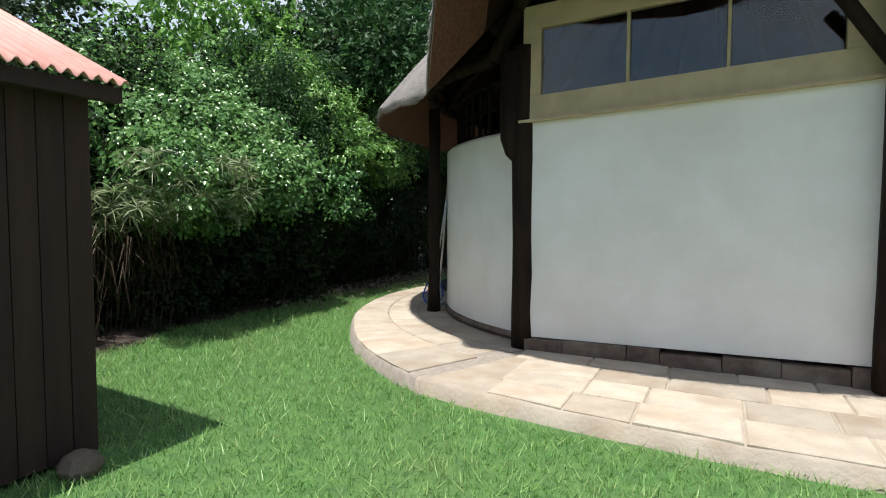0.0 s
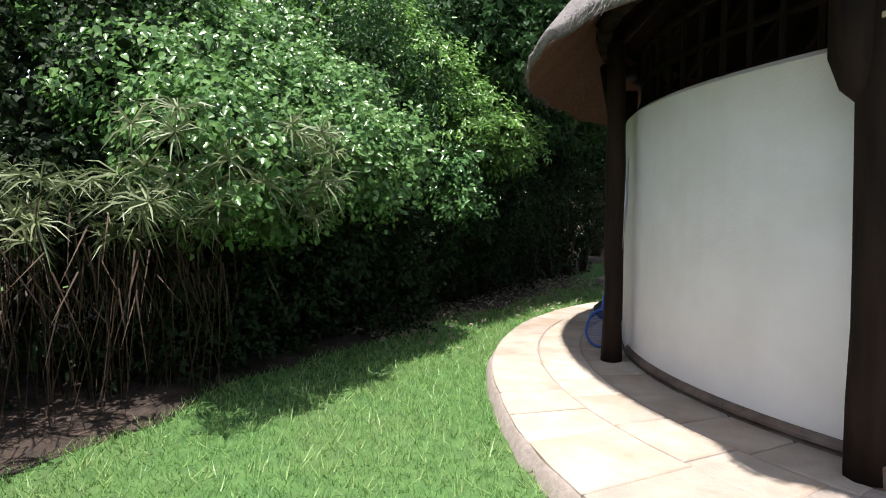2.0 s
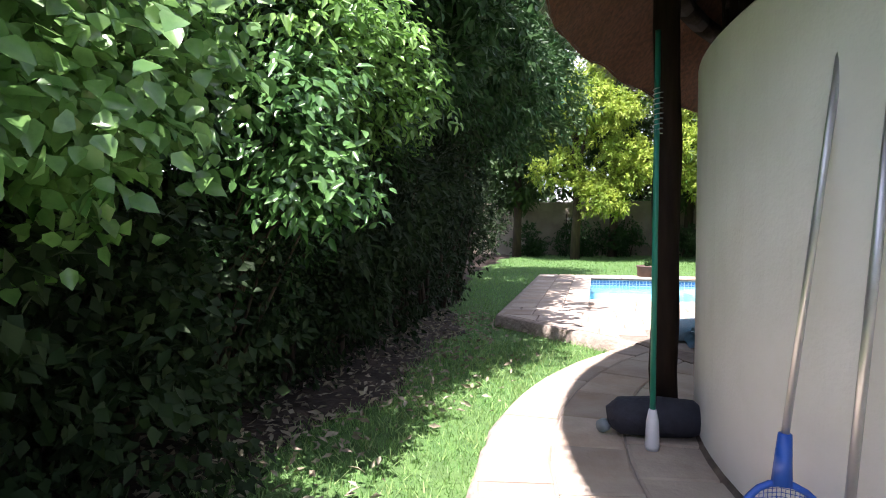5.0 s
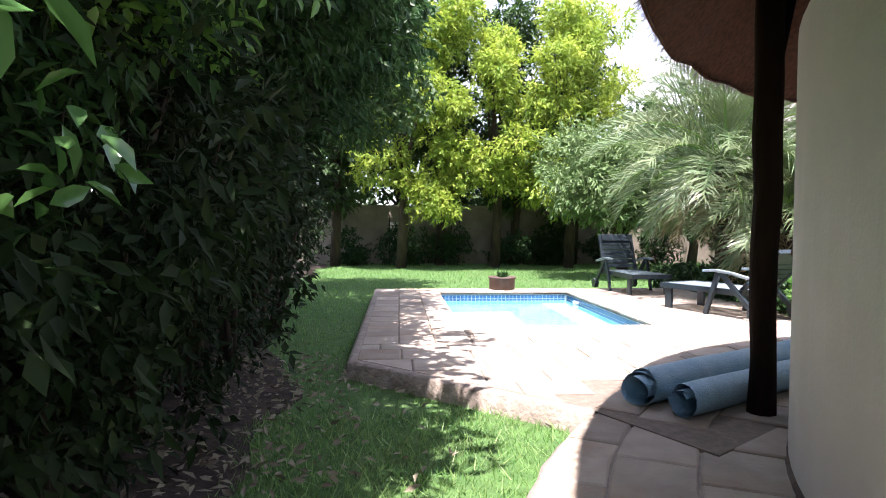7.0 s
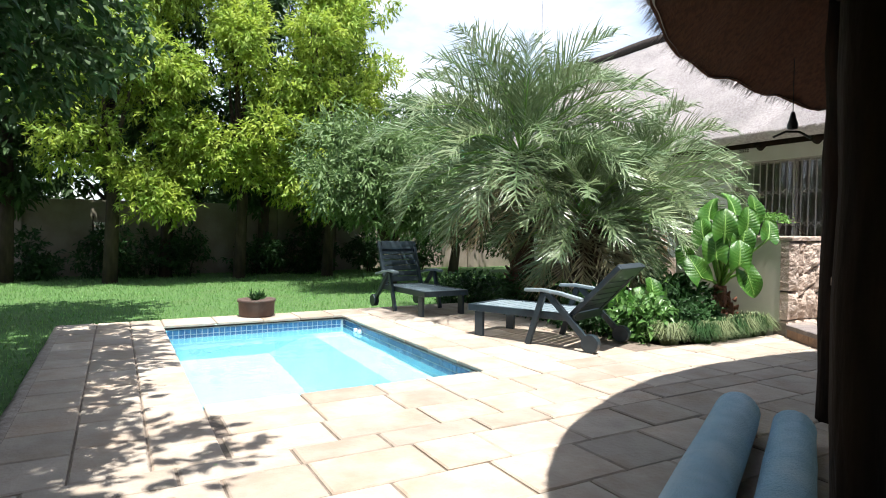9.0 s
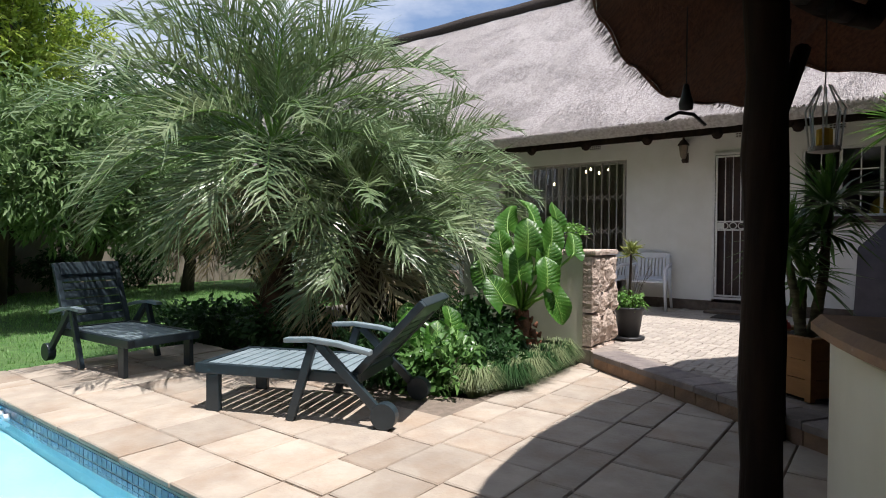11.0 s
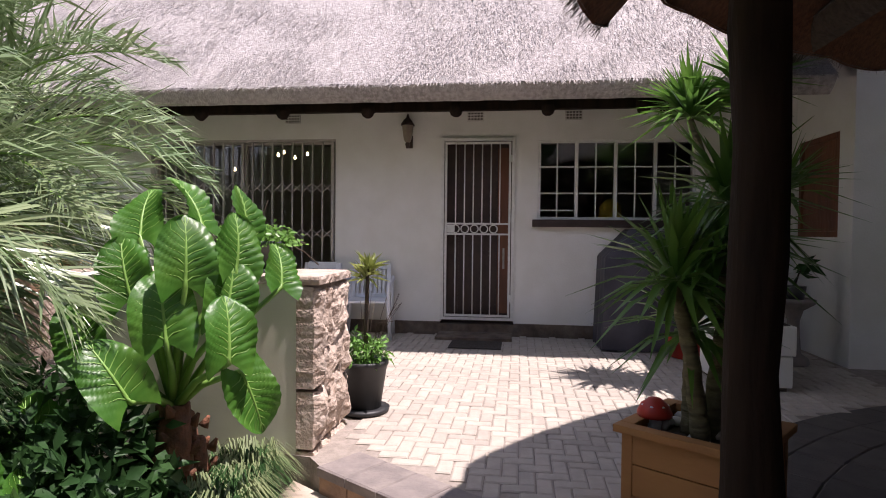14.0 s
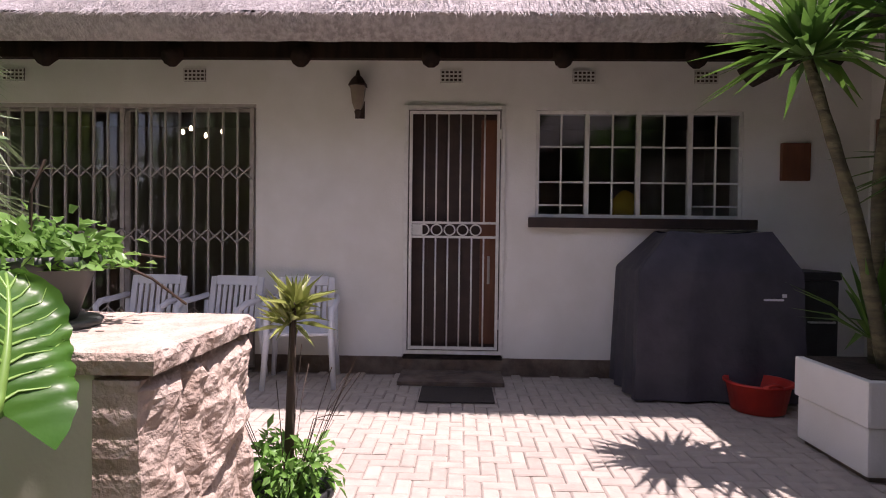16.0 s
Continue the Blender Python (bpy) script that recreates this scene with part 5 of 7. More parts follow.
def far_trees():
    r = random.Random(5)
    # yellow-green feathery trees beyond the lawn
    spots = [(-4.4, 24.6, [(-4.3, 23.6, 4.8, 1.0), (-4.9, 23.8, 3.0, .7), (-5.1, 24.5, 5.9, 1.0), (-3.9, 24.4, 6.4, 1.0), (-3.6, 24, 2.0, .6), (-5.6, 24.2, 4.3, .9), (-3.2, 23.8, 3.4, .9), (-4.2, 23.9, 2.3, .7)]),
             (-1.6, 25.0, [(-2.1, 23.6, 5.5, .8), (-1.9, 23.6, 2.9, 1.0), (-1.0, 23.6, 3.8, .8), (-2.6, 24, 7.0, 1.0), (-3.4, 23.5, 1.9, .5), (-2.7, 23.9, 2.4, .7), (-1.5, 24.6, 6.6, .9), (-.6, 23.7, 2.5, .8), (-2.9, 23.8, 4.4, .8), (-1.4, 23.8, 4.7, .7)]),
             (.6, 24.8, [(.3, 23.6, 5.9, .9), (-.1, 23.7, 4.7, .8), (1.0, 23.6, 6.5, .9), (1.3, 23.9, 4.6, .7), (.5, 24.4, 7.6, 1.0), (.1, 24.3, 3.4, .8), (1.6, 24.4, 5.6, .7), (.4, 23.6, 2.4, .8), (1.2, 23.8, 3.1, .8)])]
    for k, (x, y, cl) in enumerate(spots):
        blobs = []
        for cx, cy, cz, s in cl:
            for q in range(5):
                t = s * r.uniform(.38, .6)
                blobs.append((cx + r.uniform(-.6, .6) * s, cy + r.uniform(-.5, .5) * s, cz + r.uniform(-.5, .5) * s, t, t, t * .75))
        broad_tree("feathery_tree", "tall feathery tree with bright yellow-green new foliage", (x, y, 0), 6.5, blobs, M_YELLOW, (.15, .05), 2900, "trees beyond the pool", 8, .3)
    for k, (x, y, z) in enumerate(((-3.2, 26.0, 5.2), (-.8, 26.2, 5.0), (-6.4, 25.5, 5.0), (1.2, 26.4, 4.6))):
        blobs = crown(60 + k, (x, y, z), (1.1, .8, 2.9), 26, .62)
        broad_tree("dark_tree", "tall dark green conifer standing behind lighter trees", (x, y, 0), 7.5, blobs, M_CONIFER, (.26, .09), 850, "dark trees", 9, .35)
    blobs = [(r.uniform(-.6, 2.4), r.uniform(20.4, 22.2), r.uniform(1.7, 3.2), .55, .55, .4) for k in range(26)]
    broad_tree("shrub_tree", "spreading grey-green shrub tree beside the lawn", (1.0, 21.6, 0), 2.2, blobs, M_GREY_LEAF, (.18, .045), 2200, "", 9, .35)
    blobs = [(r.uniform(2.4, 6.5), r.uniform(23.0, 25.5), r.uniform(1.2, 3.6), .7, .7, .6) for k in range(20)]
    broad_tree("shrub_tree", "dark green shrub tree near the boundary wall", (4.2, 24.4, 0), 2.4, blobs, M_CONIFER, (.19, .06), 1500, "", 9, .35)
    for k in range(9):
        x = -9 + 2.3 * k
        bl = crown(130 + k, (x, 29.5, 3.4), (1.5, .8, 2.6), 22, .85)
        broad_tree("screen_tree", "dense dark green tree behind the boundary wall", (x, 29.5, 0), 5.0, bl, M_CONIFER, (.36, .12), 380, "trees behind the wall", 8, .4)
    # low shaded shrubs along the wall
    for k in range(7):
        x = -6 + 1.65 * k + r.uniform(-.3, .3)
        bl = crown(90 + k, (x, 26.1, .55), (.6, .3, .4), 7, .32)
        tree("low_shrub", "low dark shrub at the foot of the boundary wall", (x, 26.1, 0), branching((x, 26.1, 0), [(x + .3, 26, .7), (x - .3, 26.1, .6)], .025),
             [("leaves", sprays(bl, 260, 8, .5, .2, .13, .05), M_DARK_LEAF)], "low shrubs")


far_trees()


def make_boundary():
    b = Build()
    b.box((-14, 26.9, 0), (14, 27.1, 1.85)).box((-14, 26.86, 1.85), (14, 27.14, 1.92))
    for k in range(9):
        b.box((-13 + 3.2 * k, 26.82, 0), (-12.65 + 3.2 * k, 26.9, 1.85))
    structure(b.done("wall_boundary", M_WALL_FAR), "weathered plastered boundary wall with piers", "wall")
    s = empty("slatted_gate", (-4.75, 26.7, .5))
    tagged(s, "small pale slatted gate in the boundary wall", "gate")
    for k in range(7):
        q = Build()
        q.box((0, 0, k * .13), (.30, .03, k * .13 + .08))
        q.done("slat", M_STEEL, s)
    q = Build()
    q.box((-.04, 0.031, -.5), (0.0, .07, 1.0)).box((.30, 0.031, -.5), (.34, .07, 1.0))
    q.done("stile", M_SILL, s)
    b = Build()
    b.box((-16, -6, 0), (-15.8, 27, 2)).box((-16, -6.2, 0), (14, -6, 2)).box((14, -6.2, 0), (14.2, 27, 2))
    structure(b.done("wall_garden", M_WALL_FAR), "plastered garden wall closing the plot", "wall")


make_boundary()


# ---- reeds at the corner of the lawn ----
def reed_clump():
    t = empty("reed_clump", (-5.45, 3.9, 0.03))
    tagged(t, "clump of dry stalks topped with strappy grey-green leaves", "reeds")
    n = 150
    base = np.stack([np.clip(rng.normal(-.15, .25, n), -.6, .30), rng.uniform(-1.7, .7, n), np.zeros(n)], 1)
    lean = np.stack([np.clip(rng.normal(.12, .10, n), -.1, .26), rng.normal(0, .14, n), np.ones(n)], 1)
    h = rng.uniform(.8, 1.5, n)[:, None]
    top = base + lean * h
    w = np.stack([np.full(n, .0022), np.full(n, .0016), np.zeros(n)], 1)
    v = np.stack([base - w, base + w, top + w * .7, top - w * .7], 1).reshape(-1, 3)
    cloud("dry_stalks", v, np.arange(4 * n).reshape(-1, 4), M_DRY, t)
    m = 26
    whorls = np.stack([rng.uniform(.45, .98, 40), rng.uniform(-.3, 1.3, 40), rng.uniform(1.2, 1.85, 40)], 1)
    tips = np.repeat(np.concatenate([top[h[:, 0] > 1.1], whorls]), m, 0)
    k = len(tips)
    d = unit(rng.normal(size=(k, 3)) * np.array([1, 1, .6]) + np.array([.15, 0, .05]))
    L = rng.uniform(.12, .27, k)[:, None]
    s = unit(np.cross(d, rng.normal(size=(k, 3)))) * .0055
    mid, end = tips + d * L * .55, tips + d * L + np.array([0, 0, -1]) * L * .25
    v = np.stack([tips - s, tips + s, mid + s, end, mid - s], 1).reshape(-1, 3)
    o = 5 * np.arange(k)[:, None]
    f = np.concatenate([o + np.array([0, 1, 2]), o + np.array([0, 2, 4]), o + np.array([4, 2, 3])], 0)
    half = len(f) // 2
    cloud("leaf_tufts", v, f, M_REED, t)
    n = 420
    b0 = np.stack([rng.normal(-.05, .30, n), rng.uniform(-1.8, .7, n), rng.uniform(.75, 1.35, n)], 1)
    d = np.stack([rng.normal(.1, .12, n), rng.normal(0, .12, n), -rng.uniform(.15, .55, n)], 1)
    w = np.stack([np.full(n, .005), np.full(n, .003), np.zeros(n)], 1)
    v = np.stack([b0 - w, b0 + w, b0 + d], 1).reshape(-1, 3)
    cloud("hanging_dry_leaves", v, np.arange(3 * n).reshape(-1, 3), M_DRY, t)


reed_clump()


# ---- shed ----
def make_shed():
    x, y1 = -2.80, 1.98
    shed = empty("garden_shed", (x, y1, 0))
    tagged(shed, "dark creosoted plank shed with a faded red corrugated roof", "shed")
    r = random.Random(4)
    b = Build()
    b.box((-2.2, -2.6, .02), (-.03, -.03, 1.88))
    b.done("body", M_PLANK, shed)
    for k in range(19):
        b = Build()
        b.box((-.026 + r.uniform(-.003, .003), -.137 * (k + 1) + .003, .03), (r.uniform(-.004, .004), -.137 * k - .003, 1.94))
        b.done("plank", M_PLANK, shed, bevel=.003)
    for k in range(16):
        b = Build()
        b.box((-.137 * (k + 1) + .003 - .03, -.026, .03), (-.137 * k - .03 - .003, r.uniform(-.003, .004), 1.94))
        b.done("plank", M_PLANK, shed, bevel=.003)
    n, m = 180, 2
    vs, fs = [], []
    for low in (0, 1):
        for j in range(2):
            for i in range(n + 1):
                yy = .10 - 2.8 * i / n
                vs.append((.18 - 2.6 * j, yy, 1.98 + 1.25 * j + .018 * math.sin(i / n * 2.8 / .076 * 2 * math.pi) - low * .006))
    q = n + 1
    for i in range(n):
        fs += [(i, i + 1, q + i + 1, q + i), (2 * q + i, 3 * q + i, 3 * q + i + 1, 2 * q + i + 1), (i, 2 * q + i, 2 * q + i + 1, i + 1)]
    b = Build()
    b.add(vs, fs)
    b.done("roof", M_RED_ROOF, shed, smooth=True)
    b = Build()
    b.box((.09, -2.6, 1.88), (.15, .08, 1.955)).box((-2.2, .03, 1.92), (.09, .08, 1.98), pose(0, 0, 0))
    b.done("rafter_end", M_PLANK, shed)
    b = Build()
    b.lathe([(0, 0), (.09, .0), (.11, .04), (.085, .09), (.03, .12)], (0, 0, 0), 9)
    ob = b.done("rock", M_PLINTH, None, bevel=.01)
    ob.matrix_world = pose(-2.66, 1.78, 0.0, 0, 0, 20)
    tagged(ob, "grey rough rock beside the shed corner", "rock")


make_shed()


# ---- things along the round wall ----
def pool_net():
    t = empty("pool_net", (-3.17, 6.90, PATH_Z))
    tagged(t, "blue pool skimmer net leaning on the white wall", "pool net")
    b = Build()
    loop = [(.145 * math.cos(k / 24 * 6.283) * (1.0 if math.sin(k / 24 * 6.283) < 0 else .92), -.05 + .06 * math.sin(k / 24 * 6.283) + .03, .165 + .155 * math.sin(k / 24 * 6.283)) for k in range(25)]
    b.tube(loop, .011, 7)
    b.done("rim", M_BLUE, t, smooth=True)
    g = Build()
    for k in range(-11, 12):
        x = .0125 * k
        zz = .155 * math.sqrt(max(0, 1 - (x / .145) ** 2))
        g.tube([(x, -.02 - .06 * zz / .155, .165 - zz), (x, .05, .165), (x, -.02 + .06 * zz / .155, .165 + zz)], .0012, 3)
        z = .0135 * k
        xx = .145 * math.sqrt(max(0, 1 - (z / .155) ** 2))
        g.tube([(-xx, -.02 + .3 * z, .165 + z), (0, .05, .165 + z), (xx, -.02 + .3 * z, .165 + z)], .0012, 3)
    g.done("mesh", M_BLUE, t)
    b = Build()
    b.tube([(0, .04, .315), (.01, .05, .47)], [.03, .02], 9)
    b.done("socket", M_BLUE, t, smooth=True)
    b = Build()
    b.tube([(.01, .05, .47), (.20, .14, 1.96)], .012, 9)
    b.done("pole", M_ALU, t, smooth=True)


pool_net()


def pool_brush():
    t = empty("pool_brush", (-3.06, 6.80, PATH_Z))
    tagged(t, "white pool brush on a pole leaning on the wall", "pool brush")
    b = Build()
    b.box((-.04, -.14, .0), (.03, .14, .05))
    b.done("head", M_PVC, t, bevel=.012)
    b = Build()
    b.tube([(0, 0, .05), (.015, .0, .25)], [.028, .02], 9)
    b.done("neck", M_PVC, t, smooth=True)
    b = Build()
    b.tube([(.015, 0, .25), (.12, .03, 1.62)], .014, 9)
    b.done("pole", M_ALU, t, smooth=True)


pool_brush()


def pool_cleaner_bag():
    t = empty("canvas_bag", (-3.42, 8.18, PATH_Z))
    tagged(t, "dark navy canvas bag lying at the foot of the post", "bag")
    b = Build()
    pts = [(-.24, 0, .09), (-.18, 0, .10), (0, .0, .105), (.18, .02, .10), (.26, .03, .08)]
    b.tube(pts, [.05, .095, .105, .095, .05], 14)
    b.done("body", mat("navy canvas", (.03, .034, .05), (.022, .025, .036), 20, .85, .4, 50), t, smooth=True)
    b = Build()
    b.tube([(-.25, -.02, .05), (-.27, -.05, .05)], .035, 10)
    b.done("cap", M_PALE_PLASTIC, t, smooth=True)


pool_cleaner_bag()


def green_pole():
    t = empty("umbrella_pole", (-3.45, 7.99, PATH_Z))
    tagged(t, "turquoise pole with a steel spring standing by the post", "pole")
    b = Build()
    b.tube([(0, 0.0, .14), (.02, .14, 2.06)], .014, 10)
    b.done("tube", M_GREEN_POLE, t, smooth=True)
    b = Build()
    b.lathe([(.03, 0), (.035, .02), (.03, .14), (.018, .2)], (0, 0, 0), 12)
    b.done("foot", M_PVC, t, smooth=True)
    b = Build()
    pts = [(.02 + .024 * math.cos(k * .7), .115 + .024 * math.sin(k * .7), 1.55 + .0028 * k) for k in range(80)]
    b.tube(pts, .0025, 4)
    b.done("spring", M_ALU, t)


green_pole()


def blanket_roll(at, rz, length, r, seed):
    t = empty("pool_blanket_roll", at, rz)
    tagged(t, "rolled pale blue bubble pool cover on the paving", "pool cover", "rolled pool covers")
    vs, fs = [], []
    n, m = 70, 10
    for j in range(m + 1):
        for i in range(n + 1):
            a = i / n * 3.4 * 2 * math.pi
            rad = r * (1 - .55 * i / n) + .006 * noise.noise((a, j * .5, seed))
            flat = .88
            vs.append((length * j / m + (.05 * math.sin(a * .7 + seed) if j in (0, m) else 0), rad * math.cos(a), r * flat + rad * math.sin(a) * flat))
    q = n + 1
    for j in range(m):
        for i in range(n):
            a = j * q + i
            fs.append((a, a + 1, a + q + 1, a + q))
    b = Build()
    b.add(vs, fs)
    b.done("sheet", M_BLANKET, t, smooth=True)
    return t


blanket_roll((-3.06, 10.66, PATH_Z + .01), 29, 2.1, .125, 1)
blanket_roll((-2.90, 10.43, PATH_Z + .01), 29, 2.0, .108, 2)


# ---- pool side ----
def clay_bowl():
    t = empty("clay_planter", (-2.72, 17.28, DECK))
    tagged(t, "round brown clay planter with a small succulent", "planter")
    b = Build()
    b.lathe([(.19, 0), (.215, .02), (.22, .18), (.235, .185), (.235, .215), (.19, .215), (.18, .17)], (0, 0, 0), 24)
    b.done("pot", M_CLAY, t, smooth=True)
    b = Build()
    b.lathe([(.18, .168), (.0, .18)], (0, 0, 0), 16)
    b.done("soil", M_SOIL, t)
    p = np.repeat(np.array([[-.05, 0, .2], [.06, .03, .2], [0, -.05, .2]]), 14, 0)
    v, f = leaves(p, np.tile([0, 0, 1.0], (len(p), 1)), .13, .04, -.2, .7)
    cloud("leaves", v, f, M_DARK_LEAF, t)


clay_bowl()


def make_lounger(at, rz, back_deg):
    t = empty("sun_lounger", at, rz)
    tagged(t, "dark green plastic reclining sun lounger with wheels", "lounger", "pool loungers")
    W = .66
    h = .33
    b = Build()
    for x in (-W, -.05):
        b.box((x, -.30, h - .07), (x + .05, .92, h))
    b.box((-W + .05, -.30, h - .07), (-.05, -.25, h)).box((-W + .05, .87, h - .07), (-.05, .92, h))
    b.done("frame", M_GREEN_PLASTIC, t, bevel=.008)
    # slats paler than the frame, standing in for sun and sky reflection
    for k in range(13):
        s = Build()
        y = -.24 + k * .084
        s.box((-W + .052, y, h - .022), (-.052, y + .070, h - .004))
        s.done("slat", M_PALE_PLASTIC, t, bevel=.004)
    m = pose(0, .88, h - .01, 0) @ pose(0, 0, 0, back_deg)
    b = Build()
    Lb = .66
    for x in (-W + .02, -.07):
        b.box((x, 0, -.03), (x + .05, Lb, .02), m)
    b.box((-W + .07, Lb - .13, -.03), (-.07, Lb, .03), m)
    b.done("backrest_frame", M_GREEN_PLASTIC, t, bevel=.010)
    for k in range(6):
        s = Build()
        y = .05 + k * .083
        s.box((-W + .072, y, -.018), (-.072, y + .070, .004), m)
        s.done("backrest_slat", M_GREEN_PLASTIC, t, bevel=.004)
    for x in (-W - .055, .0):
        a = Build()
        pts = [(x + .028, .42, h + .205), (x + .028, .60, h + .215), (x + .028, .80, h + .195), (x + .028, 1.02, h + .15)]
        vs, fs = [], []
        for i, p in enumerate(pts):
            w = .034
            vs += [(p[0] - w, p[1], p[2] - .02), (p[0] + w, p[1], p[2] - .02), (p[0] + w, p[1], p[2] + .012), (p[0] - w, p[1], p[2] + .012)]
        for i in range(3):
            for k in range(4):
                fs.append((4 * i + k, 4 * i + (k + 1) % 4, 4 * i + 4 + (k + 1) % 4, 4 * i + 4 + k))
        fs += [(3, 2, 1, 0), (12, 13, 14, 15)]
        a.add(vs, fs)
        a.done("armrest", M_PALE_PLASTIC, t, bevel=.009)
        g = Build()
        xc = x + .028
        def bar(p, q, w=.028, d=.02):
            dv = Vector(q) - Vector(p)
            s = Vector((1, 0, 0))
            u = dv.normalized().cross(s)
            vs = [Vector(e) + s * sx * d + u * sy * w for e in (p, q) for sx, sy in ((-1, -1), (1, -1), (1, 1), (-1, 1))]
            g.add(vs, [(0, 1, 2, 3), (7, 6, 5, 4), (0, 4, 5, 1), (1, 5, 6, 2), (2, 6, 7, 3), (3, 7, 4, 0)])
        bar((xc, .62, h + .185), (xc, .45, 0))
        bar((xc, .66, h + .185), (xc, 1.09, .09))
        g.done("leg", M_GREEN_PLASTIC, t, bevel=.006)
        w = Build()
        w.tube([(xc - .035, 1.11, .085), (xc + .035, 1.11, .085)], .085, 18)
        w.done("wheel", M_GREEN_PLASTIC, t, bevel=.006)
        f = Build()
        f.box((x + (.06 if x < -.3 else -.05), -.22, 0), (x + (.10 if x < -.3 else -.01), -.12, h - .072))
        f.done("front_leg", M_GREEN_PLASTIC, t, bevel=.006)
    return t


make_lounger((-.885, 14.69, DECK), -157.7, 46)
make_lounger((-.25, 16.52, DECK), 3, 68)


# ---- palms ----
def frond(base, heading, lift, length, droop, pairs, width=.42):
    """One arching feather leaf: rib points and leaflet triangles."""
    k = np.linspace(0, 1, pairs)
    h = np.array([math.cos(heading), math.sin(heading), 0.0])
    ang = lift - droop * k ** 1.4
    step = length / (pairs - 1)
    d = np.cos(ang)[:, None] * h + np.sin(ang)[:, None] * np.array([0, 0, 1.0])
    rib = np.array(base) + np.concatenate([[np.zeros(3)], np.cumsum(d[:-1] * step, 0)])
    side = np.cross(h, [0, 0, 1.0])
    up = np.cross(side, d)
    vs, fs = [], []
    for sgn in (-1, 1):
        sel = k > .16
        L = (width * np.sin(np.clip((k[sel] - .05) / .95, 0, 1) * 2.6 + .35) + .10)[:, None] * rng.uniform(.85, 1.15, (sel.sum(), 1))
        o = rib[sel]
        dirn = unit(sgn * side * .55 + d[sel] * 1.0 + up[sel] * .36 + .20 * rng.normal(size=(sel.sum(), 3)))
        w = d[sel] * .0115
        mid = o + dirn * L * .55
        tip = o + dirn * L + np.array([0, 0, -1.0]) * L * rng.uniform(.0, .42, (sel.sum(), 1))
        v = np.stack([o - w, o + w, mid + w, tip, mid - w], 1).reshape(-1, 3)
        n = sel.sum()
        i = 5 * np.arange(n)[:, None] + sum(len(q) for q in vs)
        fs.append(np.concatenate([i + np.array([0, 1, 2]), i + np.array([0, 2, 4]), i + np.array([4, 2, 3])], 0))
        vs.append(v)
    return rib, np.concatenate(vs), np.concatenate(fs)


def palm(at, trunk_h, n, length, label, seed, lean=(0, 0)):
    r = random.Random(seed)
    t = empty("palm_tree", at)
    tagged(t, label, "palm", "palms by the pool")
    b = Build()
    top = Vector((lean[0], lean[1], trunk_h))
    pts = [Vector((0, 0, -.03)), top * .33 + Vector((.03, 0, 0)), top * .66, top]
    b.tube(pts, [.19, .17, .16, .15], 12)
    b.done("trunk", M_PALM_TRUNK, t, smooth=True)
    s = Build()
    for k in range(60):
        z = trunk_h * (k + .5) / 60
        a = k * 2.4
        p = Vector((lean[0] * z / trunk_h + .155 * math.cos(a), lean[1] * z / trunk_h + .155 * math.sin(a), z))
        o = Vector((math.cos(a), math.sin(a), .9))
        s.tube([p, p + o * .09], [.035, .012], 5)
    s.done("leaf_bases", M_PALM_TRUNK, t)
    vs, fs, off = [], [], 0
    ribs = Build()
    for k in range(n):
        u = (k + .5) / n
        lift = 1.50 - 1.85 * u ** 1.15 + r.uniform(-.12, .12)
        L = length * (1.0 - .22 * abs(u - .5)) * r.uniform(.85, 1.12)
        rib, v, f = frond((top.x, top.y, top.z), k * 2.399 + r.uniform(-.2, .2), lift, L, 1.0 + .5 * (1 - u) + r.uniform(-.2, .2), 64, .60 * length / 2.0)
        vs.append(v)
        fs.append(f + off)
        off += len(v)
        ribs.tube([tuple(q) for q in rib[::6]], [.018 * (1 - i / 9) + .003 for i in range(len(rib[::6]))], 4)
    ribs.done("ribs", M_LEAF_RIB, t)
    dry_v, dry_f, o2 = [], [], 0
    for k in range(11):
        rib, v, f = frond((top.x, top.y, top.z - .15), k * .97 + seed, -.35 - .2 * r.random(), length * .72, .9, 40, .34)
        dry_v.append(v)
        dry_f.append(f + o2)
        o2 += len(v)
    cloud("dry_fronds", np.concatenate(dry_v), np.concatenate(dry_f), M_DRY_FROND, t)
    cloud("leaflets", np.concatenate(vs), np.concatenate(fs), M_FROND, t)


palm((.62, 16.25, .05), 2.2, 54, 2.05, "large arching grey-green feather palm beside the pool", 1)
palm((2.45, 16.2, .05), 1.75, 42, 1.75, "smaller arching feather palm by the house lawn", 2, (.1, -.1))
palm((1.05, 15.35, .05), 1.35, 40, 1.4, "low feather palm with drooping grey-green leaves", 3, (-.1, 0))


# ---- planting bed ----
def make_bed():
    n = 26
    pts = [(x, bed_front(x)) for x in np.linspace(0.02, 2.1, n)]
    poly = pts + [(2.1, 14.6), (3.4, 18.2), (.44, 18.2), (.42, 17.4), (.33, 14.2)]
    b = Build()
    b.add([(x, y, DECK - .03 if y < 16 else .04) for x, y in poly], [tuple(range(len(poly)))])
    structure(b.done("soil_bed", M_SOIL), "dark soil of the planting bed", "soil")


make_bed()


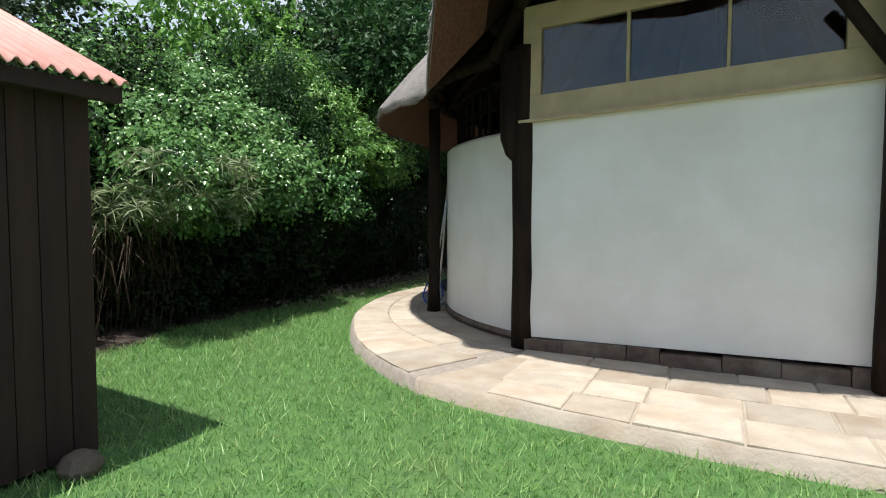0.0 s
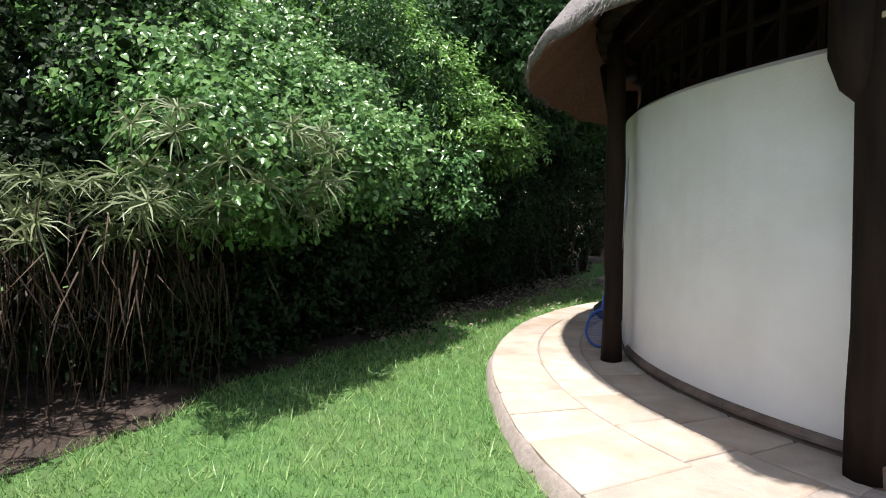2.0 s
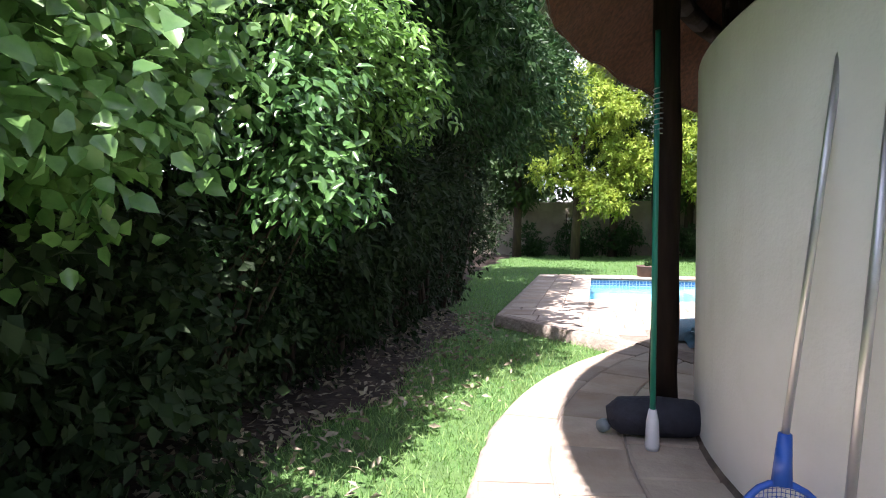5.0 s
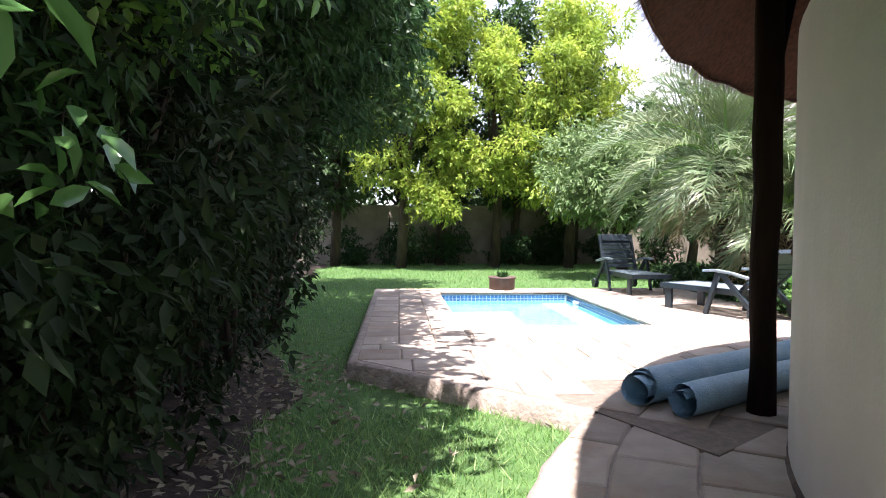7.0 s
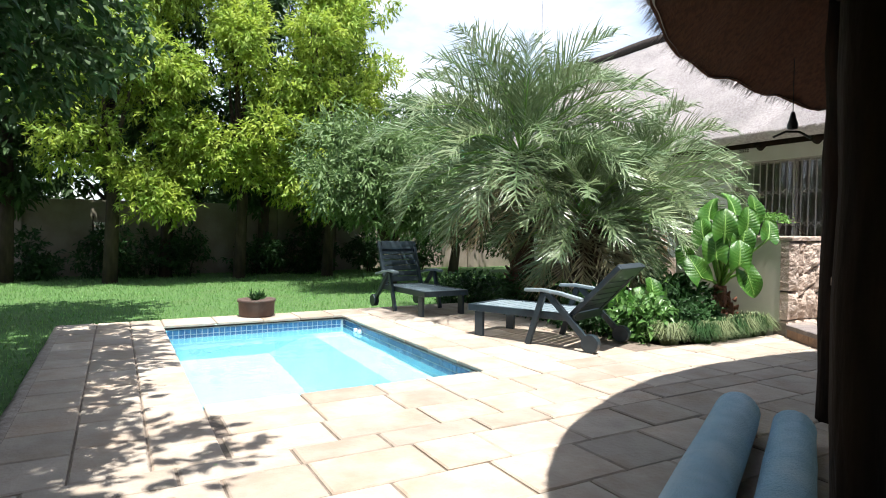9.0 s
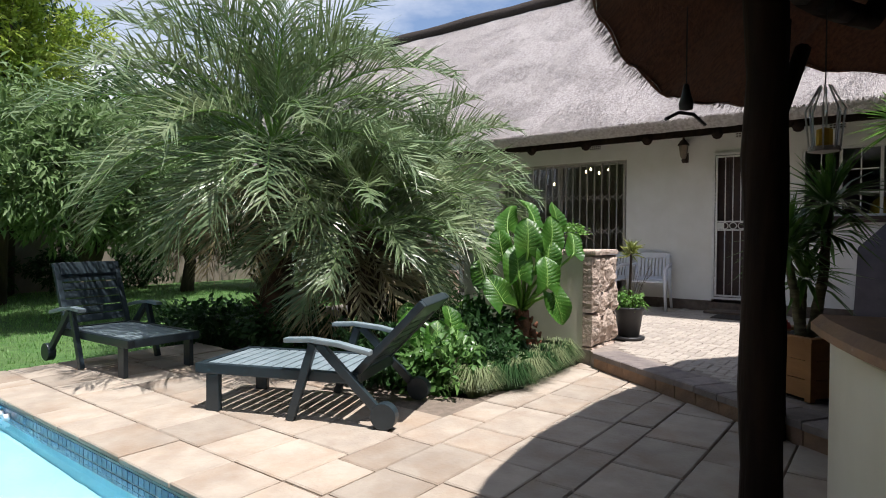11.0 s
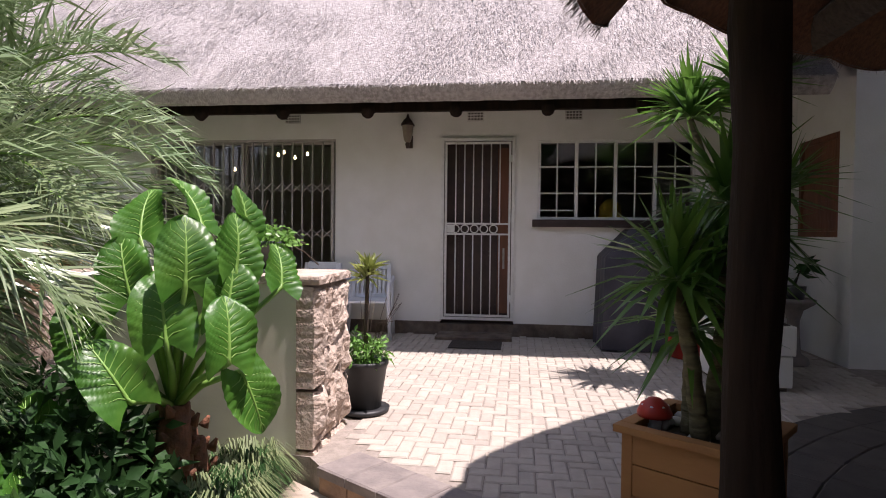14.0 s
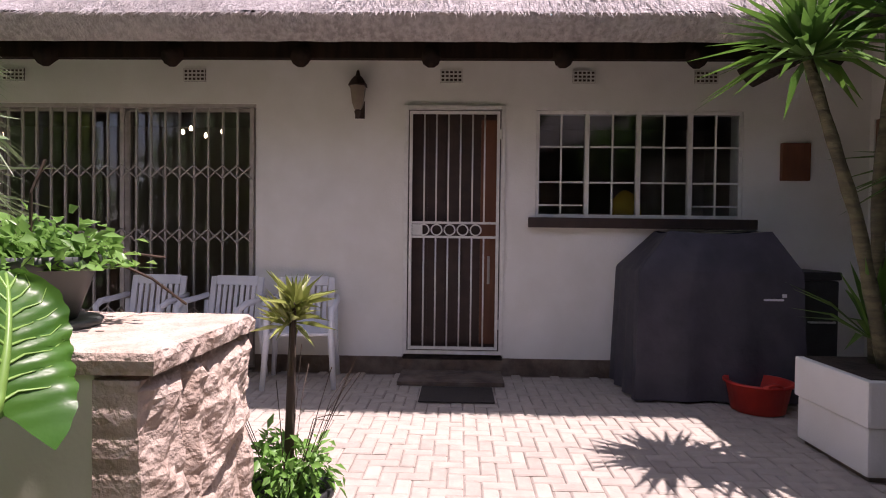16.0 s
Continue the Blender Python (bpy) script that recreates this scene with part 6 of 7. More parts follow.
def grass_tuft(at, r, h, n, seed):
    t = empty("mondo_grass", at)
    tagged(t, "low arching clump of fine green border grass", "grass clump", "border grass clumps")
    a = rng.uniform(0, 6.283, n)
    base = np.stack([r * .45 * rng.random(n) * np.cos(a), r * .45 * rng.random(n) * np.sin(a), np.zeros(n)], 1)
    d = np.stack([np.cos(a), np.sin(a), np.zeros(n)], 1)
    L = rng.uniform(.6, 1.1, (n, 1))
    w = np.stack([-np.sin(a), np.cos(a), 0 * a], 1) * .0035
    mid = base + d * r * .35 * L + np.array([0, 0, h]) * L
    tip = base + d * r * .95 * L + np.array([0, 0, h * .45]) * L
    v = np.stack([base - w, base + w, mid + w, tip, mid - w], 1).reshape(-1, 3)
    i = 5 * np.arange(n)[:, None]
    f = np.concatenate([i + np.array([0, 1, 2]), i + np.array([0, 2, 4]), i + np.array([4, 2, 3])], 0)
    cloud("blades", v, f, M_DARK_LEAF if seed % 2 else M_REED, t)


for k, (x, dy) in enumerate(((.62, .16), (.9, .12), (1.15, .14), (1.4, .15), (1.62, .16), (1.82, .18), (2.0, .2), (1.28, .38), (1.7, .36), (.75, .42))):
    grass_tuft((x, bed_front(x) + dy, DECK - .035), .24, .24, 420, k)


def leafy_mound(name, label, at, size, count, leaf, material):
    t = empty(name, at)
    tagged(t, label, "plant", "bed plants")
    b = Build()
    for k in range(5):
        a = k * 1.26
        b.tube([(0, 0, -.01), (.5 * size[0] * math.cos(a), .5 * size[1] * math.sin(a), size[2] * .7)], [.012, .005], 5)
    b.done("stems", M_BARK, t)
    v, f = sprays([(0, 0, size[2] * .55, size[0], size[1], size[2] * .5)], count, 6, .4, .1, *leaf)
    v[:, 2] = np.maximum(v[:, 2], .005)
    cloud("leaves", v, f, material, t)


for at, size, cnt, leaf, m in (((.55, 13.98, DECK - .03), (.28, .22, .40), 200, (.085, .05), M_IVY), ((.95, 13.85, DECK - .03), (.28, .25, .30), 200, (.08, .035), M_DARK_LEAF),
                               ((.42, 14.6, DECK - .03), (.3, .5, .42), 260, (.08, .045), M_DARK_LEAF), ((.62, 17.6, .04), (.5, .5, .45), 300, (.09, .05), M_DARK_LEAF),
                               ((1.3, 14.2, DECK - .03), (.4, .35, .5), 320, (.10, .05), M_DARK_LEAF), ((.5, 15.8, .1), (.25, .6, .5), 280, (.09, .05), M_DARK_LEAF),
                               ((1.7, 15.0, .1), (.6, .5, .6), 380, (.10, .05), M_DARK_LEAF), ((1.6, 17.6, .04), (.7, .5, .45), 300, (.1, .05), M_IVY)):
    leafy_mound("bed_plant", "leafy green ground cover in the bed", at, size, cnt, leaf, m)


def big_leaf(t, base, center, up, W, seed):
    """A heart-shaped, corrugated leaf with a wavy margin on an arching stalk, its point leading outward and up."""
    r = random.Random(seed)
    base, c = Vector(base), Vector(center)
    out = Vector((c.x - base.x, c.y - base.y, 0))
    out = out.normalized() if out.length > .03 else Vector((-.8, -.6, 0))
    nor = (Vector((-.58, -.52, .22)) + out * .42 + Vector((r.uniform(-.25, .25), r.uniform(-.25, .25), r.uniform(-.15, .25)))).normalized()
    a = out * .50 + Vector((0, 0, up + (.4 if up > 0 else 0)))
    a = (a - nor * a.dot(nor)).normalized()
    side = a.cross(nor)
    W *= .88
    L = 1.26 * W
    joint = c - a * (.38 * L)
    m, n = 40, 16
    vs, fs = [], []
    for i in range(m + 1):
        k = i / m
        w = .5 * W * max(.02, 1 - abs((k - .40) / (.60 if k > .4 else .56)) ** 2.3) ** (.62 if k > .4 else .5)
        for j in range(n + 1):
            s = 2 * j / n - 1
            q = abs(s)
            ahead = L * (k - .24 * (1 - k) ** 2 * q ** 1.5)
            rib = .0062 * math.cos(2 * math.pi * (9 * k - 2.6 * q)) * min(1, 3 * q) * math.sin(math.pi * min(1, k * .96 + .04))
            wave = .020 * q ** 3 * math.sin(7.5 * k + 2.2 * s + seed)
            bend = .22 * w * q ** 1.3 - .34 * L * (k - .3) ** 2
            vs.append(joint + a * ahead + side * (w * s) + nor * (bend + rib + wave))
    for i in range(m):
        for j in range(n):
            q = i * (n + 1) + j
            fs.append((q, q + 1, q + n + 2, q + n + 1))
    b = Build()
    b.add(vs, fs)
    b.done("leaf", M_BIG_LEAF, t, smooth=True)
    b = Build()
    mid = [vs[i * (n + 1) + n // 2] for i in range(0, m, 3)]
    foot = base.lerp(joint, .5) + out * (.10 * (joint - base).length) * -.6 + Vector((0, 0, .02))
    b.tube([base, foot, joint] + mid[1:], [.020, .016, .011] + [.0085 - .0005 * q for q in range(len(mid) - 1)], 7)
    for v in range(8):
        for sg in (-1, 1):
            pts = []
            for q in (0, .3, .6, .9):
                k = min(.97, (v + .5 + 2.6 * q) / 9)
                pts.append(vs[int(round(k * m)) * (n + 1) + n // 2 + int(round(sg * q * n / 2))])
            b.tube(pts, [.0032, .0024, .0017, .0008], 4, cap=False)
    b.done("rib", M_LEAF_RIB, t, smooth=True)


def big_leaf_plant(at, trunk, spots, label):
    t = empty("elephant_ear_plant", at)
    tagged(t, label, "plant", "elephant ear plants")
    for (x, y, h, rr) in trunk:
        b = Build()
        b.tube([(x, y, -.02), (x * .9, y, h * .5), (x * .7, y, h)], [rr * 1.15, rr, rr * .8], 10)
        for k in range(14):
            z = h * (k + .3) / 14
            a = k * 2.2
            p = Vector((x + rr * .9 * math.cos(a), y + rr * .9 * math.sin(a), z))
            b.tube([p, p + Vector((math.cos(a) * .03, math.sin(a) * .03, .05))], [.03, .008], 5)
        b.done("trunk", M_RED_TRUNK, t, smooth=True)
    top = Vector((trunk[0][0] * .7, trunk[0][1], trunk[0][2] - .02))
    for i, (x, y, z, up, w) in enumerate(spots):
        big_leaf(t, top, (x, y, z), up, w, i)


big_leaf_plant((1.66, 13.90, DECK - .03), [(-.02, 0, .55, .085), (.20, .06, .45, .075), (.10, -.05, .36, .06)], [
    (.16, .00, 1.46, 2.0, .29), (.02, .18, 1.40, 1.6, .28), (.24, -.22, 1.40, 1.5, .27), (-.12, -.12, 1.22, 1.6, .29), (.04, -.28, 1.26, 1.4, .26),
    (.20, -.42, 1.16, .9, .23), (-.16, -.04, .98, 1.0, .31), (-.20, -.36, .90, .8, .26), (-.04, -.28, 1.05, 1.2, .27), (-.10, .18, 1.14, 1.5, .27),
    (-.20, .32, .88, .9, .26), (.08, .32, 1.16, 1.5, .28), (-.12, -.42, .64, -.6, .26), (-.26, .46, .46, .1, .33), (.30, .10, 1.16, 1.2, .28), (-.34, .06, .74, .5, .28)],
    "tall elephant ear plant with large glossy bright green leaves")
big_leaf_plant((.62, 14.22, DECK - .03), [(0, 0, .12, .04)], [
    (.16, -.14, .50, 1.2, .26), (-.20, .02, .48, 1.0, .25), (.30, -.20, .36, .5, .24), (.04, -.26, .34, .6, .22), (-.04, .16, .54, 1.6, .22), (-.16, -.24, .42, .7, .25)],
    "young elephant ear plant with broad leaves in the bed")

# ---- stone-faced wall end beside the patio ----
def make_pier():
    x0, x1, y0, y1, top = 2.12, 2.68, 13.42, 14.9, 1.17
    t = empty("garden_wall", ((x0 + x1) / 2, y0, 0))
    tagged(t, "low plastered garden wall with a rough stone end and cap", "wall")
    ox, oy = (x0 + x1) / 2, y0
    b = Build()
    b.box((x0 - ox, .085, .02), (x1 - ox, y1 - oy, top))
    b.done("core", M_CREAM, t)
    r = random.Random(8)
    w = x1 - x0 + .02
    joints = ((0, .62, .29, .62, .29, 1.165, 0, 1.165), (.30, .80, .46, .82, .46, 1.165, .30, 1.165), (.47, .80, 1, .91, 1, 1.165, .47, 1.165),
              (.30, .55, .86, .70, .86, .875, .30, .785), (.87, .58, 1, .60, 1, .90, .87, .875), (0, .30, .29, .31, .29, .61, 0, .61),
              (.30, .31, .60, .31, .60, .62, .30, .54), (.61, .30, .86, .30, .86, .69, .61, .625), (.87, .30, 1, .30, 1, .59, .87, .57),
              (0, .10, .5, .10, .5, .30, 0, .29), (.51, .10, 1, .10, 1, .29, .51, .30))
    for i, (ua, za, ub, zb, uc, zc, ud, zd) in enumerate(joints):
        g = .005
        quad = [Vector((x0 - ox - .01 + w * u, 0, z)) for u, z in ((ua, za), (ub, zb), (uc, zc), (ud, zd))]
        mid = sum(quad, Vector()) / 4
        quad = [q + (mid - q).normalized() * g for q in quad]
        nx = max(6, int((ub - ua) * w / .022))
        nz = max(6, int((zd - za) / .022))
        vs, fs = [], []
        for k in range(nz + 1):
            for j in range(nx + 1):
                p = quad[0].lerp(quad[1], j / nx).lerp(quad[3].lerp(quad[2], j / nx), k / nz)
                edge = min(j, nx - j, k, nz - k)
                rough = .030 * noise.noise((p.x * 7 + i * 3, p.z * 7, i)) + .016 * noise.noise((p.x * 22 + i, p.z * 22, 2)) + .008 * noise.noise((p.x * 55, p.z * 55 + i, 5))
                y = -.012 - (.030 * min(1, edge / 2) + rough) * (1 if edge else .3)
                vs.append((p.x + .004 * noise.noise((p.z * 30, i, 1)), y, p.z + .004 * noise.noise((p.x * 30, i, 7))))
        q = nx + 1
        for k in range(nz):
            for j in range(nx):
                p = k * q + j
                fs.append((p, p + 1, p + q + 1, p + q))
        rim = list(range(q)) + [k * q + nx for k in range(1, nz + 1)] + [nz * q + j for j in range(nx - 1, -1, -1)] + [k * q for k in range(nz - 1, 0, -1)]
        o = len(vs)
        vs += [(vs[p][0], .084, vs[p][2]) for p in rim]
        for m in range(len(rim)):
            n2 = (m + 1) % len(rim)
            fs.append((rim[n2], rim[m], o + m, o + n2))
        g = Build()
        g.add(vs, fs)
        g.done("stone", M_ROCK, t)
    # cap stones with rough split edges
    cuts = [(-.045, .30), (.30, .74), (.74, 1.1), (1.1, y1 - oy)]
    for i, (ya, yb) in enumerate(cuts):
        n, m = 16, 10
        vs, fs = [], []
        for lev, zz in enumerate((top + .001, top + .03, top + .045, top + .05)):
            ring = []
            for k in range(n):
                ring.append((k / n, 0))
            pts = [(-1 + 2 * k / n, -1) for k in range(n)] + [(1, -1 + 2 * k / m) for k in range(m)] + [(1 - 2 * k / n, 1) for k in range(n)] + [(-1, 1 - 2 * k / m) for k in range(m)]
            inset = (.002, 0, .004, .018)[lev]
            for k, (u, v) in enumerate(pts):
                jag = .010 * noise.noise((k * .9 + i * 7, lev * .8, 3))
                hx, hy = (x1 - x0) / 2 + .012 - inset + jag, (yb - ya) / 2 - .003 - inset
                vs.append((u * hx, (ya + yb) / 2 + v * (hy + (jag if i == 0 and v < 0 else 0)), zz + .003 * noise.noise((u * 4, v * 4, i))))
        c = 2 * (n + m)
        for lev in range(3):
            for k in range(c):
                k2 = (k + 1) % c
                fs.append((lev * c + k, lev * c + k2, (lev + 1) * c + k2, (lev + 1) * c + k))
        fs.append(tuple(range(3 * c, 4 * c)))
        g = Build()
        g.add(vs, fs)
        g.done("cap_stone", M_ROCK, t)


make_pier()


def bowl_plant(at):
    t = empty("potted_plant", at)
    tagged(t, "dark green plastic bowl of trailing plants on the wall cap", "potted plant")
    b = Build()
    b.lathe([(.13, 0), (.16, .01), (.17, .03), (.16, .035), (.10, .03)], (0, 0, 0), 24)
    b.done("saucer", M_GREY_BOX, t, smooth=True)
    b = Build()
    b.lathe([(.11, .034), (.15, .15), (.165, .17), (.165, .19), (.15, .19), (.14, .16)], (0, 0, 0), 24)
    b.done("pot", M_GREY_BOX, t, smooth=True)
    v, f = sprays([(0, 0, .175, .17, .17, .035)], 300, 6, .3, .06, .042, .026)
    v[:, 2] = np.maximum(v[:, 2], .16)
    cloud("leaves", v, f, M_PEACH, t)
    b = Build()
    b.tube([(.1, -.05, .2), (.28, -.10, .19), (.45, -.12, .17)], .004, 5)
    b.tube([(.1, -.1, .2), (.22, -.2, .12), (.30, -.26, .04)], .004, 5)
    b.tube([(-.05, -.05, .22), (-.06, -.06, .34), (-.04, -.08, .42)], .004, 5)
    b.done("runners", M_DRY, t)


bowl_plant((2.38, 13.84, 1.205))


def pot_shrub():
    t = empty("potted_plant", (2.90, 13.34, PATIO))
    tagged(t, "black plastic pot with a slender shrub and leafy underplanting", "potted plant")
    b = Build()
    b.lathe([(.15, 0), (.16, .01), (.165, .03), (.12, .032)], (0, 0, 0), 24)
    b.done("saucer", M_BLACK_PLASTIC, t, smooth=True)
    b = Build()
    b.lathe([(.105, .034), (.145, .30), (.155, .31), (.155, .34), (.14, .34), (.13, .30)], (0, 0, 0), 24)
    b.done("pot", M_BLACK_PLASTIC, t, smooth=True)
    b = Build()
    b.tube([(0, 0, .30), (.03, .0, .60), (.055, .0, .90)], [.018, .016, .012], 8)
    b.tube([(.03, 0, .70), (.0, -.02, .95)], [.010, .006], 6)
    b.done("stem", M_BARK, t, smooth=True)
    p = np.repeat(np.array([[.055, 0, .90], [.0, -.02, .94], [.07, .02, .86], [.03, .0, .88]]), 26, 0)
    v, f = leaves(p, np.tile([0, 0, .8], (len(p), 1)), .13, .024, .1, .55)
    cloud("crown_leaves", v, f, leafy("pale yellow green leaf", (.33, .36, .10), (.24, .30, .07)), t)
    v, f = sprays([(0, 0, .39, .11, .11, .08)], 90, 6, .3, .05, .05, .022)
    cloud("low_leaves", v, f, leafy("light underplanting leaf", (.17, .36, .07), (.12, .28, .05)), t)
    b = Build()
    r = random.Random(3)
    for k in range(16):
        a = r.uniform(0, 6.28)
        b.tube([(.05 * math.cos(a), .05 * math.sin(a), .35), (.16 * math.cos(a), .16 * math.sin(a), .6), (.24 * math.cos(a), .24 * math.sin(a), r.uniform(.6, .8))], .0016, 3)
    b.done("dry_twigs", M_DRY, t)


pot_shrub()


# ---- house front ----
def security_gate():
    y0, y1, z0, z1 = 12.41, 13.26, 0.42, 2.55
    t = empty("security_gate", (HX, y0, z0))
    tagged(t, "white steel barred security gate over a dark door", "gate")
    W, H = y1 - y0, z1 - z0
    b = Build()
    b.box((-.03, 0, .03), (.01, .035, H)).box((-.03, W - .035, .03), (.01, W, H)).box((-.03, .035, H - .035), (.01, W - .035, H)).box((-.03, .035, .03), (.01, W - .035, .06))
    b.done("frame", M_STEEL, t, bevel=.004)
    b = Build()
    b.box((-.025, .045, .07), (.0, .07, H - .045)).box((-.025, W - .07, .07), (.0, W - .045, H - .045)).box((-.025, .07, H - .07), (0, W - .07, H - .045)).box((-.025, .07, .07), (0, W - .07, .095))
    b.box((-.025, .07, 1.015), (0, W - .07, 1.035)).box((-.025, .07, 1.135), (0, W - .07, 1.155))
    b.done("leaf_frame", M_STEEL, t, bevel=.003)
    for k in range(6):
        y = .07 + (W - .14) * (k + 1) / 7
        b = Build()
        b.tube([(-.012, y, .095), (-.012, y, 1.015)], .0075, 7)
        b.tube([(-.012, y, 1.155), (-.012, y, H - .07)], .0075, 7)
        b.done("bar", M_STEEL, t, smooth=True)
    for k in range(5):
        y = .185 + (W - .30) * (k + .5) / 5
        b = Build()
        b.tube([(-.012, y + .045 * math.cos(q * .3927), 1.085 + .045 * math.sin(q * .3927)) for q in range(17)], .007, 6)
        b.done("ring", M_STEEL, t, smooth=True)
    b = Build()
    b.box((-.035, W - .16, 1.04), (.0, W - .075, 1.13))
    b.tube([(-.035, W - .12, 1.085), (-.05, W - .12, 1.085)], .014, 10)
    b.done("lock", M_STEEL, t)
    for z in (.25, 1.85):
        b = Build()
        b.tube([(-.035, .035, z), (-.035, .035, z + .08)], .012, 8)
        b.done("hinge", M_STEEL, t)
    d = empty("door_1", (HX + .12, y0 + .003, z0 + .003))
    structure(d, "dark stained wooden door behind the gate", "door")
    b = Build()
    b.box((0, 0, 0), (.05, W - .006, H - .006))
    b.done("leaf", M_SILL, d)
    for k in range(5):
        b = Build()
        b.box((-.012, .06 + k * .148, .1), (0, .06 + k * .148 + .135, H - .1))
        b.done("board", M_WOOD if k == 0 else M_SILL, d)
    b = Build()
    b.tube([(-.03, .12, .62), (-.03, .12, .86)], .012, 8)
    b.done("handle", M_BRONZE, d)


security_gate()


def sliding_grille():
    y0, y1, z0, z1 = 14.53, 16.9, 0.30, 2.56
    win = empty("window_3", (HX + .10, y0, z0))
    structure(win, "wide dark aluminium sliding glass door", "window")
    W, H = y1 - y0, z1 - z0
    b = Build()
    for y in (0.002, W / 2 - .03, W - .052):
        b.box((0, y, .002), (.05, y + .05, H - .002))
    b.box((0, .052, H - .052), (.05, W - .052, H - .002)).box((0, .052, .002), (.05, W - .052, .05))
    b.done("frame", M_BRONZE, win, bevel=.004)
    for y in (.055, W / 2 + .024):
        b = Build()
        b.box((.02, y, .052), (.026, y + W / 2 - .09, H - .054))
        g = b.done("pane", M_GLASS, win)
        g.visible_shadow = False
    t = empty("folding_grille", (HX + .045, y0, z0))
    tagged(t, "folding steel trellis security grille across the glass door", "security grille")
    n = 18
    dy = (W - .10) / n
    for k in range(n + 1):
        y = .05 + k * dy
        b = Build()
        w = .018 if k in (0, n // 2, n) else .008
        b.box((-.012, y - w, .02), (.008, y + w, H - .03))
        b.done("upright", M_BRONZE, t)
    b = Build()
    for zc in (.45, 1.13, 1.68):
        h = .055
        for k in range(n):
            ya, yb = .05 + k * dy, .05 + (k + 1) * dy
            b.tube([(-.018, ya, zc - h), (-.018, yb, zc + h)], .0075, 4)
            b.tube([(-.022, ya, zc + h), (-.022, yb, zc - h)], .0075, 4)
    tagged(b.done("lattice", M_BRONZE, t), kind="stuff")
    b = Build()
    b.box((-.03, 0, H - .03), (.02, W, H))
    b.done("track", M_BRONZE, t)
    b = Build()
    b.box((-.03, 0, 0), (.02, W, .02))
    b.done("track", M_BRONZE, t)


sliding_grille()


def kitchen_window():
    y0, y1, z0, z1 = OPENINGS[0]
    win = empty("window_4", (HX + .03, y0, z0))
    structure(win, "white steel window with small panes and a dark sill", "window")
    W, H = y1 - y0, z1 - z0
    b = Build()
    b.box((-.02, .002, .002), (.03, .03, H - .002)).box((-.02, W - .03, .002), (.03, W - .002, H - .002)).box((-.02, .03, H - .03), (.03, W - .03, H - .002)).box((-.02, .03, .002), (.03, W - .03, .03))
    for k in (1, 2, 3):
        y = W * k / 4
        b.box((-.02, y - .018, .03), (.03, y + .018, H - .03))
    b.done("frame", M_STEEL, win, bevel=.003)
    b = Build()
    for k in range(4):
        y = W * (k + .5) / 4
        b.box((-.005, y - .007, .03), (.02, y + .007, H - .03))
    for z in (H / 3, 2 * H / 3):
        for k in range(4):
            b.box((-.006, W * k / 4 + .03, z - .007), (.019, W * (k + 1) / 4 - .03, z + .007))
    for k in (0, 3):
        b.box((-.006, W * k / 4 + .03, .10), (.019, W * (k + 1) / 4 - .03, .112))
    b.done("glazing_bars", M_STEEL, win)
    for k in range(4):
        b = Build()
        b.box((.004, W * k / 4 + .02, .02), (.009, W * (k + 1) / 4 - .02, H - .02))
        g = b.done("pane", M_GLASS, win)
        g.visible_shadow = False
    b = Build()
    b.box((-.10, -.10, -.085), (-.032, W + .06, -.002))
    b.done("sill", M_SILL, win, bevel=.006)
    b = Build()
    for k in range(2):
        b.tube([(.16, .85 + .02 * k, .0), (.17, .86, .16), (.18, .88, .24)], [.13, .12, .03], 12)
    ob = b.done("yellow_cushion", M_YELLOW_BITS, None, smooth=True)
    ob.matrix_world = pose(HX + .22, y0, z0 + .02)
    tagged(ob, "yellow cloth bundle behind the window", "cushion")
    c = Build()
    c.box((0.02, -.9, -.06), (.5, W + .4, 0))
    ob = c.done("worktop", M_INDOOR)
    ob.matrix_world = pose(HX + .22, y0, z0 + .02)
    structure(ob, "dim kitchen worktop behind the window", "worktop")


kitchen_window()


def wall_lamp():
    t = empty("wall_lantern", (HX - .02, 13.64, 2.42))
    tagged(t, "old bronze wall lantern with frosted glass", "wall lamp")
    b = Build()
    b.box((0.0, -.04, .02), (.02, .04, .16))
    b.tube([(0, 0, .06), (-.07, 0, .02), (-.10, 0, .08)], .012, 8)
    b.done("bracket", M_SILL, t, smooth=False)
    b = Build()
    b.lathe([(.015, .06), (.035, .08), (.05, .12), (.07, .26), (.062, .265), (.04, .13)], (-.10, 0, 0), 6)
    b.done("glass", mat("frosted amber glass", (.30, .24, .19), (.24, .19, .15), 12, .35), t)
    b = Build()
    b.lathe([(.085, .262), (.08, .28), (.045, .33), (.02, .35), (.012, .39), (.0, .40)], (-.10, 0, 0), 6)
    b.done("cap", M_SILL, t)
    b = Build()
    b.lathe([(.0, .0), (.02, .02), (.03, .055), (.018, .075)], (-.10, 0, 0), 8)
    b.done("finial", M_SILL, t)


wall_lamp()


def vents():
    for y in (16.64, 15.06, 12.87, 11.76, 10.75):
        t = empty("air_vent", (HX, y, 2.80))
        structure(t, "white perforated air vent block in the wall", "vent")
        # flat dark plate stands in for the shade inside the vent holes
        b = Build()
        b.box((-.006, -.095, -.055), (-.001, .095, .055))
        b.done("recess", M_SILL, t)
        for k in range(4):
            g = Build()
            z = -.055 + k * .032
            g.box((-.016, -.095, z), (-.007, .095, z + .012))
            g.done("bar", M_WHITE_TRIM, t)
        g = Build()
        for k in range(6):
            q = -.095 + k * .0356
            g.box((-.0185, q, -.055), (-.0165, q + .012, .055))
        g.done("bars", M_WHITE_TRIM, t)


vents()


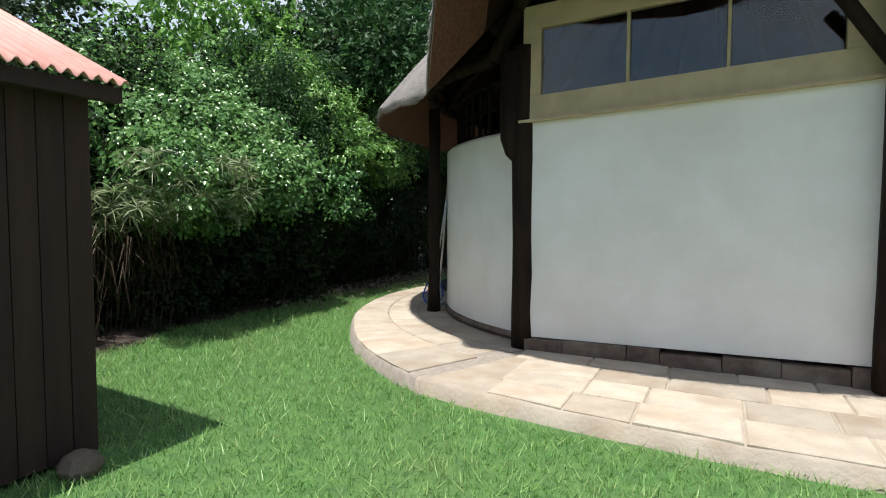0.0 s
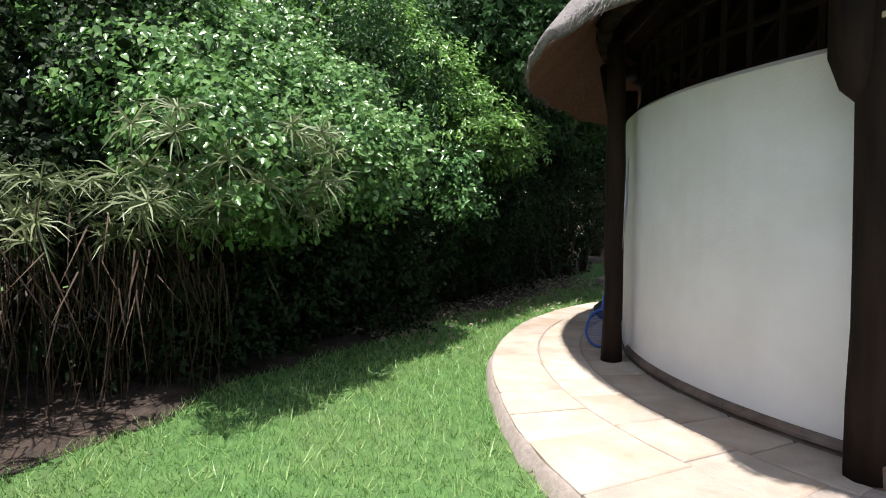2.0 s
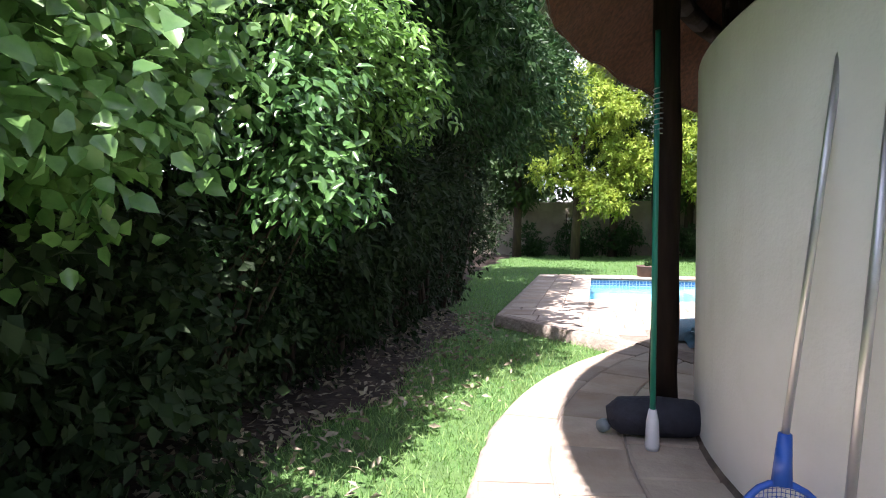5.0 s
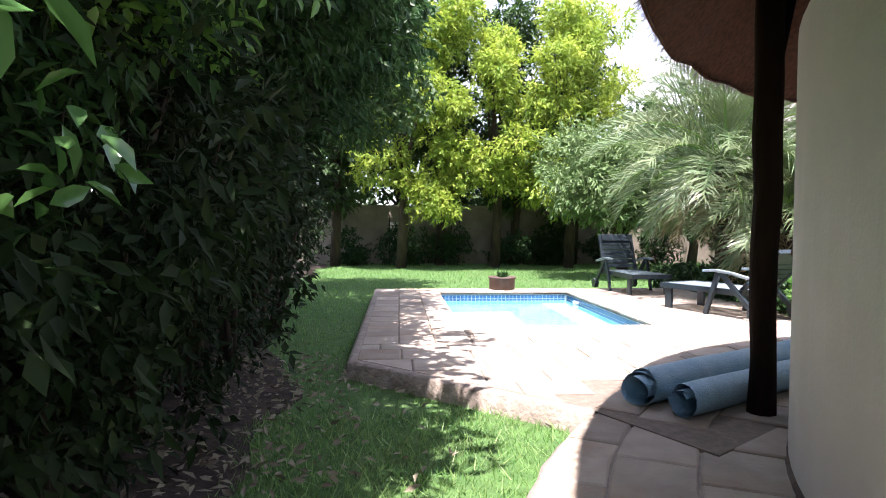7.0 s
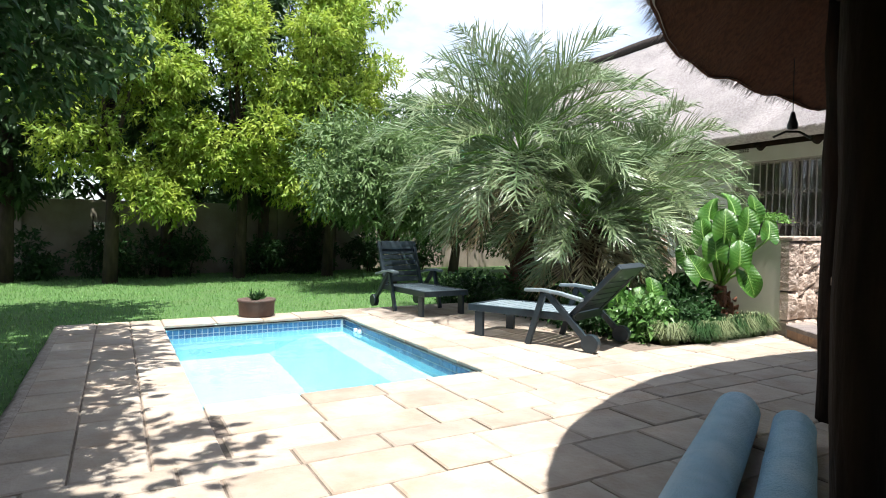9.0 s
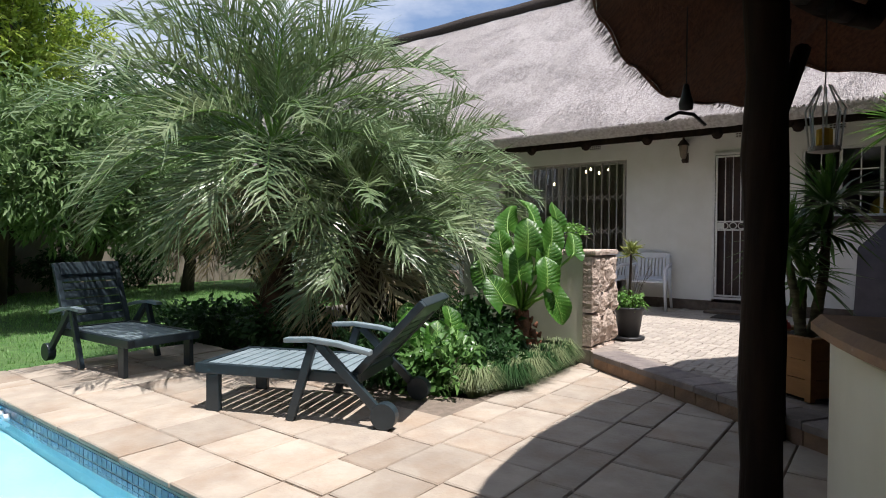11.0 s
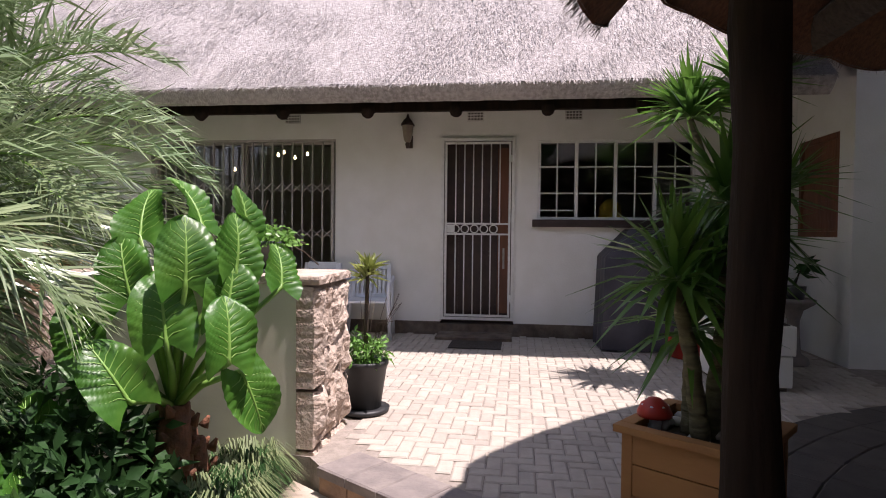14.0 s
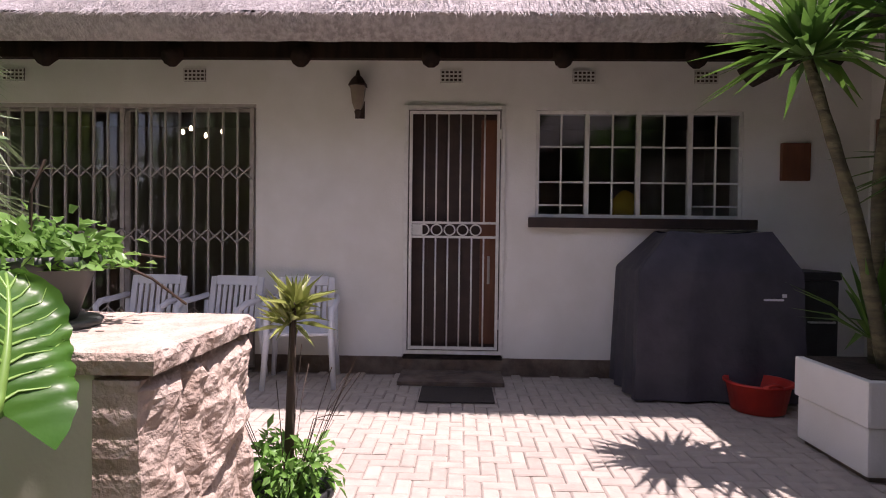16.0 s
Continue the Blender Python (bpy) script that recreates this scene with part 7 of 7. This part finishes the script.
def pendant_bulbs():
    for y, z in ((15.92, 2.56), (15.83, 2.60), (15.66, 2.52), (15.47, 2.57), (16.6, 2.35)):
        t = empty("pendant_bulb", (7.6, y, z))
        tagged(t, "small warm lit pendant bulb inside the house", "lamp", "pendant bulbs")
        b = Build()
        b.lathe([(0, 0), (.016, .01), (.02, .025), (.012, .05), (.006, .06)], (0, 0, 0), 10)
        b.done("bulb", M_BULB, t, smooth=True)
        b = Build()
        b.tube([(0, 0, .06), (0, 0, 3.0 - z)], .002, 4)
        b.done("cord", M_BLACK_PLASTIC, t)


pendant_bulbs()


def door_mats():
    for nm, x0, x1, y0, y1, z in (("door_step", 5.56, 5.985, 12.42, 13.26, .035), ("door_mat", 5.10, 5.52, 12.52, 13.06, .014)):
        b = Build()
        b.box((x0, y0, PATIO + .004), (x1, y1, PATIO + z))
        ob = b.done(nm, M_RUBBER if nm == "door_mat" else M_PLINTH, bevel=.005)
        tagged(ob, "dark rubber door mat on the pavers" if nm == "door_mat" else "low dark stone doorstep below the gate", nm.replace("_", " "))


door_mats()


def plastic_chair(at, rz):
    t = empty("garden_chair", at, rz)
    tagged(t, "white moulded plastic garden armchair", "chair", "patio chairs")
    b = Build()
    b.box((-.22, -.22, .40), (.22, .22, .425))
    b.done("seat", M_PVC, t, bevel=.010)
    m = pose(0, .205, .42, -12)
    b = Build()
    b.box((-.23, -.012, 0.0), (-.18, .012, .40), m).box((.18, -.012, 0), (.23, .012, .40), m).box((-.18, -.012, .33), (.18, .012, .41), m).box((-.18, -.012, 0), (.18, .012, .05), m)
    b.done("backrest", M_PVC, t, bevel=.008)
    for k in range(7):
        s = Build()
        x = -.165 + k * .05
        s.box((x, -.008, .05), (x + .03, .008, .33), m)
        s.done("back_slat", M_PVC, t)
    for sx in (-1, 1):
        a = Build()
        a.tube([(sx * .25, .25, .66), (sx * .265, .10, .645), (sx * .265, -.12, .635), (sx * .25, -.21, .60)], [.022, .024, .026, .022], 8)
        a.done("armrest", M_PVC, t, smooth=True)
        for sy in (-1, 1):
            l = Build()
            l.tube([(sx * .245, sy * .21 + (.02 if sy > 0 else 0), .62), (sx * .24, sy * .21, .38), (sx * .265, sy * .255, 0.0)], [.02, .026, .019], 8)
            l.done("leg", M_PVC, t, smooth=True)
    return t


ch = plastic_chair((5.62, 14.02, PATIO), -82)
copy_thing(ch, pose(5.58, 14.66, PATIO, 0, 0, -96))
copy_thing(ch, pose(5.60, 15.30, PATIO, 0, 0, -90))


def covered_grill():
    t = empty("covered_barbecue", (5.58, 10.76, PATIO))
    tagged(t, "barbecue under a charcoal weatherproof cover", "barbecue")
    rings = [(.36, .76, -.46, .015), (.355, .75, -.45, .30), (.34, .74, -.44, .62), (.33, .73, -.43, .93), (.325, .72, -.42, .955), (.17, .47, -.28, 1.235)]
    corners = [[(-hx, b), (-hx, a), (hx, a), (hx, b)] for hx, a, b, z in rings]
    g = Build()
    for side in range(4):
        n = 14
        vs, fs = [], []
        for i, ring in enumerate(rings):
            p, q = Vector(corners[i][side]), Vector(corners[i][(side + 1) % 4])
            d = (q - p).normalized()
            out = Vector((-d.y, d.x))
            for k in range(n + 1):
                u = k / n
                slack = max(0, 1 - ring[3] / 1.1)
                f = math.sin(math.pi * u) ** .5 * (.030 * slack * math.sin(k * 1.45 + side) + .018 * noise.noise((k * .5, i * .6, side)))
                e = p.lerp(q, u) + out * f
                sag = -.02 * math.sin(math.pi * u) if i == len(rings) - 1 else .010 * noise.noise((k * .6, i, side + 4)) * (i > 0)
                vs.append((e.x, e.y, ring[3] + sag * (0 < k < n)))
        w = n + 1
        for i in range(len(rings) - 1):
            for k in range(n):
                a = i * w + k
                fs.append((a, a + 1, a + 1 + w, a + w))
        g.add(vs, fs)
        if side == 0:
            top = len(rings) - 1
    g.add([(x, y, 1.233) for x, y in corners[-1]], [(0, 1, 2, 3)])
    g.done("cover", M_COVER, t, smooth=True)
    # plain pale mark printed on the front
    b = Build()
    b.box((-.352, -.28, .74), (-.346, -.14, .755)).box((-.352, -.30, .765), (-.346, -.27, .79))
    b.done("printed_mark", M_PVC, t)


covered_grill()


def side_burner():
    t = empty("covered_side_cabinet", (5.60, 10.15, PATIO))
    tagged(t, "narrow black covered cabinet beside the barbecue", "cabinet")
    b = Build()
    b.box((-.24, -.135, .0), (.24, .135, .88))
    b.done("body", M_BLACK_PLASTIC, t, bevel=.02)
    b = Build()
    b.box((-.26, -.145, .884), (.26, .145, .945))
    b.done("lid", M_BLACK_PLASTIC, t, bevel=.018)
    b = Build()
    b.tube([(-.255, -.09, .58), (-.275, -.09, .58), (-.275, .09, .58), (-.255, .09, .58)], .008, 6)
    b.done("handle", M_ALU, t, smooth=True)


side_burner()


def red_tub():
    t = empty("red_tub", (5.08, 10.72, PATIO))
    tagged(t, "red plastic tub on the pavers", "tub")
    b = Build()
    b.lathe([(.15, 0), (.17, .01), (.205, .19), (.225, .195), (.225, .21), (.20, .21), (.16, .03)], (0, 0, 0), 28)
    b.done("body", M_RED, t, smooth=True)
    for a in (0, math.pi):
        g = Build()
        g.tube([(.215 * math.cos(a + d), .215 * math.sin(a + d), .20 + .03 * math.cos(d * 5)) for d in (-.3, -.15, 0, .15, .3)], .012, 6)
        g.done("handle", M_RED, t, smooth=True)


red_tub()


def sword_head(center, n, length, width, seed, lo=-.5, hi=1.4):
    r = np.random.default_rng(seed)
    c = np.array(center, float)
    a = r.uniform(0, 6.283, n)
    el = r.uniform(lo, hi, n)
    d = np.stack([np.cos(a) * np.cos(el), np.sin(a) * np.cos(el), np.sin(el)], 1)
    side = unit(np.cross(d, np.array([0, 0, 1.0]) + .01))
    up = np.cross(side, d)
    L = (length * r.uniform(.75, 1.15, n))[:, None]
    w = side * width
    p0 = c + d * .03
    p1 = p0 + d * L * .45 + np.array([0, 0, .01])
    p2 = p0 + d * L + np.array([0, 0, -1]) * (L * .16 * np.cos(el)[:, None])
    f1 = up * width * .5
    v = np.stack([p0 - w * .6, p0, p0 + w * .6, p1 - w + f1, p1, p1 + w + f1, p2], 1).reshape(-1, 3)
    i = 7 * np.arange(n)[:, None]
    f = np.concatenate([i + np.array(t) for t in ((0, 1, 4), (0, 4, 3), (1, 2, 5), (1, 5, 4), (3, 4, 6), (4, 5, 6))], 0)
    return v, f


def yucca(name, label, at, stems, heads):
    t = empty(name, at)
    tagged(t, label, "plant", "yucca plants")
    b = Build()
    for pts, r0 in stems:
        n = 12
        P = [Vector(p) for p in pts]
        path, rad = [], []
        for k in range(n + 1):
            u = k / n * (len(P) - 1)
            i = min(int(u), len(P) - 2)
            path.append(P[i].lerp(P[i + 1], u - i))
            rad.append(r0 * (1 - .35 * k / n) * (1.08 if k % 2 else .92))
        b.tube(path, rad, 9)
    b.done("trunk", M_YUCCA_TRUNK, t, smooth=True)
    v, f = join(*[sword_head(*h) for h in heads])
    cloud("sword_leaves", v, f, M_YUCCA, t)
    return t


def white_planter():
    t = empty("white_planter", (4.16, 10.55, PATIO))
    tagged(t, "large rectangular white concrete planter on the patio", "planter")
    b = Build()
    b.box((-.30, -.25, .03), (.30, .25, .27)).box((-.315, -.265, .274), (.315, .265, .50))
    b.done("body", M_PLASTER, t, bevel=.014)
    b = Build()
    b.box((-.27, -.22, 0), (.27, .22, .03))
    b.done("foot", M_PLINTH, t)
    b = Build()
    b.box((-.28, -.23, .501), (.28, .23, .507))
    b.done("soil", M_SOIL, t)
    yucca("yucca", "tall yucca with bright green sword leaves in the white planter", (4.16, 10.55, PATIO + .507),
          [([(-.05, 0, 0), (-.06, .18, .8), (-.12, .48, 1.58)], .04), ([(.1, -.05, 0), (-.02, .04, 1.0), (-.24, .12, 1.72)], .04), ([(-.1, -.1, 0), (-.12, -.22, 1.0)], .035)],
          [((-.12, .48, 1.60), 110, .50, .024, 1, -.35, 1.5), ((-.24, .12, 1.76), 95, .52, .026, 2, -.35, 1.5), ((-.12, -.22, 1.02), 50, .5, .022, 3, -.4, 1.4), ((.05, .0, .14), 36, .5, .02, 4, .1, 1.4)])


white_planter()


def wooden_planter():
    t = empty("wooden_planter", (1.60, 11.60, PATIO), 54)
    tagged(t, "square orange-brown wooden planter box on the patio", "planter")
    s, h = .235, .42
    for k in range(4):
        m = pose(0, 0, 0, 0, 0, 90 * k)
        for j in range(3):
            b = Build()
            b.box((-s + .025, -s, .02 + j * .125), (s - .025, -s + .022, .02 + j * .125 + .121), m)
            b.done("board", M_TERRA, t, bevel=.003)
        b = Build()
        b.box((-s - .004, -s - .004, 0), (-s + .04, -s + .04, h - .03), m)
        b.done("corner_post", M_TERRA, t, bevel=.004)
        b = Build()
        b.box((-s - .03, -s - .03, h - .03), (s - .03, -s + .03, h), m)
        b.done("rim", M_TERRA, t, bevel=.005)
    b = Build()
    b.box((-s + .024, -s + .024, .30), (s - .024, s - .024, h - .06))
    b.done("soil", M_SOIL, t)
    r = random.Random(12)
    for k in range(26):
        g = Build()
        g.lathe([(.0, 0), (.022, .004), (.028, .018), (.016, .034), (0, .036)], (0, 0, 0), 8)
        p = g.done("pebble", M_PEBBLE, t, smooth=True)
        p.location = (r.uniform(-.2, .2), r.uniform(-.2, .2), h - .062)
        p.scale = (r.uniform(.8, 1.4), r.uniform(.7, 1.1), r.uniform(.7, 1.2))
    m = empty("mushroom_ornament", (1.68, 11.78, PATIO + h - .062))
    tagged(m, "red toadstool ornament with white spots in the planter", "ornament")
    b = Build()
    b.lathe([(.025, 0), (.03, .03), (.022, .075)], (0, 0, 0), 12)
    b.done("stem", M_PVC, m, smooth=True)
    b = Build()
    b.lathe([(.02, .07), (.07, .062), (.072, .075), (.055, .11), (.025, .135), (0, .14)], (0, 0, 0), 16)
    b.done("cap", M_RED, m, smooth=True)
    b = Build()
    for k in range(7):
        a = k * .9
        b.lathe([(.009, 0), (.006, .004), (0, .005)], (.05 * math.cos(a), .05 * math.sin(a), .108), 7)
    b.done("spots", M_PVC, m)
    yucca("yucca", "leafy yucca with dark green sword leaves in the wooden planter", (1.60, 11.60, PATIO + h - .06),
          [([(.02, -.02, 0), (.06, -.08, .45), (.08, -.10, .92)], .04), ([(-.05, .03, 0), (-.06, .08, .35), (-.04, .14, .62)], .038), ([(.06, .05, 0), (.12, .04, .40)], .03)],
          [((.08, -.10, .95), 90, .40, .018, 5, -.7, 1.4), ((-.04, .14, .64), 90, .38, .018, 6, -.7, 1.4), ((.12, .04, .42), 64, .36, .017, 7, -.6, 1.3), ((.07, -.09, .75), 60, .38, .017, 8, -.6, .6)])


wooden_planter()


def pedestal():
    t = empty("pedestal_planter", (4.95, 9.84, PATIO))
    tagged(t, "stone pedestal bowl with a small dark-leaved plant", "planter")
    b = Build()
    b.lathe([(.13, 0), (.14, .02), (.13, .06), (.07, .10), (.055, .25), (.05, .40), (.08, .50), (.17, .56), (.18, .60), (.15, .61), (.10, .60)], (0, 0, 0), 22)
    b.done("bowl", M_COPING, t, smooth=True)
    b = Build()
    b.lathe([(.08, .602), (.10, .72), (.09, .72)], (0, 0, 0), 16)
    b.done("pot", M_BLACK_PLASTIC, t, smooth=True)
    b = Build()
    b.tube([(0, 0, .7), (.02, -.05, .85), (.0, -.10, .92)], .008, 6)
    b.done("stem", M_BARK, t)
    p = np.repeat(np.array([[0, -.10, .92], [.02, -.05, .84]]), 9, 0)
    v, f = leaves(p, np.tile([0, -.3, .2], (18, 1)), .17, .075, .4, .8)
    cloud("leaves", v, f, M_DARK_LEAF, t)


pedestal()


def stone_braai():
    t = empty("stone_fireplace", (4.0, 16.9, 0))
    tagged(t, "low outdoor fireplace of orange stone beyond the palms", "fireplace")
    r = random.Random(6)
    for i in range(6):
        for j in range(3):
            b = Build()
            b.box((-.3 + r.uniform(-.015, .01), -.35 + j * .235, .002 + i * .135), (.3, -.35 + j * .235 + .228, .002 + i * .135 + .130))
            b.done("stone", M_ROCK, t, bevel=.012)
    b = Build()
    b.box((-.16, -.12, .815), (.16, .22, 1.20))
    b.done("chimney", M_STEP, t, bevel=.01)
    b = Build()
    b.lathe([(.0, 1.20), (.10, 1.202), (.12, 1.26), (.05, 1.32), (.0, 1.40)], (0, .05, 0), 14)
    b.done("cowl", M_BRONZE, t, smooth=True)


stone_braai()


def hanging_things():
    t = empty("hanging_ornament", (-.48, 11.86, 2.36))
    tagged(t, "small dark metal ornament hanging from the eave", "ornament")
    b = Build()
    b.tube([(0, 0, 0), (0, 0, -.33)], .003, 5)
    b.done("chain", M_BLACK_PLASTIC, t)
    b = Build()
    b.lathe([(.0, -.45), (.028, -.445), (.032, -.42), (.02, -.38), (.012, -.34), (0, -.33)], (0, 0, 0), 12)
    b.done("figure", M_BLACK_PLASTIC, t, smooth=True)
    b = Build()
    b.tube([(-.12, .05, -.50), (-.04, .02, -.462), (.04, -.02, -.462), (.12, -.05, -.50)], .008, 6)
    b.done("perch", M_BLACK_PLASTIC, t, smooth=True)
    t = empty("hanging_lantern", (-.30, 11.36, 2.3))
    tagged(t, "wire garden lantern hanging below the beam", "lantern")
    b = Build()
    b.tube([(0, 0, 0), (0, 0, -.32)], .003, 5)
    b.done("chain", M_BLACK_PLASTIC, t)
    for k in range(8):
        a = k * .785
        b = Build()
        b.tube([(.02 * math.cos(a), .02 * math.sin(a), -.32), (.07 * math.cos(a), .07 * math.sin(a), -.42), (.055 * math.cos(a), .055 * math.sin(a), -.58)], .004, 5)
        b.done("rib", M_ALU, t)
    b = Build()
    b.lathe([(.0, -.60), (.06, -.59), (.055, -.57), (0, -.57)], (0, 0, 0), 12)
    b.done("tray", M_BRONZE, t)
    b = Build()
    b.lathe([(0, -.569), (.03, -.565), (.03, -.50), (0, -.49)], (0, 0, 0), 10)
    b.done("candle", M_YELLOW_BITS, t)


hanging_things()


def lamp_mast():
    t = empty("lamp_mast", (2.95, 18.8, 0))
    tagged(t, "slim grey steel mast standing on the lawn", "mast")
    b = Build()
    b.tube([(0, 0, -.02), (0, 0, 7.0)], [.04, .03], 10)
    b.done("pole", M_ALU, t, smooth=True)
    b = Build()
    b.lathe([(.07, 0), (.07, .02), (.045, .04), (.042, .1)], (0, 0, 0), 12)
    b.done("base", M_ALU, t)


lamp_mast()


def wall_panel():
    t = empty("wall_panel", (6.0, 10.015, 2.10))
    tagged(t, "small reddish-brown wooden panel mounted on the house wall", "wall panel")
    b = Build()
    b.box((-.045, -.115, -.155), (-.002, .115, .155))
    b.done("board", M_WOOD, t, bevel=.006)


wall_panel()
